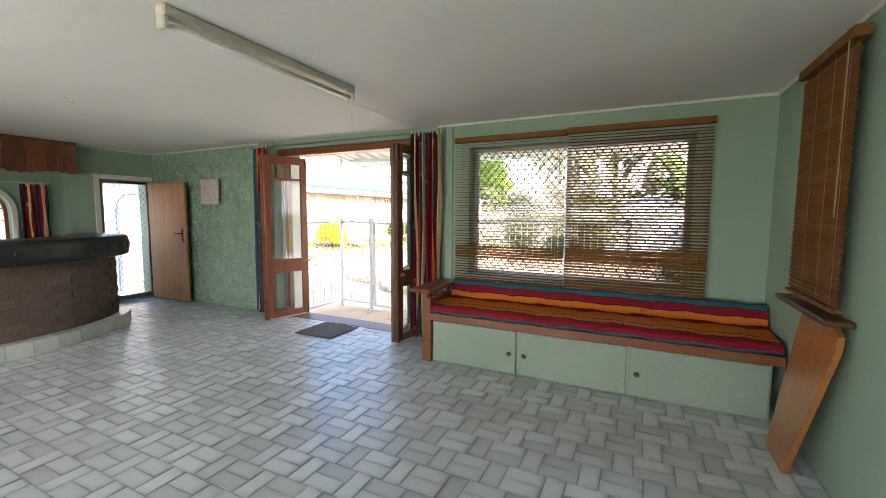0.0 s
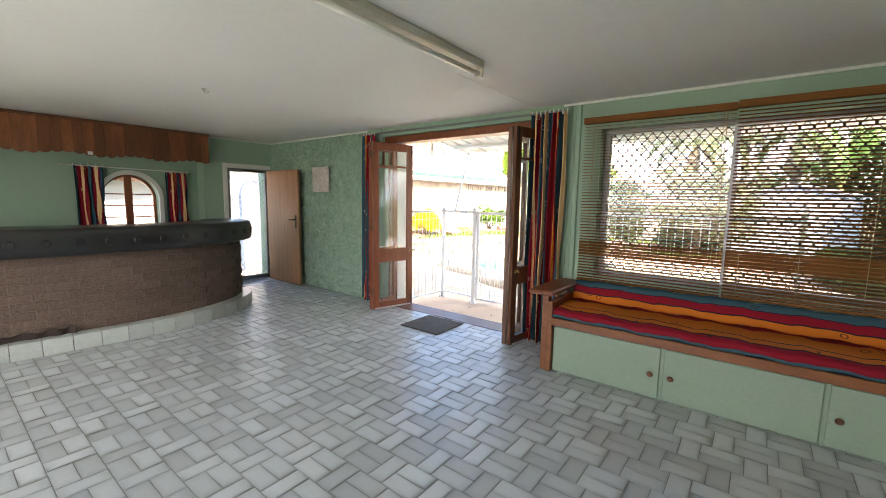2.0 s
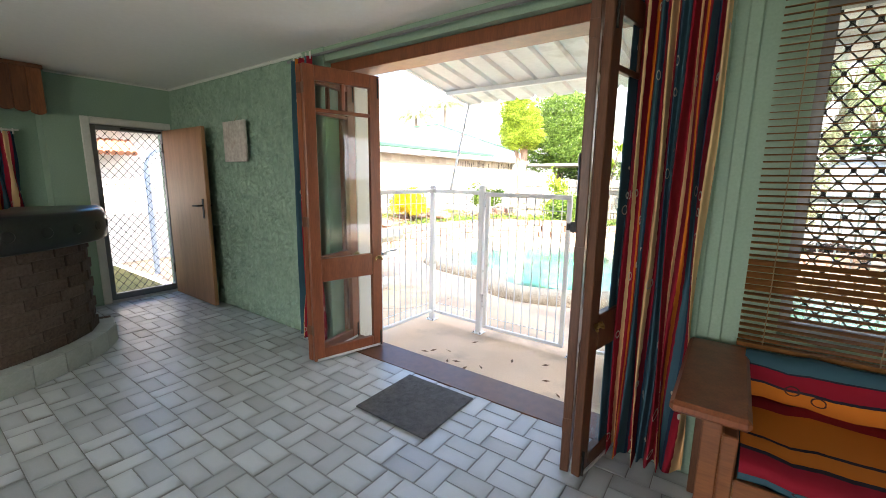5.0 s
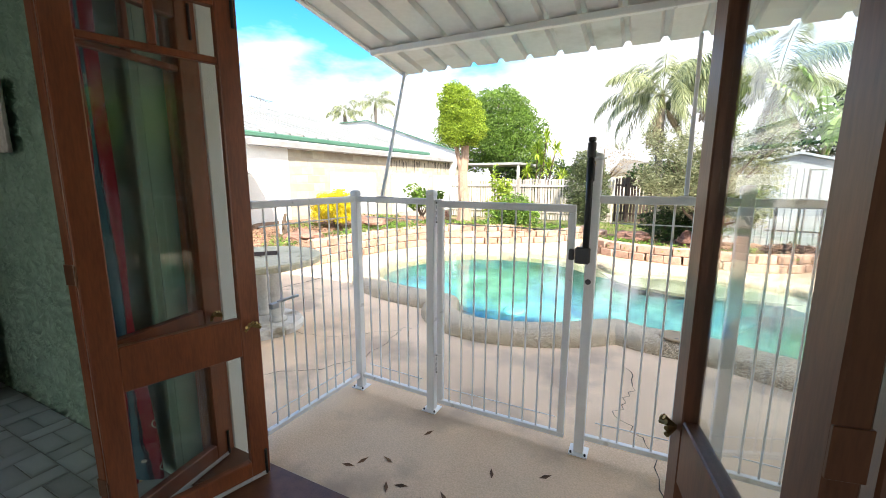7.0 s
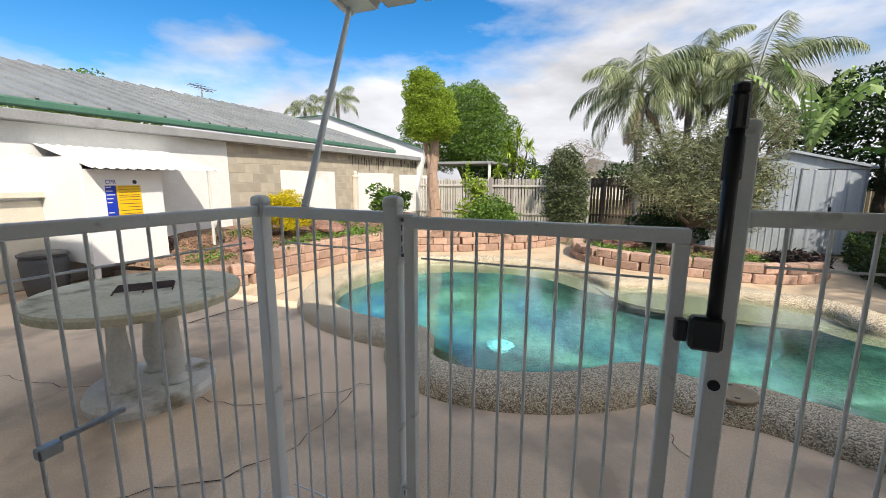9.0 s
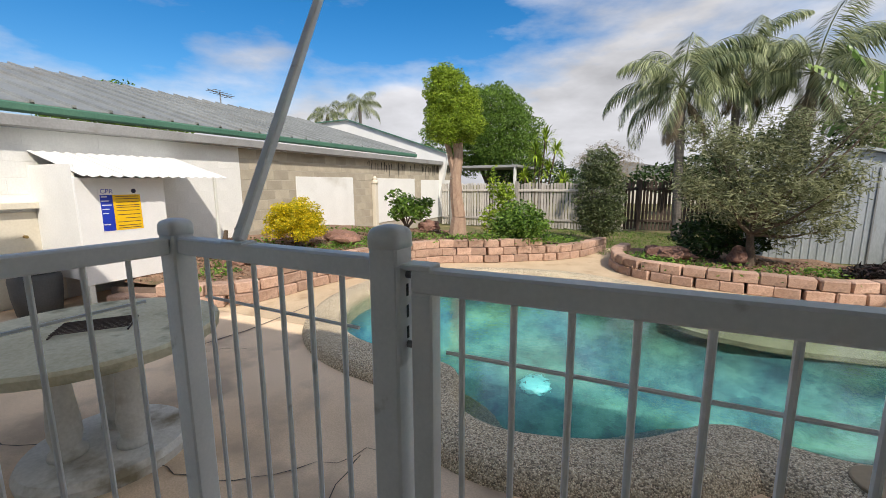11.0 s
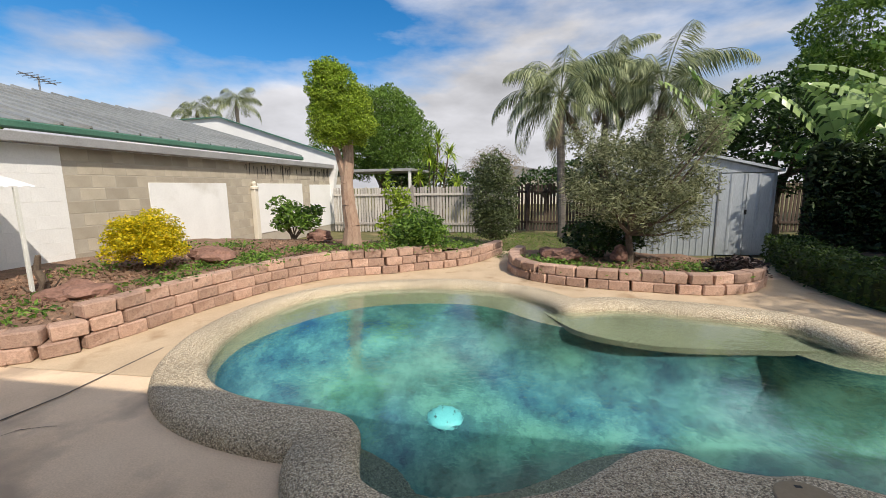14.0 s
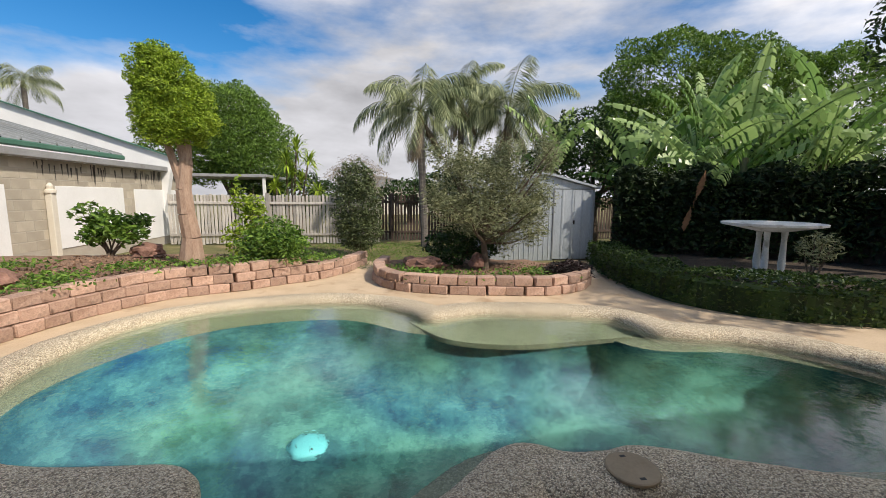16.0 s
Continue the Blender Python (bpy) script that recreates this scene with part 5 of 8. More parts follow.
# ---- bar
e = thing("bar", (-5.9, 1.2, 0), "curved brown brick bar with tiled plinth and black padded rim", "bar")
plan = [(-5.75, -1.6), (-5.58, -0.6), (-5.43, 0.4), (-5.32, 1.2), (-5.28, 1.8), (-5.36, 2.35), (-5.58, 2.80), (-5.88, 3.08), (-6.25, 3.18)]
front = spline(plan, False, 8)
def wall_strip(line, z0, z1, thick):
    g = Geo()
    inner = offset(line, -thick, 0, False)
    for (a, b), (c, d) in zip(zip(line, line[1:]), zip(inner, inner[1:])):
        g.add([(a.x, a.y, z0), (b.x, b.y, z0), (d.x, d.y, z0), (c.x, c.y, z0), (a.x, a.y, z1), (b.x, b.y, z1), (d.x, d.y, z1), (c.x, c.y, z1)],
              [(0, 1, 5, 4), (2, 3, 7, 6), (4, 5, 6, 7), (0, 3, 2, 1), (1, 2, 6, 5), (0, 4, 7, 3)])
    return g
part("plinth", wall_strip(offset(front, -0.006, 0, False), 0, 0.142, 0.35), M["mortar"], e)
brickline = offset(front, -0.115, 0, False)
part("brick_core", wall_strip(offset(brickline, 0.0045, 0, False), 0.142, 0.885, 0.10), M["mortar"], e)
tile_me = mesh_of("plinth_tile", Geo().box(-0.098, 0.098, -0.007, 0.007, 0.003, 0.145, 0.003), M["plinth_tile"])
top_me = mesh_of("plinth_tile", Geo().box(-0.098, 0.098, -0.062, 0.058, 0.142, 0.15, 0.003), M["plinth_tile"])
for p, a in along(front, 0.2):
    for me, back in ((tile_me, 0.0), (top_me, 0.055)):
        o = piece("plinth_tile", me, e, Matrix.Translation((p.x - math.sin(a) * back * 1.0 - BASE[e].x, p.y + math.cos(a) * back - BASE[e].y, 0)) @ Matrix.Rotation(a, 4, "Z"))
brick_me = [mesh_of("brick", Geo().box(-0.115 + 0.002 * s, 0.115, -0.006 - 0.002 * s, 0.05, 0.001, 0.0785, 0.003), M["barbrick"]) for s in range(3)]
for row in range(9):
    z = 0.15 + row * 0.08
    for i, (p, a) in enumerate(along(brickline[0 if row % 2 == 0 else 1:], 0.234)):
        if z < 0.82:
            piece("brick", brick_me[(i * 7 + row * 3) % 3], e, Matrix.Translation((p.x - BASE[e].x, p.y - BASE[e].y, z)) @ Matrix.Rotation(a + 0.01 * math.sin(i * 5 + row), 4, "Z"))
# padded rim: a rounded section swept along the front
rim = Geo()
sec = [(0.03, 0.868), (0.052, 0.882), (0.062, 0.96), (0.058, 1.05), (0.045, 1.094), (0.02, 1.108), (-0.18, 1.11), (-0.48, 1.11), (-0.48, 1.07), (-0.10, 1.065), (-0.08, 0.868)]
rows = [offset(front, d - 0.02, 0, False) for d, _ in sec]
n_l, n_s = len(front), len(sec)
rim.v = [(rows[j][i].x, rows[j][i].y, sec[j][1]) for i in range(n_l) for j in range(n_s)]
rim.f = [(i * n_s + j, i * n_s + (j + 1) % n_s, (i + 1) * n_s + (j + 1) % n_s, (i + 1) * n_s + j) for i in range(n_l - 1) for j in range(n_s)]
rim.f += [tuple(range(n_s)), tuple((n_l - 1) * n_s + j for j in range(n_s))]
part("padded_rim", rim, M["bartop"], e, "black padded vinyl rim and top", smooth=True)
for p, a in along(offset(front, 0.042, 0, False), 0.215):
    g = Geo()
    nrm = Vector((math.sin(a), -math.cos(a), 0))
    c = Vector((p.x, p.y, 0.985))
    g.rod(tuple(c - nrm * 0.008), tuple(c + nrm * 0.006), 0.044, 0.03, 16)
    part("button", g, M["blackplastic"], e)
# wavy dark edging left standing on the plinth
e = thing("edging_strip", (-5.6, 0.2, 0.15), "wavy dark brown corrugated edging along the bar's plinth", "edging")
wave = offset(spline(plan[:4], False, 40), -0.075, 0, False)
g, vs = Geo(), []
for i, p in enumerate(wave):
    o = 0.012 * math.sin(i * 0.75)
    h = 0.205 + 0.012 * math.cos(i * 0.75)
    vs += [(p.x + o, p.y, 0.151), (p.x + o, p.y, h), (p.x + o - 0.012, p.y, h), (p.x + o - 0.012, p.y, 0.151)]
g.add(vs, [(4 * i + j, 4 * i + 4 + j, 4 * i + 4 + (j + 1) % 4, 4 * i + (j + 1) % 4) for i in range(len(wave) - 1) for j in range(4)])
part("strip", g, M["edging"], e)

# ---------------------------------------------------------------- house outside
g = Geo()
g.box(-7.7, 3.2, WALL_Y + 0.02, OUT_Y, CEIL + 0.1, 4.15)
g.box(RIGHT_X + 0.2, 3.2, WALL_Y + 0.02, OUT_Y, G0, CEIL + 0.1)
structure("house_wall", g, M["roomwhite"], "pale rendered upper wall of the house", "wall")
structure("house_eave", Geo().box(-7.8, 3.6, -3.4, 4.62, 4.15, 4.27), M["fascia"], "grey eave of the house roof", "roof")
# render skin round the doors, seen past the open leaves
g = Geo()
g.box(-7.7, DOOR_L - 0.002, OUT_Y, OUT_Y + 0.012, G0, CEIL + 0.1).box(DOOR_R + 0.002, WIN[0], OUT_Y, OUT_Y + 0.012, G0, CEIL + 0.1)
structure("house_render", g, M["roomwhite"], "pale render on the outside of the pool wall", "wall")

structure("house_pier", Geo().box(-4.66, -4.455, OUT_Y + 0.014, 4.615, G0, 2.36, 0.006), M["roomwhite"], "pale rendered pier beside the folding doors", "pier")
# ---- patio roof on two struts
e = thing("patio_roof", (-2.0, 5.2, 2.2), "white ribbed metal patio roof on slanting struts", "patio roof")
prof, x = [], -4.40
while x < 2.4:
    prof += [(x, 0.0), (x + 0.145, 0.0), (x + 0.16, 0.028), (x + 0.185, 0.028), (x + 0.2, 0.0)]
    x += 0.2
g = Geo()
k = len(prof)
for y, z in ((4.445, 2.40), (6.08, 2.165)):
    g.v += [(px, y, z + pz) for px, pz in prof] + [(px, y, z + pz + 0.003) for px, pz in prof]
for i in range(k - 1):
    g.f += [(i, i + 1, 2 * k + i + 1, 2 * k + i), (k + i, 3 * k + i, 3 * k + i + 1, k + i + 1), (i, k + i, k + i + 1, i + 1), (2 * k + i, 2 * k + i + 1, 3 * k + i + 1, 3 * k + i)]
part("roof_sheet", g, M["awning"], e)
part("purlin", Geo().box(-4.385, 2.4, 5.60, 5.64, 2.185, 2.222, 0.004), M["fence"], e)
part("purlin", Geo().box(-4.385, 2.4, 4.46, 4.50, 2.345, 2.388, 0.004), M["fence"], e)
g = Geo()
g.slab([(4.445, 2.385), (6.07, 2.150), (6.07, 2.19), (4.445, 2.43)], "x", -4.415, -4.385)
part("end_channel", g, M["fence"], e)
for a, b, label in (((-4.17, 5.40, 1.258), (-4.38, 6.03, 2.165), "slanting grey strut"), ((-2.49, 5.40, 1.295), (-2.45, 6.03, 2.165), "slanting white strut")):
    a, b = Vector(a), Vector(b)
    d = (b - a).normalized()
    rot = d.to_track_quat("Z", "X").to_matrix().to_4x4()
    L = (b - a).length
    part("strut", Geo().box(-0.012, 0.012, -0.010, 0.010, 0.0, L, 0.003, Matrix.Translation(a) @ rot), M["fence"], e, label)
    part("strut_foot", Geo().box(a.x - 0.03, a.x + 0.03, a.y - 0.018, a.y + 0.018, a.z - 0.003, a.z + 0.001), M["fence"], e)
    out = rot.to_3x3() @ Vector((0, 1, 0))
    out = out if out.y < 0 else -out
    part("bolt", Geo().rod(tuple(a + d * 0.028 + out * 0.009), tuple(a + d * 0.028 + out * 0.0145), 0.006, n=6), M["greyalu"], e)

# ---------------------------------------------------------------- ground
POOL = [(-6.10, 8.02), (-5.76, 7.77), (-5.39, 7.66), (-5.00, 7.62), (-4.72, 7.585), (-4.56, 7.47), (-4.46, 7.22), (-4.36, 7.04), (-4.10, 6.94), (-3.77, 7.00),
        (-3.40, 7.13), (-3.18, 7.31), (-3.01, 7.47), (-2.83, 7.54), (-2.69, 7.50), (-2.58, 7.42), (-2.38, 7.39), (-2.19, 7.42), (-1.95, 7.35), (-1.60, 7.19),
        (-1.03, 6.97), (-0.40, 6.90), (0.30, 7.10), (0.75, 7.60), (0.78, 8.15), (0.45, 8.70), (0.05, 9.02), (-0.42, 9.16), (-0.68, 9.36), (-0.74, 9.72),
        (-0.86, 9.92), (-1.29, 10.06), (-1.81, 10.20), (-2.38, 10.30), (-2.82, 10.16), (-3.08, 10.16), (-3.36, 10.55), (-3.90, 10.98), (-4.90, 11.06), (-5.85, 10.77),
        (-6.40, 10.16), (-6.56, 9.40), (-6.50, 8.80), (-6.32, 8.35)]
inner = spline(POOL, True, 4)
outer_line = offset(inner, 0.43, 14)
slab_hole = offset(inner, 0.30, 10)

ground = structure("ground", filled([[(-400, -400), (400, -400), (400, 400), (-400, 400)], [(-12, 4.3), (6, 4.3), (6, 18), (-12, 18)]], G0 - 0.03), M["lawn"], "dry patchy ground reaching the horizon", "ground")
patio_loop = [(-10.3, 4.36), (4.0, 4.36), (4.0, 9.2), (1.6, 9.6), (0.7, 10.6), (0.75, 11.9), (1.5, 13.4), (1.5, 14.4), (-0.2, 13.6), (-3.2, 13.2), (-3.35, 14.8), (-4.4, 14.9), (-5.3, 13.2), (-7.0, 12.6), (-8.3, 10.5), (-10.3, 10.4)]
structure("patio", filled([patio_loop, slab_hole], G0), M["concrete"], "pale brown concrete patio, cracked and stained", "patio")
# sandy render beyond the pool's far rim, 4 mm proud of the slab
a = offset(inner, 0.36, 12)
b_line = [(-8.2, 7.95), (-7.9, 8.2), (-7.78, 8.6), (-7.7, 9.2), (-7.55, 10.0), (-7.3, 10.9), (-6.75, 11.85), (-5.8, 12.3), (-4.9, 12.95), (-4.45, 13.6), (-4.2, 14.8), (-3.4, 14.8), (-3.7, 13.1), (-3.55, 12.3), (-3.2, 11.85), (-2.5, 11.6), (-1.76, 11.48), (-1.06, 11.4), (-0.4, 11.75), (0.1, 12.3), (0.9, 12.6), (0.62, 11.6), (0.6, 10.6), (1.1, 9.75), (2.3, 9.3), (3.5, 9.0), (2.6, 8.3)]
ring = [p for p in a if p.y > 7.95 and (p.x < -6 or p.y > 8.0)]
k0 = max(range(len(ring)), key=lambda i: (ring[i] - ring[i - 1]).length)
ring = ring[k0:] + ring[:k0]
sand = filled([[tuple(p) for p in ring] + b_line], G0 + 0.004)
structure("pavement", sand, M["sandpath"], "sandy rendered path round the far side of the pool", "pavement")
structure("lawn", filled([[(-12, 12.0), (-7, 12.4), (-5.3, 13.1), (-4.4, 14.8), (-3.2, 14.7), (-3.2, 13.3), (0, 13.5), (1.5, 14.5), (6, 12), (6, 18.1), (-12, 18.1)]], G0 - 0.006), M["lawn"], "patchy dry lawn before the back fence", "lawn")

def crack(pts, w):
    line = spline(pts, False, 8)
    g = Geo()
    vs = []
    for i, p in enumerate(line):
        q = line[min(i + 1, len(line) - 1)] - line[max(i - 1, 0)]
        n = Vector((-q.y, q.x)).normalized()
        c = p + n * RNG.normal() * 0.02
        s = n * w * (0.4 + 0.8 * RNG.random())
        vs += [(c.x - s.x, c.y - s.y, G0 + 0.005), (c.x + s.x, c.y + s.y, G0 + 0.005)]
    return g.add(vs, [(2 * i, 2 * i + 1, 2 * i + 3, 2 * i + 2) for i in range(len(line) - 1)])


for pts in ([(-7.4, 5.6), (-6.6, 5.75), (-5.9, 5.95), (-5.2, 6.05), (-4.7, 6.6)], [(-2.72, 6.75), (-2.62, 6.3), (-2.7, 5.9), (-2.5, 5.5), (-2.42, 4.9)], [(-5.2, 5.2), (-4.7, 5.75), (-4.75, 6.5)], [(-8.0, 6.6), (-7.2, 6.9), (-6.6, 7.3)]):
    structure("slab_crack", crack(pts, 0.0036), M["crack"], "dark jagged crack in the patio slab", "crack")

line = [Vector(p) for p in ((-7.02, 8.54), (-6.99, 7.61), (-7.07, 7.12), (-7.08, 6.95))]
g = Geo()
for p, q in zip(line, line[1:]):
    d = (q - p).normalized()
    w = Vector((-d.y, d.x)) * 0.009
    g.add([(v.x, v.y, G0 + 0.006) for v in (p - w, q - w, q + w, p + w)], [(0, 1, 2, 3)])
structure("slab_joint", g, M["crack"], "dark open joint between two concrete slabs", "joint")

# ---- pool shell, coping and water
WATER = -0.085
k = len(inner)
sec = [(0.43, G0 - 0.02), (0.425, G0 + 0.02), (0.405, -0.045), (0.36, -0.008), (0.28, 0.008), (0.17, 0.012), (0.07, 0.006), (0.015, -0.02), (-0.008, -0.06), (-0.008, -0.20)]
rows = [offset(inner, d, int(14 * max(0, d) / 0.43)) for d, _ in sec]
g = Geo()
n_s = len(sec)
def lump(p, j):
    return 0.012 * noise.noise(Vector((p.x * 1.7, p.y * 1.7, 0.4))) if 1 < j < 8 else 0.0
g.v = [(rows[j][i].x, rows[j][i].y, sec[j][1] + lump(rows[j][i], j)) for i in range(k) for j in range(n_s)]
g.f = [(i * n_s + j, ((i + 1) % k) * n_s + j, ((i + 1) % k) * n_s + j + 1, i * n_s + j + 1) for i in range(k) for j in range(n_s - 1)]
structure("pool_coping", g, M["pebble"], "rounded washed-pebble coping round the pool", "coping", True)

e = thing("pool_shell", (-3.4, 9.0, -1.5), "free-form pool lining of pale turquoise pebble with dark patches", "pool", "", "structure")
levels = [(-0.004, -0.10), (-0.01, -0.26), (-0.12, -0.31), (-0.38, -0.37), (-0.41, -0.75), (-0.52, -1.25), (-0.80, -1.50), (-1.15, -1.55)]
way = [q - p for p, q in zip(inner, offset(inner, 1.0))]
# the ledge is wide along the far side and dies out along the near left bend
wide = [min(1.25, max(0.08, (p.y - 8.6) * 0.9)) if p.x < -4.55 else (0.12 if p.x > -0.45 and p.y > 7.6 else 0.75 if p.y < 8.6 else 1.0) for p in inner]
rows = []
for j, (d, _) in enumerate(levels):
    line = [p + w * (d * f if j < 4 else d + 0.38 * (1 - f)) for p, w, f in zip(inner, way, wide)]
    for _ in range(3 + int(30 * -d)):
        line = [(line[i - 1] + line[i] * 2 + line[(i + 1) % k]) / 4 for i in range(k)] if j > 1 else line
    rows.append(line)
g = Geo()
n_s = len(levels)
g.v = [(rows[j][i].x, rows[j][i].y, levels[j][1]) for i in range(k) for j in range(n_s)]
upper, lower = Geo(), Geo()
upper.v = lower.v = g.v
upper.f = [(i * n_s + j, i * n_s + j + 1, ((i + 1) % k) * n_s + j + 1, ((i + 1) % k) * n_s + j) for i in range(k) for j in range(3)]
lower.f = [(i * n_s + j, i * n_s + j + 1, ((i + 1) % k) * n_s + j + 1, ((i + 1) % k) * n_s + j) for i in range(k) for j in range(3, n_s - 1)]
part("waterline_band", upper, M["pebble_wet"], e, "mossy washed-pebble band and ledge at the waterline", smooth=True)
part("lining", lower, M["pool"], e, smooth=True)
part("pool_floor", filled([[tuple(p) for p in offset(inner, 0.1, 8)]], -1.548), M["pool"], e)
# shallow seat at the far end
seat = [(-3.3, 10.5), (-2.6, 10.55), (-1.8, 10.42), (-0.95, 10.18), (-0.6, 9.78), (-0.62, 9.5), (-1.21, 9.43), (-2.04, 9.38), (-2.46, 9.45), (-2.83, 9.6), (-3.08, 9.88)]
part("seat_ledge", Geo().slab([tuple(p) for p in spline(seat, True, 4)], "z", -0.43, -0.285), M["pebble_wet"], e, "shallow pebble seat under water")
water = structure("pool_water", filled([[tuple(p) for p in offset(inner, 0.002)]], WATER), M["water"], "clear blue-green rippled pool water", "water")
water.visible_shadow = False
e = thing("drain_cover", (-4.29, 8.93, -1.548), "round pale aqua drain cover on the pool floor", "drain cover")
g = Geo().lathe(-4.29, 8.93, [(0.17, -1.548), (0.17, -1.53), (0.15, -1.50), (0.08, -1.485), (0.02, -1.48)], 28)
part("dome", g, M["drain"], e, smooth=True)
for i in range(4):
    a = i * 1.57 + 0.4
    part("screw", Geo().rod((-4.29 + 0.1 * math.cos(a), 8.93 + 0.1 * math.sin(a), -1.492), (-4.29 + 0.1 * math.cos(a), 8.93 + 0.1 * math.sin(a), -1.482), 0.012, n=8), M["blackmetal"], e)
e = thing("skimmer_lid", (-2.33, 7.17, 0.015), "tan round skimmer lid set in the coping", "lid")
g = Geo().lathe(-2.33, 7.17, [(0.135, 0.008), (0.135, 0.022), (0.128, 0.026)], 28)
part("disc", g, M["lid"], e)
for s in (-1, 1):
    part("finger_slot", Geo().box(-2.345, -2.315, 7.17 + s * 0.09 - 0.008, 7.17 + s * 0.09 + 0.008, 0.0262, 0.0275), M["blackmetal"], e)

# ---- pool fence
FY, TOP = 5.40, 1.255
def post(loc, z1, label, size=0.026, cap=True):
    x, y = loc
    e = thing("fence_post", (x, y, G0), label, "fence post", "pool fence posts")
    part("tube", Geo().box(x - size, x + size, y - size, y + size, G0 + 0.006, z1, 0.004), M["fence"], e)
    g = Geo()
    s = size + 0.003
    rings = ((1.0, -0.012), (1.0, 0.004), (0.985, 0.010), (0.93, 0.0155), (0.82, 0.0195), (0.6, 0.0225), (0.3, 0.0245))
    corner = (0.90, 0.90, 0.88, 0.80, 0.70, 0.5, 0.3)
    for (q, h), c in zip(rings, corner):
        for i in range(24):
            cx, cy = math.cos(2 * math.pi * (i + 0.5) / 24), math.sin(2 * math.pi * (i + 0.5) / 24)
            far = max(abs(cx), abs(cy)) * c + (1 - c)
            g.v.append((x + cx / far * s * q, y + cy / far * s * q, z1 + h))
    g.f = [(24 * r + i, 24 * r + (i + 1) % 24, 24 * r + 24 + (i + 1) % 24, 24 * r + 24 + i) for r in range(6) for i in range(24)]
    g.f += [tuple(range(144, 168)), tuple(range(23, -1, -1))]
    part("cap", g, M["fence"], e, smooth=True)
    part("base_plate", Geo().box(x - 0.05, x + 0.05, y - 0.05, y + 0.05, G0, G0 + 0.008, 0.002), M["fence"], e)
    for a, b in ((-0.037, -0.037), (0.037, -0.037)):
        part("bolt", Geo().rod((x + a, y + b, G0 + 0.008), (x + a, y + b, G0 + 0.018), 0.006, n=6), M["iron"], e)
    return e


P0, P1, P2, P3, P4, P5 = (-4.43, 4.62), (-4.40, 5.42), (-3.805, 5.39), (-2.88, 5.385), (-2.26, 5.40), (-0.2, 5.40)
post(P1, 1.272, "white square fence post with a domed cap")
post(P2, 1.283, "white square hinge post of the pool gate")
post(P3, 1.475, "tall white latch post of the pool gate")
post(P4, 1.325, "white square fence post with a domed cap")
post(P5, 1.325, "white square fence post with a domed cap")


def panel(a, b, label, z0=-0.035, name="pool_fence", stiles=False, top=TOP):
    a, b = Vector((*a, 0)), Vector((*b, 0))
    w = (b - a).length
    m = Matrix.Translation(a) @ Matrix.Rotation(math.atan2(b.y - a.y, b.x - a.x), 4, "Z")
    e = thing(name, (a.x, a.y, z0), label, "pool gate" if stiles else "pool fence", "" if stiles else "pool fence panels")
    part("top_rail", Geo().box(0, w, -0.018, 0.018, top - 0.038, top, 0.004, m), M["fence"], e)
    part("bottom_rail", Geo().box(0, w, -0.015, 0.015, z0, z0 + 0.028, 0.003, m), M["fence"], e)
    if stiles:
        part("stile", Geo().box(0, 0.036, -0.017, 0.017, z0 + 0.028, top - 0.038, 0.003, m), M["fence"], e)
        part("stile", Geo().box(w - 0.036, w, -0.017, 0.017, z0 + 0.028, top - 0.038, 0.003, m), M["fence"], e)
    n = max(2, round(w / 0.078))
    for i in range(1, n):
        part("bar", Geo().rod(tuple(m @ Vector((w * i / n, 0, z0 + 0.02))), tuple(m @ Vector((w * i / n, 0, top - 0.03))), 0.0052, n=8, caps=False), M["fence"], e)
    for z in (top - 0.135, z0 + 0.105):
        part("cross_wire", Geo().rod(tuple(m @ Vector((0.05, 0.008, z))), tuple(m @ Vector((w - 0.05, 0.008, z))), 0.0035, n=6), M["fence"], e)
    return e


panel((P0[0], P0[1]), (P1[0], P1[1] - 0.026), "white tubular pool fence panel against the house")
panel((P1[0] + 0.026, P1[1]), (P2[0] - 0.026, P2[1]), "short white tubular pool fence panel")
panel((P3[0] + 0.026, P3[1]), (P4[0] - 0.026, P4[1]), "white tubular pool fence panel beside the gate", top=1.292)
panel((P4[0] + 0.026, P4[1]), (P5[0] - 0.026, P5[1]), "white tubular pool fence panel along the patio", top=1.292)
gate = panel((-3.757, 5.385), (-2.965, 5.385), "white tubular pool gate, shut", -0.055, "pool_gate", True, 1.243)
for z in (1.085, 0.12):
    h = part("hinge", Geo().box(-3.780, -3.772, 5.362, 5.408, z, z + 0.16, 0.002).box(-3.772, -3.722, 5.366, 5.404, z + 0.155, z + 0.165, 0.002), M["fence"], gate)
    for dz in (0.05, 0.085, 0.12):
        part("slot", Geo().box(-3.7722, -3.7712, 5.382, 5.388, z + dz - 0.010, z + dz + 0.010), M["blackmetal"], h)
    for dz in (0.03, 0.145):
        part("screw", Geo().rod((-3.772, 5.385, z + dz), (-3.762, 5.385, z + dz), 0.006, n=8), M["greyalu"], h)
e = thing("gate_latch", (-2.915, 5.35, 0.95), "black magnetic gate latch on the tall post", "gate latch")
part("shaft", Geo().rod((-2.905, 5.345, 0.955), (-2.905, 5.345, 1.495), 0.016, n=14), M["blackplastic"], e, smooth=True)
part("body", Geo().box(-2.955, -2.882, 5.325, 5.362, 0.95, 1.035, 0.008), M["blackplastic"], e)
part("bracket", Geo().box(-2.925, -2.885, 5.34, 5.36, 1.36, 1.46, 0.004), M["blackplastic"], e)
part("collar", Geo().rod((-2.905, 5.345, 1.475), (-2.905, 5.345, 1.545), 0.021, n=14), M["blackplastic"], e)
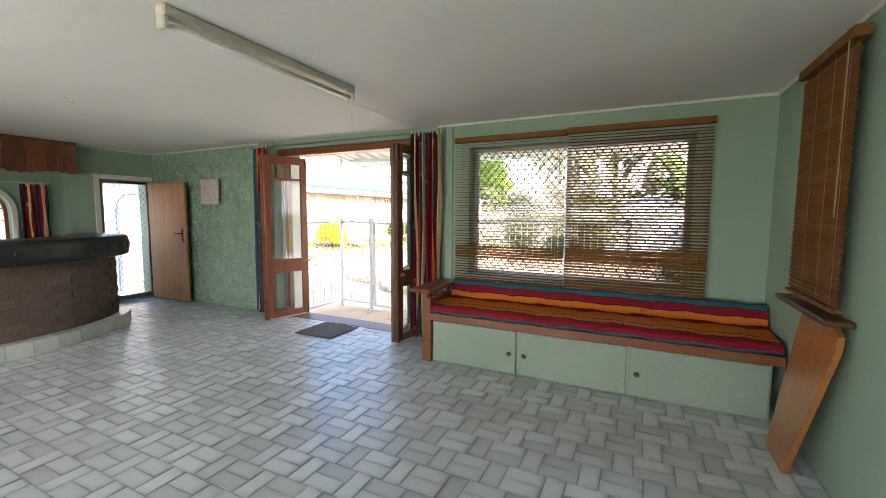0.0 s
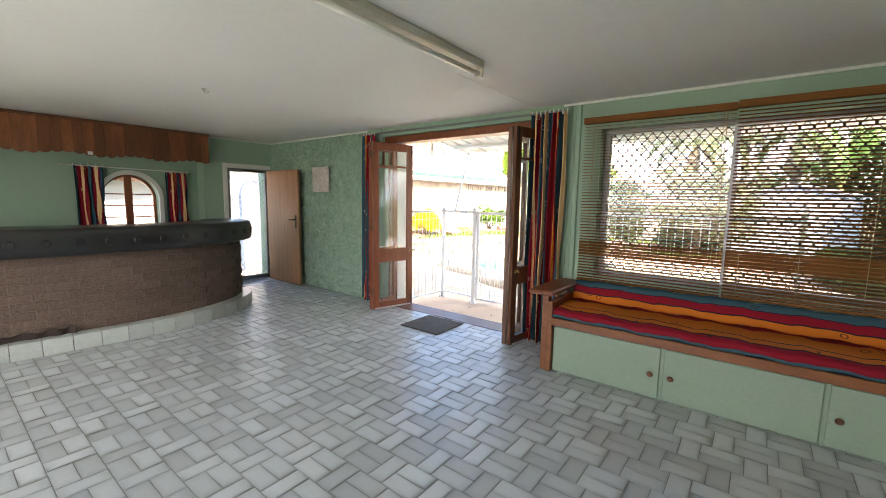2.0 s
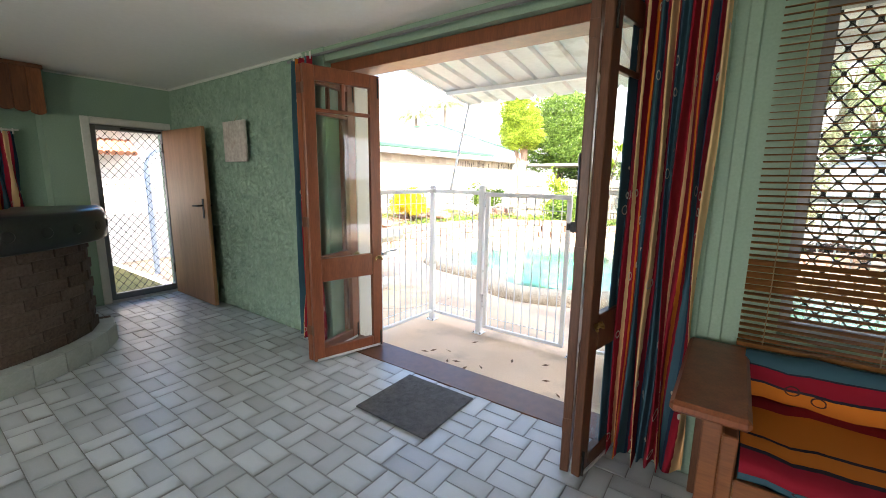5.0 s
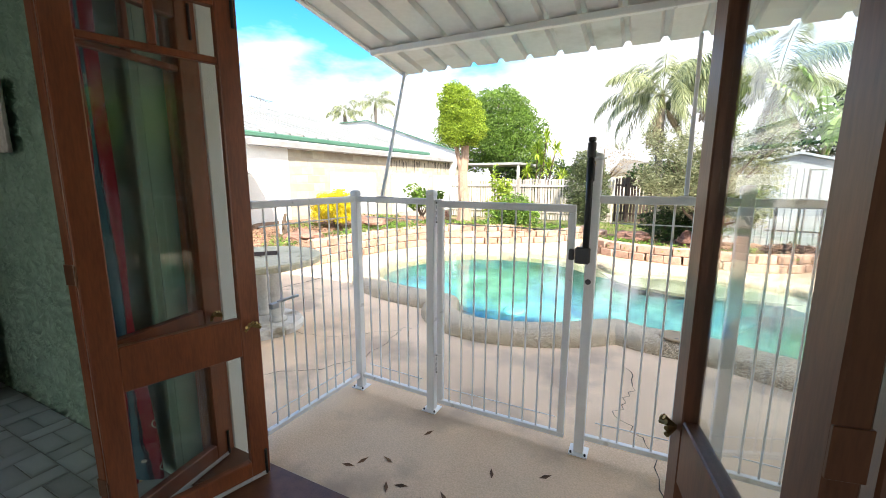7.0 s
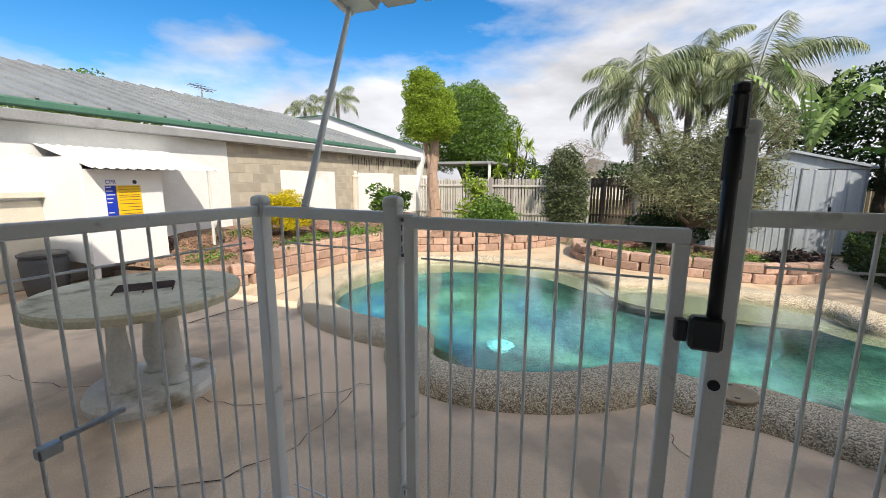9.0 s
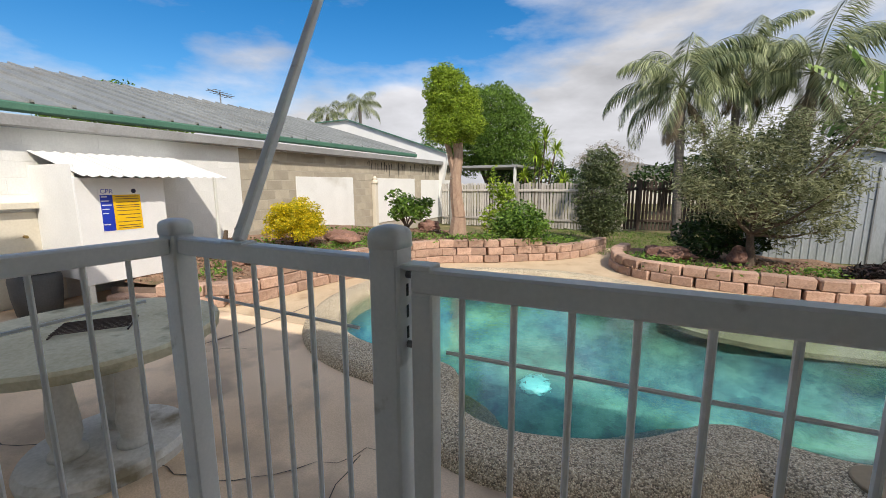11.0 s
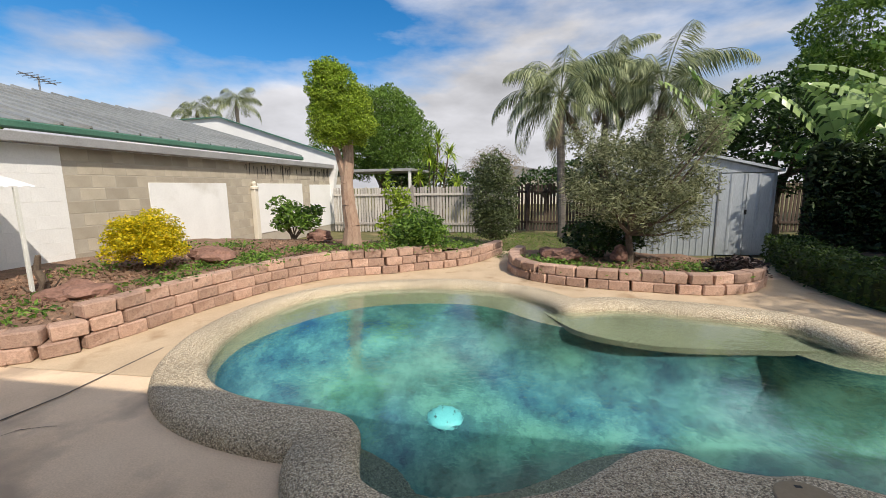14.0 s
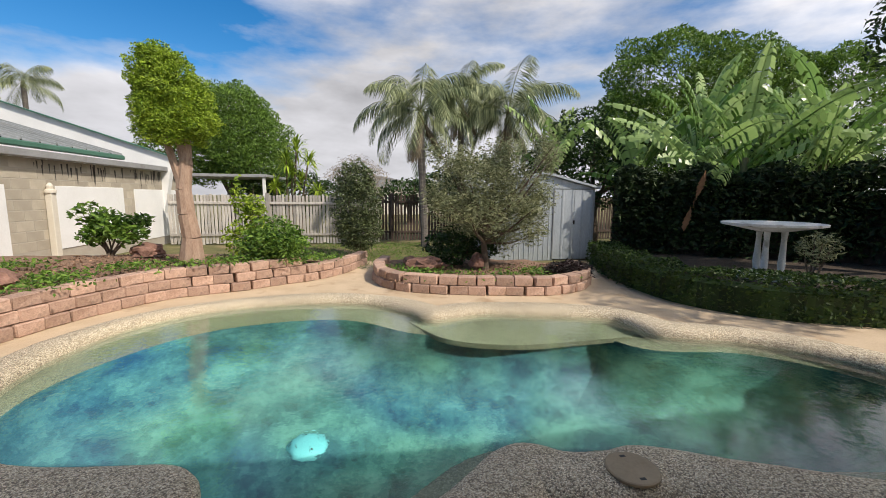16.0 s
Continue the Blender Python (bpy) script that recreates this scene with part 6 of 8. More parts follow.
part("pull_knob", Geo().lathe(-2.905, 5.345, [(0.012, 1.545), (0.019, 1.553), (0.019, 1.567), (0.013, 1.572)], 14), M["blackplastic"], e)
part("striker", Geo().box(-2.985, -2.958, 5.335, 5.366, 0.965, 1.02, 0.004), M["blackplastic"], e)
part("plug", Geo().rod((-2.885, 5.3585, 0.855), (-2.885, 5.354, 0.855), 0.014, n=14), M["blackplastic"], e)
e = thing("door_catch", (-4.40, 4.78, 0.66), "grey steel door catch on the fence", "door catch")
g = Geo().box(-4.42, -4.39, 4.68, 4.73, 0.678, 0.708, 0.004).box(-4.412, -4.398, 4.73, 4.88, 0.70, 0.714, 0.003)
part("arm", g, M["shed"], e)

# ---- concrete garden table
def baluster(e, x, y, z0, z1, mat, stout=1.0):
    h = z1 - z0
    prof = [(0.085, 0), (0.085, 0.05), (0.06, 0.08), (0.062, 0.12), (0.074, 0.22), (0.072, 0.34), (0.060, 0.55), (0.052, 0.78), (0.054, 0.86), (0.062, 0.92), (0.062, 1.0)]
    part("leg", Geo().lathe(x, y, [(r * stout, z0 + t * h) for r, t in prof], 18), mat, e, smooth=True)


TX, TY = -6.04, 5.93
e = thing("garden_table", (TX, TY, G0), "round weathered concrete garden table on three baluster legs", "garden table")
part("tabletop", Geo().lathe(TX, TY, [(0.56, 0.545), (0.592, 0.555), (0.60, 0.60), (0.592, 0.618), (0.3, 0.622)], 44, 0.006), M["tabletop"], e, "mossy concrete top")
part("base", Geo().lathe(TX, TY, [(0.385, G0), (0.39, G0 + 0.05), (0.37, G0 + 0.085), (0.1, G0 + 0.09)], 36, 0.015), M["tableconc"], e)
for a in (0.3, 2.4, 4.5):
    baluster(e, TX + 0.17 * math.cos(a), TY + 0.17 * math.sin(a), G0 + 0.085, 0.548, M["tableconc"])
e = thing("grill_grate", (-6.0, 5.95, 0.624), "small rusty wire grill grate on the table", "grate")
c = Matrix.Translation((-6.0, 5.93, 0.63)) @ Matrix.Rotation(0.9, 4, "Z")
for i in range(9):
    y = -0.10 + 0.025 * i
    part("wire", Geo().rod(tuple(c @ Vector((-0.16, y, 0.012))), tuple(c @ Vector((0.16, y, 0.012))), 0.0035, n=5), M["rust"], e)
for x in (-0.16, 0.0, 0.16):
    part("frame_wire", Geo().rod(tuple(c @ Vector((x, -0.12, 0.0))), tuple(c @ Vector((x, 0.12, 0.0))), 0.005, n=5), M["rust"], e)

# ---------------------------------------------------------------- neighbour's long building
NX = -10.25
g = Geo()
g.box(NX - 0.2, NX, -6.0, 10.3, G0 - 0.05, 2.06)
painted = structure("neighbour_wall_painted", g, M["white_wall"], "white painted block wall of the neighbour's building", "wall")
bare = structure("neighbour_wall_bare", Geo().box(NX - 0.2, NX - 0.003, 10.3, 20.2, G0 - 0.05, 2.06), M["cmortar"], "bare grey concrete block wall of the neighbour's building", "wall")
for y0, y1, z0, z1 in ((11.70, 13.72, 0.12, 1.545), (14.87, 17.08, 0.24, 1.54), (17.55, 20.0, 0.1, 1.51)):
    structure("wall_board", Geo().box(NX - 0.006, NX + 0.014, y0, y1, z0, z1, 0.004), M["white_wall"], "white painted sheet over a blocked opening", "board")
g, rr = Geo(), random.Random(5)
for i in range(70):
    y, w, z = rr.uniform(14.4, 20.0), rr.uniform(0.02, 0.07), 2.05 - rr.uniform(0.0, 0.12)
    h = rr.uniform(0.05, 0.3) if rr.random() < 0.75 else rr.uniform(0.3, 0.5)
    g.add([(NX + 0.004, y, z), (NX + 0.004, y + w, z), (NX + 0.004, y + w * 0.75, z - h * 0.8), (NX + 0.004, y + w * 0.4, z - h)], [(0, 1, 2, 3)])
structure("mould_stain", g, M["mould"], "black mould streaks running down under the fascia", "stain")
e = thing("pipe_post", (NX + 0.07, 14.64, 0.1), "stained cream post with a turned cap against the wall", "post")
part("shaft", Geo().box(NX + 0.01, NX + 0.13, 14.57, 14.71, 0.1, 1.40, 0.01), M["cream"], e)
part("cap", Geo().lathe(NX + 0.07, 14.64, [(0.10, 1.40), (0.10, 1.45), (0.05, 1.48), (0.06, 1.54), (0.02, 1.60)], 12), M["cream"], e)
structure("neighbour_fascia", Geo().box(NX - 0.02, NX + 0.20, -6.0, 20.3, 2.062, 2.20, 0.01), M["fascia"], "weathered grey fascia board", "fascia")
structure("neighbour_gutter", Geo().box(NX - 0.02, NX + 0.12, -6.0, 17.1, 2.245, 2.355, 0.02), M["greengutter"], "green painted gutter", "gutter")
g = Geo()
prof, y = [], -6.0
while y < 17.05:
    prof += [(y, 0.0), (y + 0.36, 0.0), (y + 0.37, 0.04), (y + 0.41, 0.04), (y + 0.42, 0.0)]
    y += 0.42
k = len(prof)
for x, z in ((NX + 0.06, 2.37), (-15.3, 3.86)):
    g.v += [(x, py, z + pz) for py, pz in prof] + [(x, py, z + pz - 0.03) for py, pz in prof]
for i in range(k - 1):
    g.f += [(i, i + 1, 2 * k + i + 1, 2 * k + i), (k + i, 3 * k + i, 3 * k + i + 1, k + i + 1), (i, k + i, k + i + 1, i + 1), (2 * k + i, 2 * k + i + 1, 3 * k + i + 1, 3 * k + i)]
structure("neighbour_roof", g, M["roofsheet"], "low grey ribbed metal roof", "roof")
g = Geo()
g.slab([(-9.95, 2.2), (-9.95, 2.50), (-14.4, 3.98), (-19.0, 3.9), (-19.0, 0.0), (-10.4, 0.0)], "y", 19.0, 19.2)
e = thing("far_gable", (-14, 19.1, 0), "white gable wall with a green barge board behind the long roof", "building")
part("gable_wall", g, M["white_wall"], e)
g = Geo()
g.slab([(-9.8, 2.455), (-9.8, 2.495), (-14.4, 4.025), (-14.4, 3.985)], "y", 18.9, 18.99).slab([(-14.4, 3.985), (-14.4, 4.025), (-19.2, 3.935), (-19.2, 3.895)], "y", 18.9, 18.99)
part("barge_board", g, M["greengutter"], e)
# open lean-to beyond the trunk
e = thing("carport", (-8.6, 20.5, 0), "grey flat carport roof on a white post", "carport")
part("roof", Geo().box(-10.3, -7.55, 20.3, 23.3, 1.98, 2.08, 0.01), M["fascia"], e)
part("post", Geo().box(-7.72, -7.62, 20.35, 20.45, G0, 1.98, 0.01), M["white_trim"], e)
e = thing("tv_aerial", (-15.2, 13.8, 3.84), "thin television aerial on the roof", "aerial")
part("mast", Geo().rod((-15.2, 13.8, 3.80), (-15.2, 13.8, 4.2), 0.02, n=6), M["greyalu"], e)
part("boom", Geo().rod((-15.2, 13.4, 4.2), (-15.2, 14.2, 4.08), 0.015, n=6), M["greyalu"], e)
for i in range(6):
    y = 13.92 + i * 0.12
    part("element", Geo().rod((-15.45, y - 0.4, 4.19 - i * 0.017), (-14.95, y - 0.4, 4.19 - i * 0.017), 0.010, n=5), M["greyalu"], e)

# ---- pump box with sheet awning and safety sign
e = thing("pump_box", (-9.6, 7.8, G0), "white painted pump box on legs under a corrugated sheet", "pump box")
part("front", Geo().box(-9.27, -9.24, 7.30, 8.28, 0.19, 1.46, 0.004), M["signwhite"], e)
part("side", Geo().box(NX + 0.002, -9.27, 8.25, 8.28, 0.25, 1.62, 0.004), M["white_wall"], e)
part("side", Geo().box(NX + 0.002, -9.27, 7.30, 7.33, 0.25, 1.62, 0.004), M["white_wall"], e)
for y in (7.34, 8.23):
    part("leg", Geo().box(-9.30, -9.25, y - 0.03, y + 0.03, G0, 0.19, 0.003), M["white_trim"], e)
g = Geo()
n = 44
ys = [7.30 + 1.78 * i / n for i in range(n + 1)]
for x, z in ((NX + 0.005, 1.80), (-9.02, 1.475)):
    g.v += [(x, y, z + 0.012 * math.sin(i * 2.0)) for i, y in enumerate(ys)] + [(x, y, z - 0.004 + 0.012 * math.sin(i * 2.0)) for i, y in enumerate(ys)]
for i in range(n):
    g.f += [(i, i + 1, 2 * n + 2 + i + 1, 2 * n + 2 + i), (n + 1 + i, 3 * n + 3 + i, 3 * n + 4 + i, n + 2 + i), (2 * n + 2 + i, 2 * n + 3 + i, 3 * n + 4 + i, 3 * n + 3 + i)]
part("awning_sheet", g, M["awning"], e, "white corrugated sheet")
part("awning_post", Geo().box(-9.06, -9.025, 8.87, 8.905, G0, 1.465, 0.003), M["white_trim"], e)
e = thing("safety_sign", (-9.235, 7.75, 1.07), "blue and yellow resuscitation chart fixed to the box", "sign")
sx = -9.236
part("sheet", Geo().box(-9.24, sx, 7.515, 7.985, 0.81, 1.335), M["signwhite"], e)
part("blue_panel", Geo().box(sx, sx + 0.001, 7.53, 7.66, 0.82, 1.255), M["blue"], e)
part("yellow_panel", Geo().box(sx, sx + 0.001, 7.66, 7.97, 0.82, 1.255), M["yellow"], e)
for z in (1.235, 1.185, 1.135, 1.085, 1.035, 0.90):
    part("text_bar", Geo().box(sx + 0.001, sx + 0.002, 7.54, 7.62 + 0.02 * math.sin(z * 90), z - 0.008, z + 0.004), M["signwhite"], e)
for z in (1.235, 1.205, 1.165, 1.125, 1.10, 1.06, 1.01, 0.965, 0.92, 0.875, 0.845):
    a = 7.69 + 0.09 * (math.sin(z * 171) > 0.3)
    part("text_bar", Geo().box(sx + 0.001, sx + 0.002, a, 7.95, z - 0.004, z + 0.003), M["signdark"], e)
part("emblem", Geo().rod((sx, 7.90, 1.30), (sx + 0.001, 7.90, 1.30), 0.028, n=16), M["signdark"], e)
fc = bpy.data.curves.new("heading_text", "FONT")
fc.body, fc.size, fc.extrude = "CPR", 0.075, 0.0008
tmp = new("heading_tmp", fc)
dg = bpy.context.evaluated_depsgraph_get()
tme = bpy.data.meshes.new_from_object(tmp.evaluated_get(dg))
bpy.data.objects.remove(tmp)
tme.materials.clear()
tme.materials.append(M["blue"])
tob = new("heading", tme)
tob.parent = e
BASE[tob] = BASE[e]
tob.matrix_local = Matrix.Translation(Vector((sx + 0.001, 7.535, 1.275)) - BASE[e]) @ Matrix(((0, 0, 1, 0), (1, 0, 0, 0), (0, 1, 0, 0), (0, 0, 0, 1)))
# low doorway of the building, bin, warning sign
e = thing("store_door", (NX, 6.95, G0), "cream painted low store door in a shallow recess", "door")
part("leaf", Geo().box(NX + 0.002, NX + 0.03, 6.40, 7.30, -0.1, 1.05, 0.004), M["cream"], e)
part("head", Geo().box(NX + 0.002, NX + 0.12, 6.30, 7.45, 1.09, 1.17, 0.006), M["cream"], e)
part("jamb", Geo().box(NX + 0.002, NX + 0.12, 7.34, 7.45, -0.1, 1.09, 0.006), M["cream"], e)
part("knob", Geo().rod((NX + 0.03, 7.15, 0.75), (NX + 0.09, 7.15, 0.75), 0.02), M["brass"], e)
e = thing("warning_sign", (NX + 0.033, 6.7, 0.75), "small red, white and black warning sign on the door", "sign")
part("sheet", Geo().box(NX + 0.031, NX + 0.034, 6.60, 6.82, 0.60, 0.84), M["signwhite"], e)
part("red_panel", Geo().box(NX + 0.034, NX + 0.035, 6.61, 6.81, 0.76, 0.83), M["signred"], e)
for z in (0.72, 0.68, 0.64):
    part("text_bar", Geo().box(NX + 0.034, NX + 0.035, 6.64, 6.79, z - 0.01, z + 0.01), M["signdark"], e)
e = thing("plastic_drum", (-9.85, 7.15, G0), "dark grey plastic drum beside the pump box", "drum")
part("body", Geo().lathe(-9.75, 7.02, [(0.20, G0), (0.23, 0.1), (0.24, 0.3), (0.22, 0.40)], 18), M["bin"], e, smooth=True)
part("rim", Geo().lathe(-9.75, 7.02, [(0.245, 0.38), (0.25, 0.41), (0.2, 0.43)], 18), M["bin"], e)

# ---- what shows past the screen door and the arched window
e = thing("garden_arch", (-8.9, 4.72, G0), "pale blue lattice garden arch", "arch")
for y in (4.46, 4.98):
    part("post", Geo().box(-8.95, -8.89, y - 0.03, y + 0.03, G0, 1.46, 0.004), M["paleblue"], e)
g = Geo()
for i in range(12):
    a0, a1 = math.pi * i / 12, math.pi * (i + 1) / 12
    g.rod((-8.92, 4.72 + 0.26 * math.cos(a0), 1.46 + 0.27 * math.sin(a0)), (-8.92, 4.72 + 0.26 * math.cos(a1), 1.46 + 0.27 * math.sin(a1)), 0.03, n=6)
part("hoop", g, M["paleblue"], e)
g = Geo()
for i in range(8):
    g.rod((-8.92, 4.46, 0.1 + i * 0.2), (-8.92, 4.98, 0.25 + i * 0.2), 0.008, n=4).rod((-8.92, 4.98, 0.1 + i * 0.2), (-8.92, 4.46, 0.25 + i * 0.2), 0.008, n=4)
part("lattice", g, M["paleblue"], e)
e = thing("side_awning", (-9.9, 3.0, 1.8), "terracotta sheet awning on the neighbour's wall", "awning")
g = Geo()
for i in range(44):
    y = 0.8 + i * 0.09
    g.rod((NX + 0.01, y, 1.9), (NX + 0.28, y, 1.7), 0.05, n=6)
part("sheet", g, M["terracotta"], e)

# ---------------------------------------------------------------- garden beds
bed1 = [(-9.3, 7.55), (-8.75, 7.75), (-8.15, 8.02), (-7.88, 8.28), (-7.76, 8.66), (-7.69, 9.25), (-7.55, 10.0), (-7.27, 10.88), (-6.73, 11.72), (-5.85, 12.18), (-5.43, 12.5), (-4.85, 12.9), (-4.42, 13.5), (-4.05, 14.5)]
line1 = spline(bed1, False, 6)
wall1 = structure("retaining_wall_long", Geo().add([(p.x - 0.12 * dx, p.y + 0.05, z) for p, dx in [(q, 1) for q in line1] for z in (G0, 0.1)], [(2 * i, 2 * i + 2, 2 * i + 3, 2 * i + 1) for i in range(len(line1) - 1)]), M["mortar"], "curved garden wall of red split-face blocks", "retaining wall")
bed2 = [(-3.55, 13.9), (-3.70, 13.0), (-3.58, 12.28), (-3.20, 11.83), (-2.5, 11.55), (-1.76, 11.42), (-1.06, 11.34), (-0.40, 11.62), (0.02, 12.2), (0.1, 12.9)]
line2 = spline(bed2, False, 6)
wall2 = structure("retaining_wall_round", Geo().add([(p.x, p.y + 0.15, z) for p in line2 for z in (G0, 0.05)], [(2 * i, 2 * i + 2, 2 * i + 3, 2 * i + 1) for i in range(len(line2) - 1)]), M["mortar"], "round garden wall of two courses of red blocks", "retaining wall")


def soil(name, loop, zf, label):
    f = filled([loop], 0.0)
    bm = bmesh.new()
    vs = [bm.verts.new(p) for p in f.v]
    for t in f.f:
        bm.faces.new([vs[i] for i in t])
    for _ in range(5):
        long = [ed for ed in bm.edges if ed.calc_length() > 0.22]
        if not long:
            break
        bmesh.ops.subdivide_edges(bm, edges=long, cuts=1)
        bmesh.ops.triangulate(bm, faces=bm.faces)
    bm.verts.index_update()
    g = Geo()
    g.v = [(v.co.x, v.co.y, zf(v.co.x, v.co.y) + 0.04 * noise.noise(Vector((v.co.x * 2.3, v.co.y * 2.3, 0)))) for v in bm.verts]
    g.f = [tuple(v.index for v in q.verts) for q in bm.faces]
    bm.free()
    structure(name, g, M["soil"], label, "garden bed", True)


def bed_z(x, y):
    h = 0.24
    if y < 9.4:
        h = 0.24 - (9.4 - y) * 0.12
    if y > 12.6:
        h = 0.24 - (y - 12.6) * 0.14
    return h + min(0.16, max(0.0, (-7.3 - x) * 0.06 + max(0, y - 11.5) * 0.08 * (x < -5.8)))


soil("bed_long", [(p.x - 0.1, p.y + 0.08) for p in line1[2:]] + [(-4.4, 15.2), (-6.2, 14.6), (-8.0, 16.0), (-10.24, 16.5), (-10.24, 8.3)], bed_z, "mulched garden bed with low weeds")
soil("bed_round", [(p.x, p.y + 0.12) for p in line2] + [(-0.6, 13.6), (-2.2, 14.2)], lambda x, y: 0.05, "mulched round garden bed")

block_me = []
for s in range(4):
    g = Geo().box(-0.141, 0.141, -0.10, 0.10, 0.003, 0.142, 0.014)
    rr = random.Random(s)
    g.v = [(x + rr.uniform(-0.007, 0.007), y + (rr.uniform(-0.016, 0.01) if y < 0 else 0), z + rr.uniform(-0.004, 0.004)) for x, y, z in g.v]
    block_me.append(mesh_of("block", g, M["block"]))


def courses(parent, line, count, z_of, lean=0.018, length=0.292):
    for row in range(count):
        shifted = offset(line, -lean * row, 0, False)
        for i, (p, a) in enumerate(along(shifted[(row % 2) * 1:], length)):
            if z_of(p, row):
                piece("block", block_me[(i * 5 + row * 3) % 4], parent, Matrix.Translation((p.x + 0.006 * math.sin(i * 9 + row), p.y, G0 + 0.146 * row + 0.002)) @ Matrix.Rotation(a + 0.035 * math.sin(i * 3.3 + row * 2), 4, "Z"))


courses(wall1, line1, 3, lambda p, row: row < 1 or (p.x > -8.6 and (row < 2 or 8.45 < p.y < 12.75)))
courses(wall2, line2, 2, lambda p, row: True)

# rocks
def rock(loc, s, label):
    bm = bmesh.new()
    bmesh.ops.create_icosphere(bm, subdivisions=3, radius=1)
    for v in bm.verts:
        n = noise.noise(v.co * 1.4 + Vector(loc)) * 0.45 + noise.noise(v.co * 4 + Vector(loc)) * 0.12
        c = v.co * (1 + n)
        v.co = Vector((round(c.x * 2.2) / 2.2 * 0.4 + c.x * 0.6, round(c.y * 2.2) / 2.2 * 0.4 + c.y * 0.6, max(-0.4, c.z)))
    me = bpy.data.meshes.new("garden_rock")
    for v in bm.verts:
        v.co = Vector((v.co.x * s[0], v.co.y * s[1], v.co.z * s[2]))
    bm.to_mesh(me)
    bm.free()
    me.materials.append(M["rock"])
    ob = new("garden_rock", me)
    ob.location = loc
    return tagged(ob, label, "rock", "garden rocks")


rock((-8.25, 10.75, 0.36), (0.34, 0.24, 0.17), "large flat red garden rock in the mulch")
rock((-7.6, 12.9, 0.42), (0.28, 0.2, 0.15), "grey-red garden rock beside the trunk")
rock((-8.55, 9.0, 0.24), (0.36, 0.3, 0.15), "low red earth-coloured rock by the wall")
# dead stump at the bed's end
e = thing("dead_stump", (-8.95, 8.92, 0.1), "gnarled dead stump with broken twigs in the bed", "stump")
g = Geo().pipe([(-8.95, 8.92, 0.24), (-8.93, 8.94, 0.38), (-8.98, 8.92, 0.53), (-8.93, 8.92, 0.70)], [0.055, 0.045, 0.04, 0.025], 7)
part("trunk", g, M["twig"], e)
for dx, dy, dz in ((0.14, -0.03, 0.30), (0.22, 0.05, 0.12), (-0.12, 0.04, 0.22), (0.3, 0.0, 0.2), (-0.2, -0.06, 0.1)):
    part("twig", Geo().pipe([(-8.95, 8.92, 0.24), (-8.95 + dx * 0.6, 8.92 + dy, 0.26 + dz * 0.4), (-8.95 + dx, 8.92 + dy, 0.26 + dz)], [0.018, 0.012, 0.004], 5), M["twig"], e)
rock((-2.85, 12.75, 0.14), (0.36, 0.24, 0.15), "dark red garden rock in the round bed")
rock((-1.85, 12.7, 0.18), (0.15, 0.13, 0.18), "upright dark garden rock under the bush")
rock((-3.1, 13.1, 0.12), (0.14, 0.12, 0.14), "small grey garden rock in the round bed")

# ---------------------------------------------------------------- back fence
def paling_fence(name, xa, xb, y, z0, z1, mat, label, w=0.075, gap=0.024):
    e = thing(name, ((xa + xb) / 2, y, z0), label, "fence")
    me = mesh_of("paling", Geo().box(-w / 2, w / 2, -0.009, 0.009, 0, z1 - z0, 0.006), mat)
    x, i = xa, 0
    while x < xb:
        ob = new("paling", me)
        ob.parent = e
        ob.matrix_local = Matrix.Translation((x - BASE[e].x, 0, 0.03 * math.sin(i * 2.7) * (i % 3 == 0))) @ Matrix.Rotation(0.012 * math.sin(i * 5.1), 4, "Y")
        x += w + gap
        i += 1
    for z in (z0 + 0.25, z1 - 0.28):
        part("rail", Geo().box(xa, xb, y - 0.055, y - 0.011, z, z + 0.075, 0.005), mat, e)
    x = xa + 0.4
    while x < xb:
        part("post", Geo().box(x - 0.055, x + 0.055, y - 0.13, y - 0.057, z0 - 0.02, z1 + 0.06, 0.006), mat, e)
        x += 2.42
    return e


paling_fence("paling_fence", -9.9, -3.75, 18.6, G0, 1.38, M["picket"], "weathered grey paling fence with timber rails")
# this stretch is backlit; its shade is put into the timber colour
paling_fence("paling_fence", -3.7, 6.0, 19.4, G0, 1.42, M["picket_shaded"], "dark stained paling fence", gap=0.03)

# ---- garden shed
e = thing("garden_shed", (0.2, 15.4, G0), "small zinc sheet garden shed with double doors", "garden shed")
SX0, SX1, SY0, SY1, SZ = -1.1, 1.46, 14.62, 16.4, 1.62
def ribbed_x(x0, x1, y, z0, z1, pitch=0.12):
    g = Geo()
    prof, x = [], x0
    while x < x1 - 0.01:
        prof += [(x, 0.0), (min(x + pitch * 0.7, x1), 0.0), (min(x + pitch * 0.8, x1), -0.012), (min(x + pitch * 0.9, x1), -0.012)]
        x += pitch
    prof.append((x1, 0.0))
    k = len(prof)
    g.v = [(a, y + b, z) for z in (z0, z1) for a, b in prof] + [(a, y + b + 0.01, z) for z in (z0, z1) for a, b in prof]
    g.f = [(i, i + 1, k + i + 1, k + i) for i in range(k - 1)] + [(2 * k + i, 3 * k + i, 3 * k + i + 1, 2 * k + i + 1) for i in range(k - 1)]
    return g
part("front_wall", ribbed_x(SX0, 0.42, SY0, G0, SZ), M["shed"], e)
part("door", ribbed_x(0.43, 0.93, SY0 - 0.012, G0 + 0.03, SZ - 0.04, 0.25), M["shed"], e, "plain zinc door")
part("door", ribbed_x(0.94, 1.42, SY0 - 0.012, G0 + 0.03, SZ - 0.04, 0.24), M["shed"], e, "plain zinc door")
part("door_post", Geo().box(0.405, 0.43, SY0 - 0.02, SY0 + 0.02, G0, SZ), M["greyalu"], e)
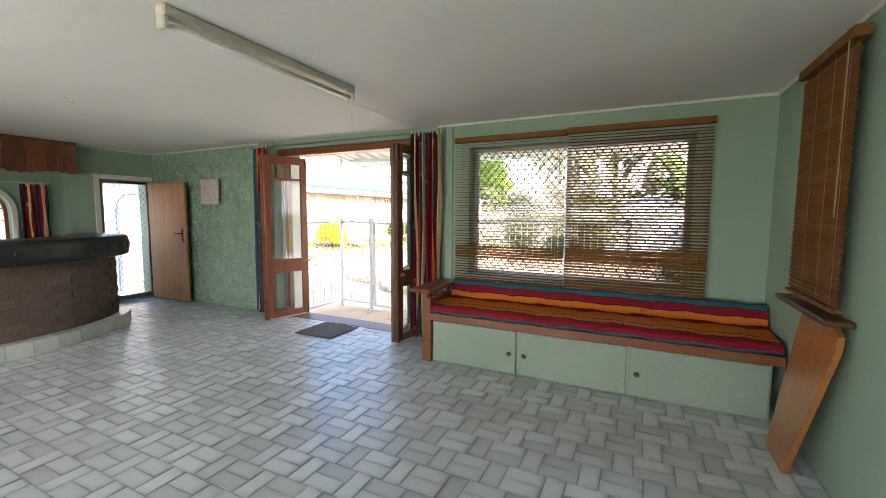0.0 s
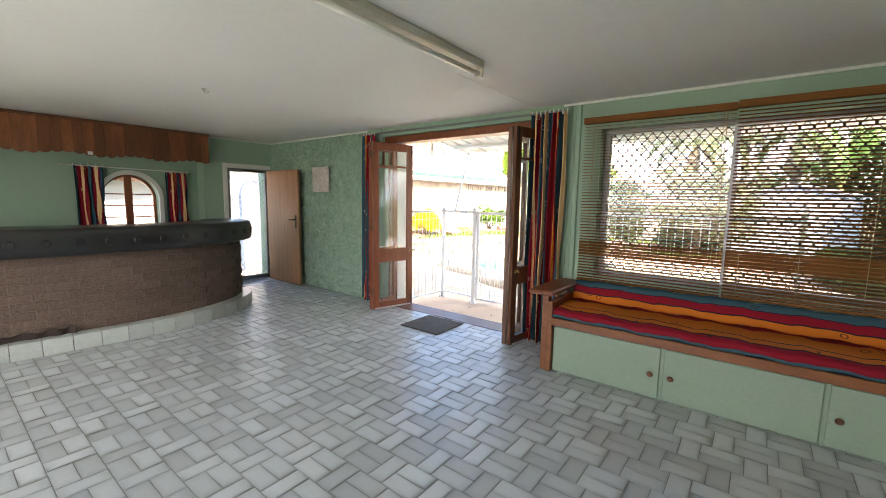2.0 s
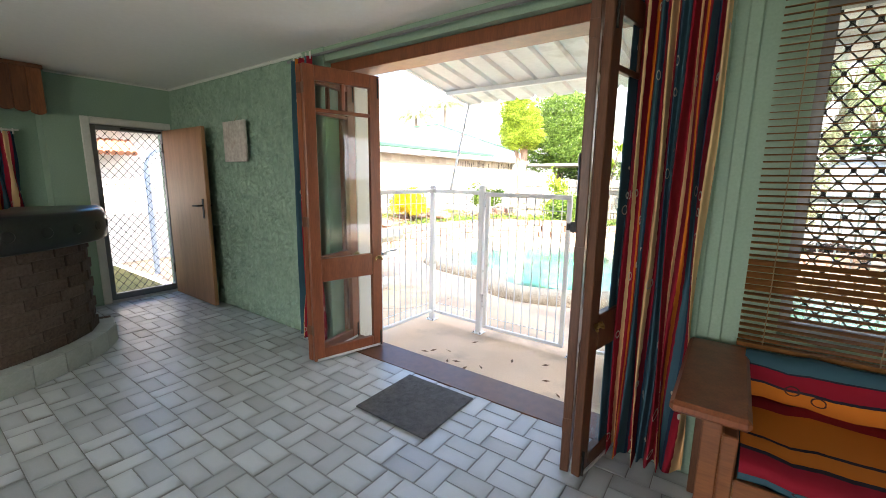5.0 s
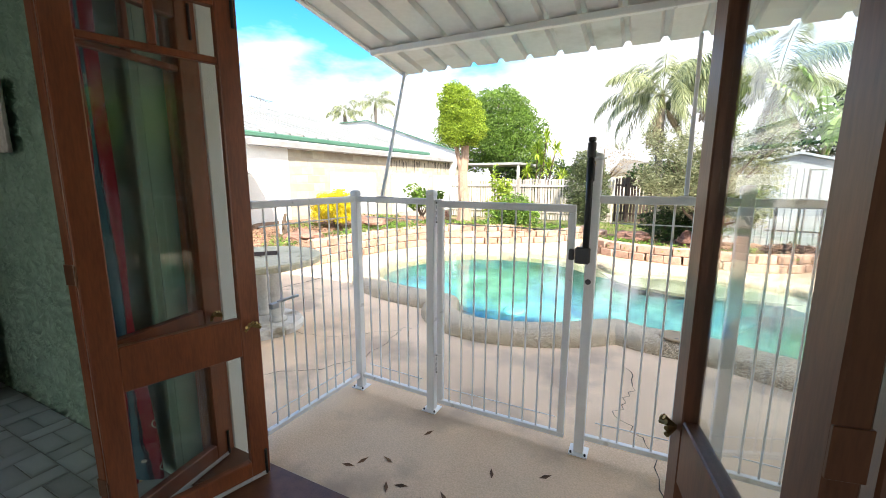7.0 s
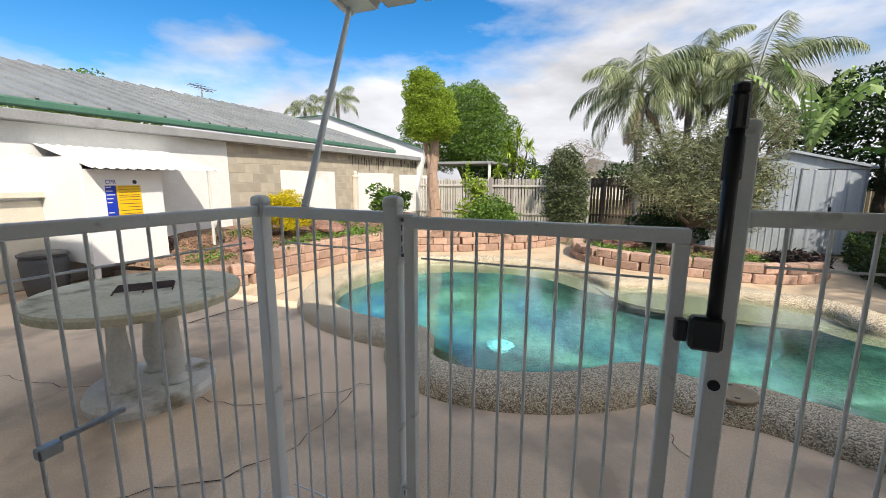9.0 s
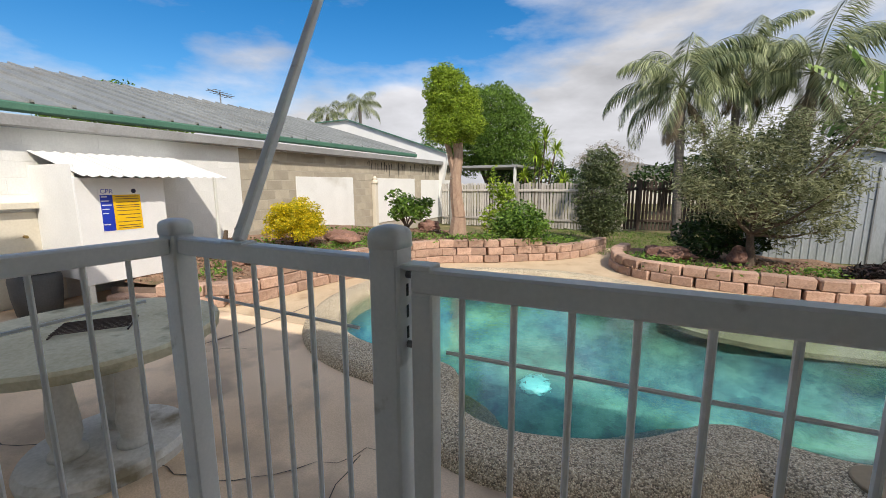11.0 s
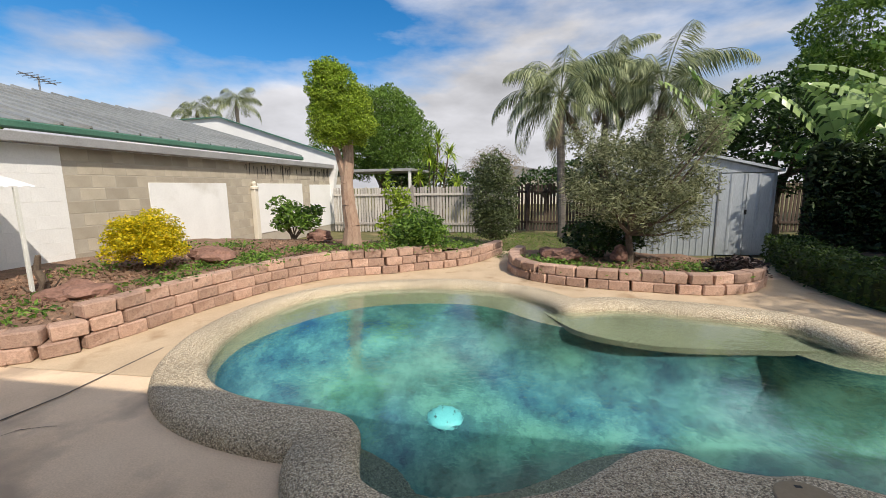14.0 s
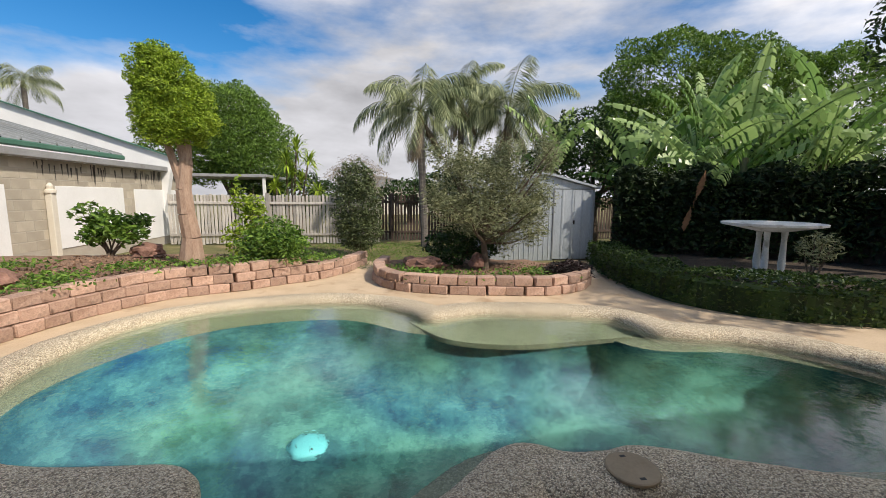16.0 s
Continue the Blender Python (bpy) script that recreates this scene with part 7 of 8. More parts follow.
part("door_bolt", Geo().box(0.915, 0.955, SY0 - 0.03, SY0 - 0.012, 0.75, 0.85), M["iron"], e)
part("side_wall", Geo().box(SX1 - 0.03, SX1, SY0, SY1, G0, SZ), M["shed"], e)
part("side_wall", Geo().box(SX0, SX0 + 0.03, SY0 + 0.02, SY1, G0, SZ), M["shed"], e)
g = Geo()
mx = (SX0 + SX1) / 2
g.slab([(SX0 - 0.08, SZ - 0.02), (mx, 1.93), (SX1 + 0.08, SZ - 0.02), (SX1 + 0.08, SZ + 0.03), (mx, 1.98), (SX0 - 0.08, SZ + 0.03)], "y", SY0 - 0.1, SY1 + 0.1)
part("roof", g, M["shed"], e)
g = Geo()
g.slab([(SX0, SZ - 0.02), (mx, 1.93), (SX1, SZ - 0.02)], "y", SY0 + 0.002, SY0 + 0.02)
part("gable", g, M["shed"], e)

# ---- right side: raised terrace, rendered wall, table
# the terrace lies in shade, carried by its dark mulch colour
structure("terrace", Geo().slab([(2.2, 9.6), (5.0, 9.2), (9.0, 9.0), (9.0, 16.0), (1.7, 16.0), (1.6, 12.2)], "z", G0 - 0.1, 0.16), M["litter_shaded"], "raised mulched terrace behind the hedge", "terrace")
# the wall's shade behind the creepers is painted with a dark colour
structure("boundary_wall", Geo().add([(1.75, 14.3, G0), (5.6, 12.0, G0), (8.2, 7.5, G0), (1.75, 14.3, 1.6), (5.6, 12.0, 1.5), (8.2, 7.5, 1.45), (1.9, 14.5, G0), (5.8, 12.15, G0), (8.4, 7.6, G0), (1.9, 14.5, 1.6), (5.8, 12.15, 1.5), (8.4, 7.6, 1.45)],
          [(0, 1, 4, 3), (1, 2, 5, 4), (6, 9, 10, 7), (7, 10, 11, 8), (3, 4, 10, 9), (4, 5, 11, 10), (0, 3, 9, 6), (2, 8, 11, 5)]), M["picket_shaded"], "dark boundary wall behind creepers", "wall")
BX, BY, BZ = 2.50, 11.0, 0.16
e = thing("garden_table", (BX, BY, BZ), "pale concrete garden table on baluster legs beyond the hedge", "garden table")
part("tabletop", Geo().lathe(BX, BY, [(0.22, 0.90), (0.42, 0.945), (0.62, 0.985), (0.675, 0.998), (0.68, 1.03), (0.66, 1.035), (0.55, 1.0), (0.3, 0.985)], 44), M["tableconc"], e, "pale dished concrete top")
for dx, dy in ((-0.17, -0.1), (0.17, -0.08), (0.0, 0.2)):
    baluster(e, BX + dx, BY + dy, BZ + 0.03, 0.91, M["tableconc"], 0.72)
part("base", Geo().lathe(BX, BY, [(0.45, BZ), (0.46, BZ + 0.05), (0.1, BZ + 0.06)], 30), M["tableconc"], e)

# ---------------------------------------------------------------- plants
tree("clipped_tree", (-6.60, 12.25, 0.36), (0.15, 1.85),
     [(-6.90, 12.25, 3.15, 0.38, 0.4, 0.48), (-6.72, 12.25, 2.85, 0.52, 0.46, 0.52), (-6.50, 12.25, 2.56, 0.46, 0.44, 0.42), (-6.96, 12.25, 2.62, 0.33, 0.36, 0.45), (-6.66, 12.25, 3.2, 0.27, 0.3, 0.3), (-6.38, 12.25, 2.75, 0.25, 0.3, 0.32), (-6.72, 11.95, 2.5, 0.4, 0.2, 0.4)]
     + [(-6.52 - 0.026 * i + (0.46 - 0.023 * i) * math.sin(i * 2.4), 12.2 + (0.4 - 0.02 * i) * math.cos(i * 2.4), 2.3 + 0.09 * i, 0.13, 0.13, 0.13) for i in range(14)],
     60000, 0.047, M["leaf_lime"], M["bark"], "clipped lime-green column tree with a bare pinkish trunk", limbs=5, shell=0.6, gaps=0.45, slim=0.42)
tree("mango_tree", (-10.6, 26.0, G0), (0.3, 2.4),
     [(-10.8, 26, 4.2, 2.4, 2.2, 2.2), (-9.6, 25.6, 3.5, 1.9, 1.8, 1.9), (-12.4, 26, 3.6, 2.0, 1.9, 1.8), (-10.2, 25.5, 5.0, 1.5, 1.5, 1.3), (-9.0, 25.4, 2.6, 1.4, 1.4, 1.4)],
     42000, 0.17, M["leaf_mango"], M["twig"], "big rounded dark green mango tree behind the fence", shell=0.3, gaps=0.12, slim=0.3, droop=0.7)
tree("far_tree", (-37.0, 21.8, G0), (0.4, 4.0), [(-37, 21.8, 5.9, 4.0, 3.0, 2.5), (-34, 22.8, 5.4, 2.5, 2.5, 1.9), (-41, 21.8, 5.7, 3.0, 2.5, 2.2)], 14000, 0.26, M["leaf_mango"], M["twig"], "rounded tree far behind the neighbour's roof", gaps=0.15)
tree("far_tree", (-5.2, 31.0, G0), (0.2, 1.8), [(-5.2, 31, 2.6, 1.5, 1.2, 1.2), (-4.2, 31, 2.3, 1.1, 1.0, 0.9), (-6.2, 31, 2.3, 1.0, 1.0, 0.8)], 6000, 0.16, M["leaf_dry"], M["twig"], "dry brown bushy tree far beyond the fence", slim=0.12, gaps=0.2)
tree("far_tree", (-7.2, 24.0, G0), (0.15, 1.0), [(-7.2, 24, 1.5, 1.3, 1.0, 1.0), (-5.9, 24.5, 1.2, 1.1, 1.0, 0.9), (-8.6, 23.5, 1.4, 1.0, 1.0, 0.9)], 5000, 0.16, M["leaf_dark"], M["twig"], "dark bushes behind the paling fence", gaps=0.2)
tree("far_tree", (-2.2, 27.0, G0), (0.15, 1.2), [(-2.2, 27, 1.6, 1.6, 1.0, 0.7), (-0.6, 27, 1.8, 1.4, 1.0, 0.9), (1.2, 27, 2.2, 1.8, 1.2, 1.3)], 5000, 0.2, M["leaf_dark"], M["twig"], "dark bushes far beyond the fence", gaps=0.2)
# far house past the fence
e = thing("far_house", (-3.3, 38.0, G0), "cream house with a low gable far beyond the fence", "house")
part("wall", Geo().box(-5.2, 1.5, 38.0, 43.0, G0, 1.9), M["cream"], e)
g = Geo().slab([(-5.5, 1.9), (-4.6, 3.0), (1.8, 1.9)], "y", 37.8, 43.2)
part("roof", g, M["fascia"], e)
part("window", Geo().box(-4.4, -3.6, 37.96, 37.99, 0.8, 1.5), M["blackmetal"], e)

def dracaena(base, heights, label):
    e = thing("dracaena", base, label, "dracaena")
    b = Vector(base)
    for i, (dx, dy, h) in enumerate(heights):
        top = b + Vector((dx, dy, h))
        part("stem", Geo().pipe([tuple(b), tuple(b.lerp(top, 0.5) + Vector((dx * 0.2, 0, 0))), tuple(top)], [0.05, 0.04, 0.03], 6), M["twig"], e)
        g = Geo()
        for k in range(64):
            a, el = RNG.uniform(0, 6.28), RNG.uniform(-0.5, 1.4)
            d = Vector((math.cos(a) * math.cos(el), math.sin(a) * math.cos(el), math.sin(el)))
            s = d.cross(Vector((0, 0, 1))).normalized() * 0.035
            p0 = top - Vector((0, 0, RNG.uniform(0, 0.4)))
            p1, p2 = p0 + d * 0.33, p0 + d * 0.6 + Vector((0, 0, -0.14))
            g.add([tuple(p0), tuple(p1 + s), tuple(p2), tuple(p1 - s)], [(0, 1, 2, 3)])
        part("leaf_tuft", g, M["leaf_lime"], e)


dracaena((-7.1, 21.2, G0), [(0.4, 0, 3.35), (0.0, 0.1, 2.8), (0.8, 0.1, 2.9), (-0.4, 0, 1.9), (0.5, 0.2, 2.1), (1.1, 0.1, 1.7), (0.2, 0.1, 2.4)], "spiky many-stemmed dracaena behind the fence")

palm("palm", (-2.35, 17.6, G0), 3.6, 20, 2.3, "feather palm with drooping grey-green fronds", leaflet=0.5, curl=2.2, r=0.11, lean=(-0.15, 0), skirt=7)
palm("palm", (0.25, 18.2, G0), 3.75, 20, 2.5, "tall feather palm with arching fronds", leaflet=0.55, curl=2.0, r=0.12, lean=(0.1, 0), skirt=7)
palm("palm", (-1.1, 18.6, G0), 4.2, 13, 1.9, "slender feather palm between two others", leaflet=0.45, curl=1.9, r=0.1, skirt=5)
palm("palm", (-29.9, 36.0, G0), 7.5, 10, 2.3, "distant feather palm above the roofs", leaflet=0.75, curl=2.0, r=0.14)
palm("palm", (-26.2, 36.0, G0), 8.1, 10, 2.5, "distant feather palm above the roofs", leaflet=0.75, curl=2.0, r=0.14)


def shrub(name, base, specs, count, size, leaf, label, slim=0.45, stems=6, gaps=0.3, shell=0.6, droop=0.1, stem=0.018):
    e = thing(name, base, label, "shrub")
    b = Vector(base)
    g = Geo()
    for i in range(stems):
        s = specs[i % len(specs)]
        tip = Vector(s[:3]) + Vector((RNG.uniform(-0.6, 0.6) * s[3], RNG.uniform(-0.6, 0.6) * s[4], RNG.uniform(0, 0.6) * s[5]))
        g.pipe([tuple(b + Vector((RNG.uniform(-0.04, 0.04), RNG.uniform(-0.04, 0.04), -0.03))), tuple(b.lerp(tip, 0.5)), tuple(tip)], [stem, stem * 0.7, stem * 0.25], 5)
    part("stems", g, M["twig"], e)
    part("foliage", leaves(Geo(), lobes(specs, count, shell, gaps), size, droop, slim), leaf, e)
    return e


shrub("golden_shrub", (-8.66, 10.05, 0.28), [(-8.66, 10.05, 0.74, 0.46, 0.42, 0.30)] + [(-8.66 + 0.42 * math.sin(i * 2.4) * (0.55 + 0.03 * i), 10.02 + 0.36 * math.cos(i * 2.4) * (0.55 + 0.03 * i), 1.04 - 0.036 * i + 0.04 * math.sin(i * 5), 0.2, 0.2, 0.13) for i in range(15)], 17000, 0.04, M["leaf_yellow"], "bright golden duranta shrub on the bed", gaps=0.3)
shrub("leafy_shrub", (-8.15, 12.9, 0.36), [(-8.4, 12.9, 1.05, 0.26, 0.26, 0.2), (-8.1, 12.9, 0.88, 0.34, 0.3, 0.25), (-7.8, 12.85, 0.78, 0.28, 0.28, 0.24), (-8.35, 12.85, 0.7, 0.22, 0.22, 0.16), (-7.6, 12.9, 0.95, 0.14, 0.14, 0.12)], 1500, 0.105, M["leaf_shrub"], "open leafy green shrub before the boarded wall", gaps=0.45, stems=11)
shrub("round_shrub", (-5.5, 12.85, 0.2), [(-5.5, 12.85, 0.62, 0.5, 0.45, 0.42), (-5.3, 12.8, 0.5, 0.42, 0.4, 0.32), (-5.75, 12.9, 0.5, 0.4, 0.4, 0.3)], 5200, 0.075, M["leaf_shrub"], "rounded mid-green shrub at the bed's end", gaps=0.2)
shrub("column_shrub", (-4.22, 15.6, G0), [(-4.22, 15.6, 1.1, 0.62, 0.55, 0.85), (-4.25, 15.6, 1.75, 0.45, 0.42, 0.5), (-4.2, 15.6, 0.55, 0.6, 0.55, 0.5)], 15000, 0.066, M["leaf_olive"], "dense olive green upright shrub on the lawn", gaps=0.12, shell=0.5)
shrub("creeper", (-6.1, 13.6, 0.2), [(-6.15, 13.6, 1.35, 0.3, 0.2, 0.45), (-6.0, 13.6, 0.9, 0.22, 0.2, 0.5), (-6.3, 13.55, 0.6, 0.3, 0.2, 0.35)], 1600, 0.09, M["leaf_lime"], "thin flowering creeper beside the trunk", gaps=0.75)
tree("bottlebrush_bush", (-1.75, 12.65, 0.03), (0.07, 0.9),
     [(-1.75, 12.65, 1.35, 0.95, 0.75, 0.72), (-1.3, 12.6, 1.2, 0.75, 0.6, 0.75), (-2.25, 12.6, 1.35, 0.62, 0.6, 0.62), (-1.65, 12.6, 1.95, 0.6, 0.55, 0.4), (-0.95, 12.65, 1.05, 0.5, 0.5, 0.55), (-1.2, 12.5, 1.65, 0.5, 0.45, 0.4), (-1.45, 12.6, 2.2, 0.4, 0.4, 0.28), (-2.3, 12.6, 1.95, 0.4, 0.4, 0.32), (-0.75, 12.6, 1.45, 0.35, 0.4, 0.35)] + [(-1.6 + 1.1 * math.sin(i * 2.4), 12.6 + 0.6 * math.cos(i * 2.4), 1.45 + 0.85 * math.sin(i * 1.3 + 0.6), 0.26, 0.26, 0.2 + 0.1 * (i % 3)) for i in range(14)],
     21000, 0.09, M["leaf_grey"], M["twig"], "wide grey-green fine-leaved bush in the round bed", "bush", limbs=22, slim=0.2, shell=0.85, gaps=0.6, droop=0.2)
shrub("dark_shrub", (-2.2, 13.2, 0.05), [(-2.3, 13.2, 0.45, 0.5, 0.4, 0.4), (-1.7, 13.4, 0.5, 0.5, 0.4, 0.4)], 2600, 0.09, M["leaf_dark"], "low dark shrub under the grey bush", gaps=0.2)
shrub("purple_groundcover", (-0.45, 12.0, 0.05), [(-0.45, 12.0, 0.14, 0.38, 0.28, 0.16), (-0.15, 12.15, 0.12, 0.25, 0.25, 0.14)], 1500, 0.12, M["leaf_red"], "low dark purple leafy plant at the bed's edge", slim=0.25, gaps=0.1)
# weeds on the beds
for cx, cy, cz, n in ((-8.0, 9.6, 0.26, 260), (-7.9, 11.2, 0.28, 420), (-7.3, 11.9, 0.3, 300), (-6.1, 12.35, 0.3, 320), (-8.9, 8.9, 0.2, 200), (-8.5, 8.5, 0.16, 180), (-2.9, 12.2, 0.06, 320), (-0.9, 12.1, 0.06, 300), (-1.6, 11.9, 0.06, 120), (-4.8, 13.3, 0.2, 260), (-9.2, 9.6, 0.34, 160), (-8.1, 10.3, 0.27, 260), (-7.6, 10.8, 0.27, 240), (-6.6, 12.1, 0.32, 220), (-8.6, 11.6, 0.38, 260), (-9.3, 11.2, 0.42, 220), (-2.3, 11.95, 0.06, 160), (-3.2, 12.6, 0.06, 240), (-5.2, 12.75, 0.24, 240)):
    pts = np.c_[RNG.normal(cx, 0.22, n), RNG.normal(cy, 0.25, n), cz + 0.02 + 0.07 * RNG.random(n)]
    single("weeds", leaves(Geo(), pts, 0.062, -0.2, 0.45), M["leaf_shrub"], "low green weeds on the mulch", "weeds", "bed weeds", "stuff")
# bark chips strewn over the beds
pts = []
for _ in range(5200):
    i = RNG.integers(2, len(line1) - 12)
    q = line1[i] + Vector((-RNG.random() ** 0.8 * min(1.9, 0.4 + 0.2 * i), RNG.random() * 0.9 + 0.1))
    if q.x > NX + 0.1 and q.y < 14.2:
        pts.append((q.x, q.y, bed_z(q.x, q.y) + 0.04 * noise.noise(Vector((q.x * 2.3, q.y * 2.3, 0))) + 0.008))
for _ in range(1500):
    q = (RNG.uniform(-3.5, 0.0), RNG.uniform(11.7, 13.3))
    pts.append((*q, 0.058 + 0.04 * noise.noise(Vector((q[0] * 2.3, q[1] * 2.3, 0)))))
single("bark_chips", leaves(Geo(), np.array(pts), 0.05, 0.0, 0.5), M["chip"], "reddish bark chips strewn over the garden beds", "mulch", "", "stuff")
# grass tufts on the lawn
n = 6000
pts = np.c_[RNG.uniform(-5.6, -2.4, n), RNG.uniform(13.8, 18.3, n), G0 + 0.02 + 0.03 * RNG.random(n)]
single("grass", leaves(Geo(), pts, 0.07, -0.9, 0.12), M["leaf_shrub"], "thin dry grass of the lawn", "grass", "", "stuff")

# hedge
hedge = spline([(1.35, 14.0), (0.92, 12.6), (0.78, 11.5), (0.88, 10.65), (1.35, 10.0), (2.1, 9.6), (3.2, 9.2), (4.6, 8.8)], False, 10)
e = thing("hedge", (1.0, 11.0, G0), "low clipped dark green hedge along the path", "hedge")
cen, hw = [], 0.33
for p, a in along(hedge, 0.02):
    for _ in range(34):
        side, up = RNG.uniform(-1, 1), RNG.uniform(0, 1)
        if RNG.random() < 0.72:
            if RNG.random() < 0.45:
                up = 1 - 0.12 * RNG.random()
            else:
                side = math.copysign(1 - 0.18 * RNG.random(), side)
        h = 0.50 + 0.04 * math.sin(p.x * 5 + p.y * 7)
        cen.append((p.x + side * hw * math.sin(a) * (1 + 0.1 * math.sin(p.y * 9 + up * 6)), p.y - side * hw * math.cos(a), G0 + 0.03 + up * h))
part("foliage", leaves(Geo(), np.array(cen), 0.062, 0.1, 0.5), M["leaf_hedge_shaded"], e)
part("stems", Geo().pipe([(p.x, p.y, G0 + 0.2) for p in hedge[::4]], [0.03] * len(hedge[::4]), 5), M["twig"], e)
# dark block inside the leaves, standing in for the shade within the hedge
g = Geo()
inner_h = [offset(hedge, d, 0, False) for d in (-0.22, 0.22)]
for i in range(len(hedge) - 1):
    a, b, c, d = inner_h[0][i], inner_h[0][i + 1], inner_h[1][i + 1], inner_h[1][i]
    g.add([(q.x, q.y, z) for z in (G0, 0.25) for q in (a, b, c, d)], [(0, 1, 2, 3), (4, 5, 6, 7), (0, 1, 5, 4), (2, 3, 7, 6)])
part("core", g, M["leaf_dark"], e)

# creepers on the boundary wall, their shade painted as near-black leaves
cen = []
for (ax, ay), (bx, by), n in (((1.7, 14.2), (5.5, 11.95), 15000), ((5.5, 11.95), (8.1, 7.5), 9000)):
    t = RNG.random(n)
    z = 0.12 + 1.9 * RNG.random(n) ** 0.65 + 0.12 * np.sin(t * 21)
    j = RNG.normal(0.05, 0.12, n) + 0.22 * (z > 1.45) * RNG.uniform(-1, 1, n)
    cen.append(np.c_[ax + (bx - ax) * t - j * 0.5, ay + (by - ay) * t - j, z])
single("wall_creeper", leaves(Geo(), np.vstack(cen), 0.12, 0.3, 0.5), M["leaf_creeper_shaded"], "dark creeper hanging over the boundary wall", "creeper", "", "stuff")
shrub("terrace_shrub", (2.35, 10.2, 0.16), [(2.35, 10.2, 0.72, 0.22, 0.2, 0.24), (2.6, 10.2, 0.75, 0.15, 0.15, 0.2)], 420, 0.09, M["leaf_grey"], "sparse shrub before the pale table", slim=0.25, gaps=0.4)


def banana(base, height, count, spread, label, seed):
    e = thing("banana_plant", base, label, "banana plant")
    rr = random.Random(seed)
    b = Vector(base)
    part("stem", Geo().pipe([tuple(b), tuple(b + Vector((0.05, 0, height * 0.2))), tuple(b + Vector((0.06, 0.02, height * 0.44)))], [0.13, 0.11, 0.07], 10), M["stem_green"], e)
    crown = b + Vector((0.06, 0.02, height * 0.44))
    for i in range(count + 3):
        a = i * 2.4 + rr.uniform(-0.3, 0.3)
        lift = 1.55 - 1.15 * rr.random() ** 1.2
        L = spread * rr.uniform(0.5, 1.05)
        g = Geo()
        pts, p, pitch = [], crown + Vector((0, 0, -rr.uniform(0, 0.25) * height * 0.44)), lift
        roll = rr.uniform(-0.9, 0.9)
        for k in range(17):
            pts.append(p.copy())
            p = p + Vector((math.cos(a) * math.cos(pitch), math.sin(a) * math.cos(pitch), math.sin(pitch))) * (L / 16)
            pitch -= (0.025 if k < 9 else 0.085) * rr.uniform(0.7, 1.3)
        g.pipe([tuple(q) for q in pts[::2]], [0.028 * (1 - 0.1 * k) for k in range(len(pts[::2]))], 5)
        for s in (-1, 1):
            k = 4
            while k < 16:
                run = rr.choice((1, 1, 1, 2, 2))
                e1 = min(16, k + run)
                sag = rr.uniform(0.1, 0.55)
                row = []
                for q in range(k, e1 + 1):
                    t = (q - 4) / 12
                    d = (pts[min(q + 1, 16)] - pts[max(q - 1, 0)]).normalized()
                    side = Matrix.Rotation(roll, 3, d) @ d.cross(Vector((0, 0, 1))).normalized() * s
                    w = 0.215 * math.sin(math.pi * min(0.97, 0.1 + 0.87 * t)) ** 0.5
                    shift = d * (0.035 * (q == k) - 0.035 * (q == e1))
                    row.append((pts[q], pts[q] + side * w * 0.55 + Vector((0, 0, 0.05 - sag * w * 0.3)) + shift, pts[q] + side * w + Vector((0, 0, -sag * w)) + shift))
                for u in range(len(row) - 1):
                    for c in range(2):
                        g.add([tuple(row[u][c]), tuple(row[u + 1][c]), tuple(row[u + 1][c + 1]), tuple(row[u][c + 1])], [(0, 1, 2, 3)])
                k = e1
        part("leaf", g, M["leaf_banana"], e)
    return e


banana((2.9, 15.3, 0.1), 4.6, 8, 2.2, "tall banana plant with torn broad leaves", 1)
banana((3.8, 14.3, 0.1), 5.6, 9, 2.9, "tall banana plant with upright torn leaves", 2)
banana((4.3, 13.5, 0.1), 5.0, 9, 2.7, "banana plant with wide arching torn leaves", 3)
banana((1.2, 16.9, 0.1), 5.2, 8, 2.5, "banana plant behind the shed", 4)
banana((5.6, 12.9, 0.1), 4.6, 9, 2.6, "banana plant over the creeper wall", 5)
banana((3.5, 13.7, 0.1), 3.4, 7, 2.0, "young banana plant among taller ones", 6)
banana((4.5, 15.0, 0.1), 6.6, 8, 2.7, "tallest banana plant with upright leaves", 7)
banana((6.9, 11.6, 0.1), 4.6, 8, 2.5, "banana plant at the end of the creeper wall", 8)
banana((4.6, 14.0, 0.1), 4.2, 8, 2.1, "banana plant with crowded torn leaves", 9)
banana((5.4, 14.2, 0.1), 6.0, 9, 2.4, "tall banana plant with crowded leaves", 10)
banana((6.3, 13.3, 0.1), 5.4, 9, 2.3, "banana plant with leaves lit by the sun", 11)
banana((5.0, 12.9, 0.1), 3.6, 7, 1.9, "short banana plant over the creeper", 12)
tree("mango_tree", (9.5, 22.0, G0), (0.35, 3.0),
     [(9.0, 22, 5.8, 3.2, 2.5, 2.6), (12.5, 22, 5.4, 3.0, 2.5, 2.8), (15.5, 21, 4.8, 3.0, 2.5, 3.0), (7.2, 21.5, 3.6, 2.2, 2.0, 2.2)],
     56000, 0.22, M["leaf_mango"], M["twig"], "big mango tree beyond the banana plants", shell=0.2, gaps=0.06, slim=0.3, droop=0.7)
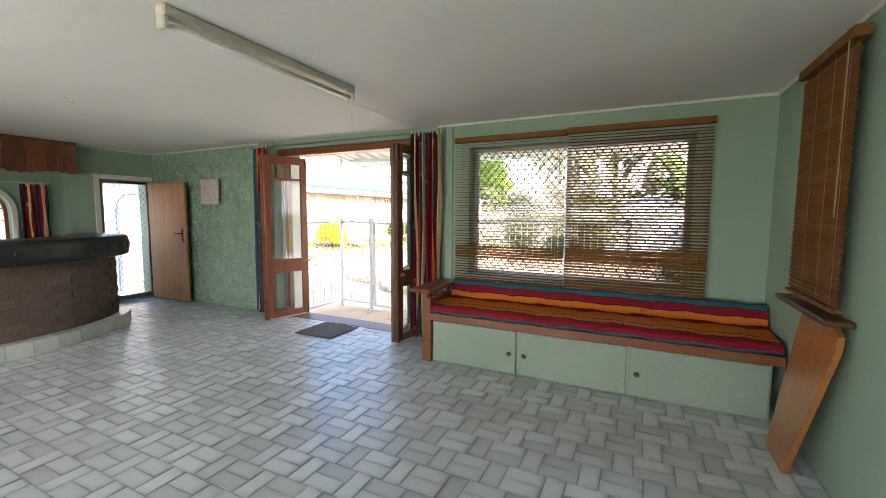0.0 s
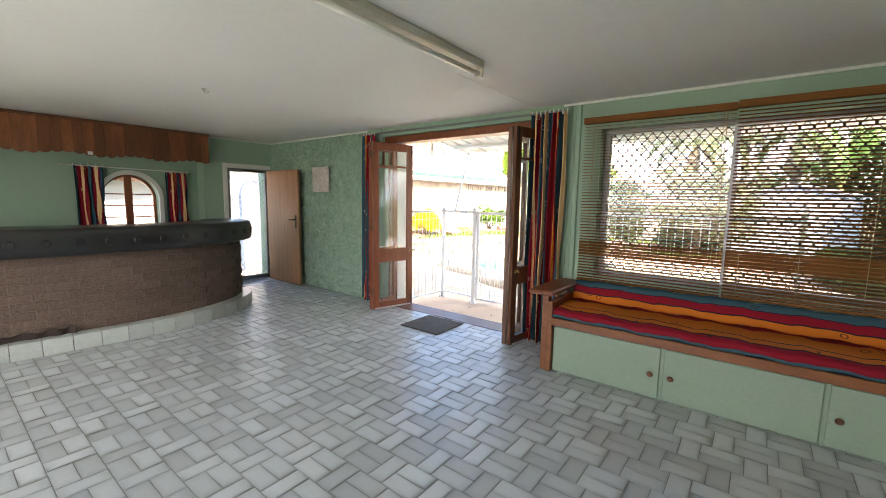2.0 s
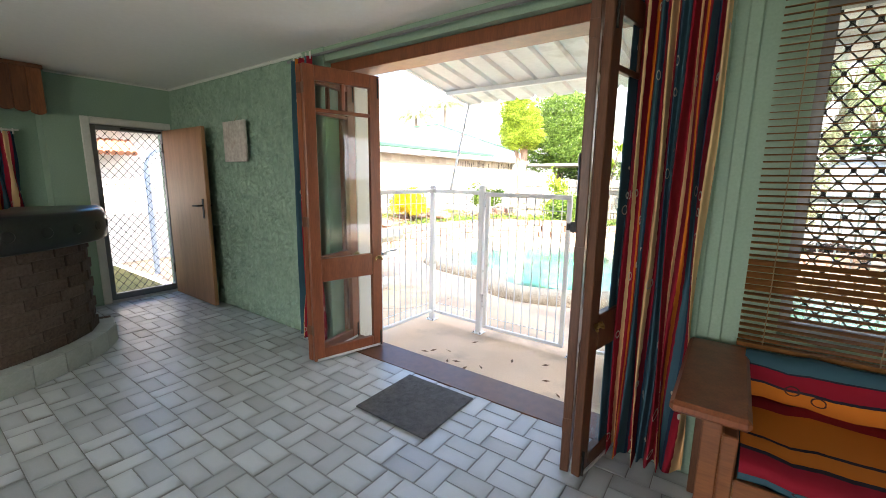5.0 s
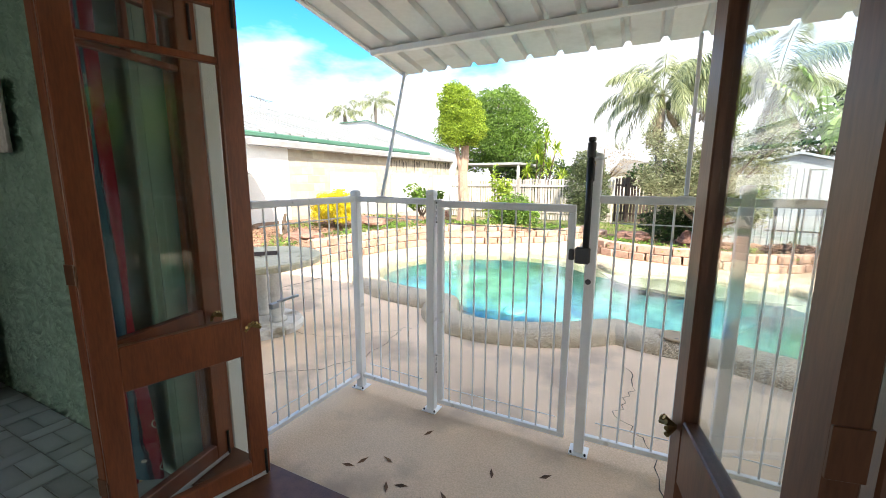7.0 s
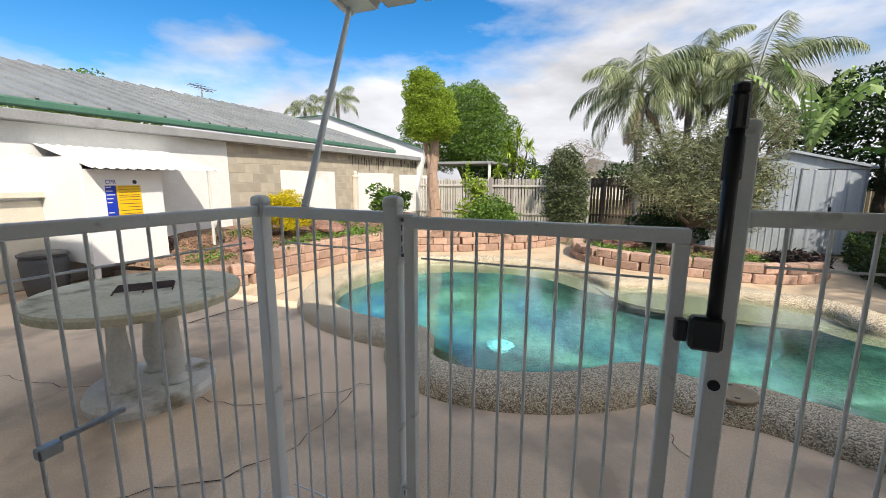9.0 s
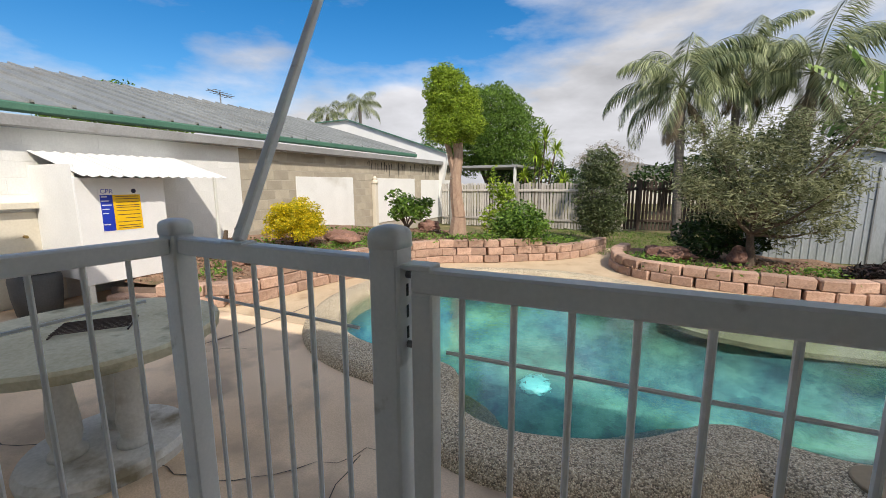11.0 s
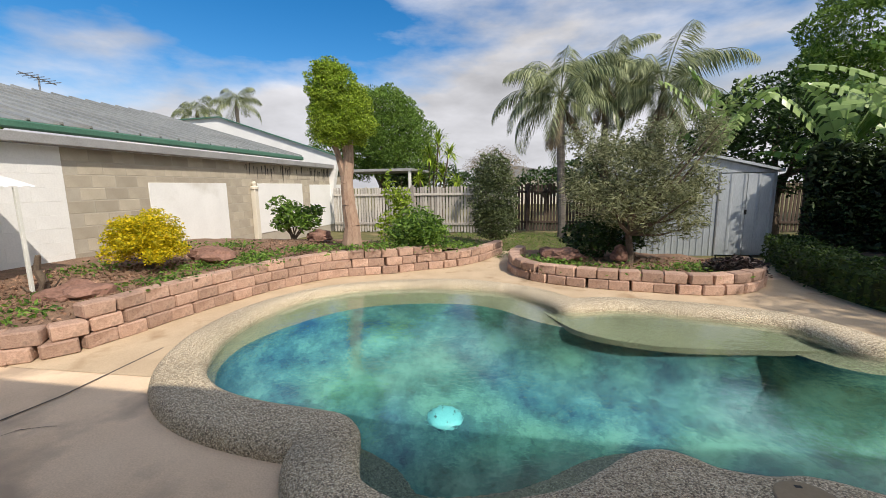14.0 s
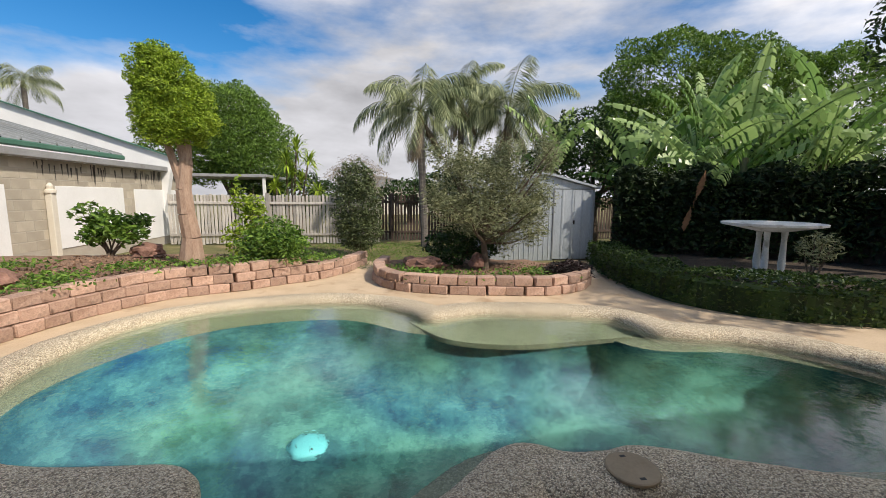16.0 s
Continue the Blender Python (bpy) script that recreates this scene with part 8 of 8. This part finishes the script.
# the two lobes above 6 m are unseen, added to shade the hedge
tree("shade_tree", (5.6, 10.2, G0), (0.14, 2.6), [(4.1, 10.3, 3.9, 0.75, 0.8, 0.75), (4.9, 10.2, 4.5, 1.1, 1.0, 0.8), (5.7, 9.4, 4.9, 1.2, 1.1, 0.8), (5.3, 6.3, 6.1, 1.6, 1.5, 1.0), (6.3, 7.2, 6.9, 1.7, 1.5, 1.0), (4.4, 9.6, 4.7, 0.8, 0.8, 0.6)], 16000, 0.11, M["leaf_dark"], M["twig"], "dark overhanging tree beside the terrace", limbs=12, gaps=0.2)
tree("back_tree", (3.0, 17.5, G0), (0.16, 1.6), [(3.0, 17.5, 2.4, 1.5, 1.2, 1.3), (1.7, 17.8, 2.0, 1.1, 1.0, 1.0), (4.6, 16.6, 2.3, 1.5, 1.2, 1.3), (2.3, 17.0, 3.2, 1.0, 1.0, 0.8)], 9000, 0.15, M["leaf_dark"], M["twig"], "dark trees behind the shed", gaps=0.2)
tree("back_tree", (7.0, 14.6, G0), (0.16, 1.6), [(7.0, 14.6, 2.2, 1.8, 1.2, 1.3), (9.0, 12.6, 2.0, 1.4, 1.6, 1.2)], 7000, 0.16, M["leaf_dark"], M["twig"], "dark trees behind the creeper wall", gaps=0.2)
# hanging dead banana leaf
e = thing("dead_leaf", (2.5, 12.9, 1.3), "hanging dry brown banana leaf", "dead leaf")
g = Geo()
for i in range(14):
    t = i / 13
    c = Vector((2.62 - 0.36 * t, 12.6, 1.95 - 1.0 * t))
    w = 0.05 + 0.05 * math.sin(t * 9)
    g.add([tuple(c), tuple(c + Vector((w, 0.02, -0.12))), tuple(c + Vector((0.0, 0, -0.2))), tuple(c + Vector((-w, -0.02, -0.1)))], [(0, 1, 2, 3)])
part("blade", g, M["rubber"], e)
# dry leaves blown on the patio
me = mesh_of("fallen_leaf", Geo().add([(-0.035, 0, 0.002), (0, 0.010, 0.006), (0.04, 0.002, 0.003), (0, -0.011, 0.001)], [(0, 1, 2, 3)]), M["rubber"])
for x, y, a in ((-3.62, 4.72, 0.3), (-3.5, 4.66, 1.4), (-3.4, 4.75, 2.4), (-3.1, 4.60, 0.9), (-3.78, 4.85, 2.8), (-2.9, 4.85, 0.5), (-3.25, 5.0, 1.9), (-3.68, 4.68, 2.1), (-3.95, 4.72, 0.2), (-3.9, 4.78, 1.2), (-3.3, 4.62, 2.9), (-3.0, 5.1, 0.7), (-3.7, 5.15, 1.1), (-2.75, 4.7, 2.3)):
    ob = tagged(new("fallen_leaf", me), "dry brown leaf lying on the concrete", "leaf", "fallen leaves")
    ob.matrix_world = pose(x, y, G0 + 0.001, 0, 0, math.degrees(a))

# ---------------------------------------------------------------- pieces: blocks of the bare wall, floor tiles
blk = mesh_of("wall_block", Geo().box(-0.012, 0.0, -0.193, 0.193, 0.004, 0.187, 0.004), M["cblock"])
for row in range(11):
    y = 10.31 + (0.2 if row % 2 else 0.0)
    while y < 20.0:
        z = G0 + row * 0.198
        if not any(a - 0.05 < y and y + 0.39 < b + 0.05 and c < z and z + 0.19 < d + 0.02 for a, b, c, d in ((11.70, 13.72, 0.12, 1.545), (14.87, 17.08, 0.24, 1.54), (17.55, 20.0, 0.1, 1.51))) and z > 0.1:
            piece("wall_block", blk, bare, Matrix.Translation((NX, y + 0.195, z)))
        y += 0.396

white_blk = mesh_of("wall_block", Geo().box(0.0, 0.0025, -0.196, 0.196, 0.002, 0.196, 0.002), M["white_wall"])
for row in range(11):
    y = 4.6 + (0.2 if row % 2 else 0.0)
    while y < 10.0:
        z = G0 + row * 0.198
        if not (6.2 < y < 7.6 and z < 1.2):
            piece("wall_block", white_blk, painted, Matrix.Translation((NX, y + 0.1, z)))
        y += 0.396

TL, TW, J = 0.205, 0.1025, 0.004
def tile_geo(lx, ly, x=0.0, y=0.0):
    g = Geo().box(x + J / 2, x + lx - J / 2, y + J / 2, y + ly - J / 2, -0.006, 0.0, 0.0022)
    g.uv = {i: ((v[0] - x) / lx, (v[1] - y) / ly) for i, v in enumerate(g.v)}
    return g


def lay(total, g, verts):
    k = len(total.v)
    total.add(verts, g.f)
    total.uv.update({k + i: q for i, q in g.uv.items()})


flat_me, up_me = mesh_of("floor_tile", tile_geo(TL, TW), M["tile"]), mesh_of("floor_tile", tile_geo(TW, TL), M["tile"])
rest = Geo()
rest.uv = {}
flat_g, up_g = tile_geo(TL, TW), tile_geo(TW, TL)
col, y = 0, 2.335 - TL * 26
near = 0
while y < WALL_Y - 0.05:
    x = -7.6 + (0.155 if col % 2 else 0.0) - 0.31
    while x < RIGHT_X + 0.1:
        for dx, dy, me, gg, lx, ly in ((0, 0, flat_me, flat_g, TL, TW), (0, TW, flat_me, flat_g, TL, TW), (TL, 0, up_me, up_g, TW, TL)):
            px, py = x + dx, y + dy
            ex, ey = min(px + lx, RIGHT_X - 0.001), min(py + ly, WALL_Y - 0.006)
            if ex - px < 0.015 or ey - py < 0.015 or px < -7.5 or py < BACK_Y:
                continue
            if ex < px + lx - 1e-6 or ey < py + ly - 1e-6:
                cut = tile_geo(ex - px, ey - py, px, py)
                lay(rest, cut, cut.v)
                continue
            if -3.45 < px < -1.1 and 1.55 < py < 4.1 and near < 298:
                near += 1
                piece("floor_tile", me, floor, Matrix.Translation((px, py, 0.0)) @ Matrix.Rotation(0.012 * math.sin(px * 91 + py * 57), 4, "X") @ Matrix.Rotation(0.012 * math.sin(px * 47 + py * 83), 4, "Y"))
            else:
                ha, hb = 0.012 * math.sin(px * 91 + py * 57), -0.012 * math.sin(px * 47 + py * 83)
                lay(rest, gg, [(vx + px, vy + py, vz + ha * vy + hb * vx) for vx, vy, vz in gg.v])
        x += TL + TW
    y += TL
    col += 1
ob = new("floor_tiles", mesh_of("floor_tiles", rest, M["tile_far"]))
ob.parent = floor
tagged(ob, kind="stuff")
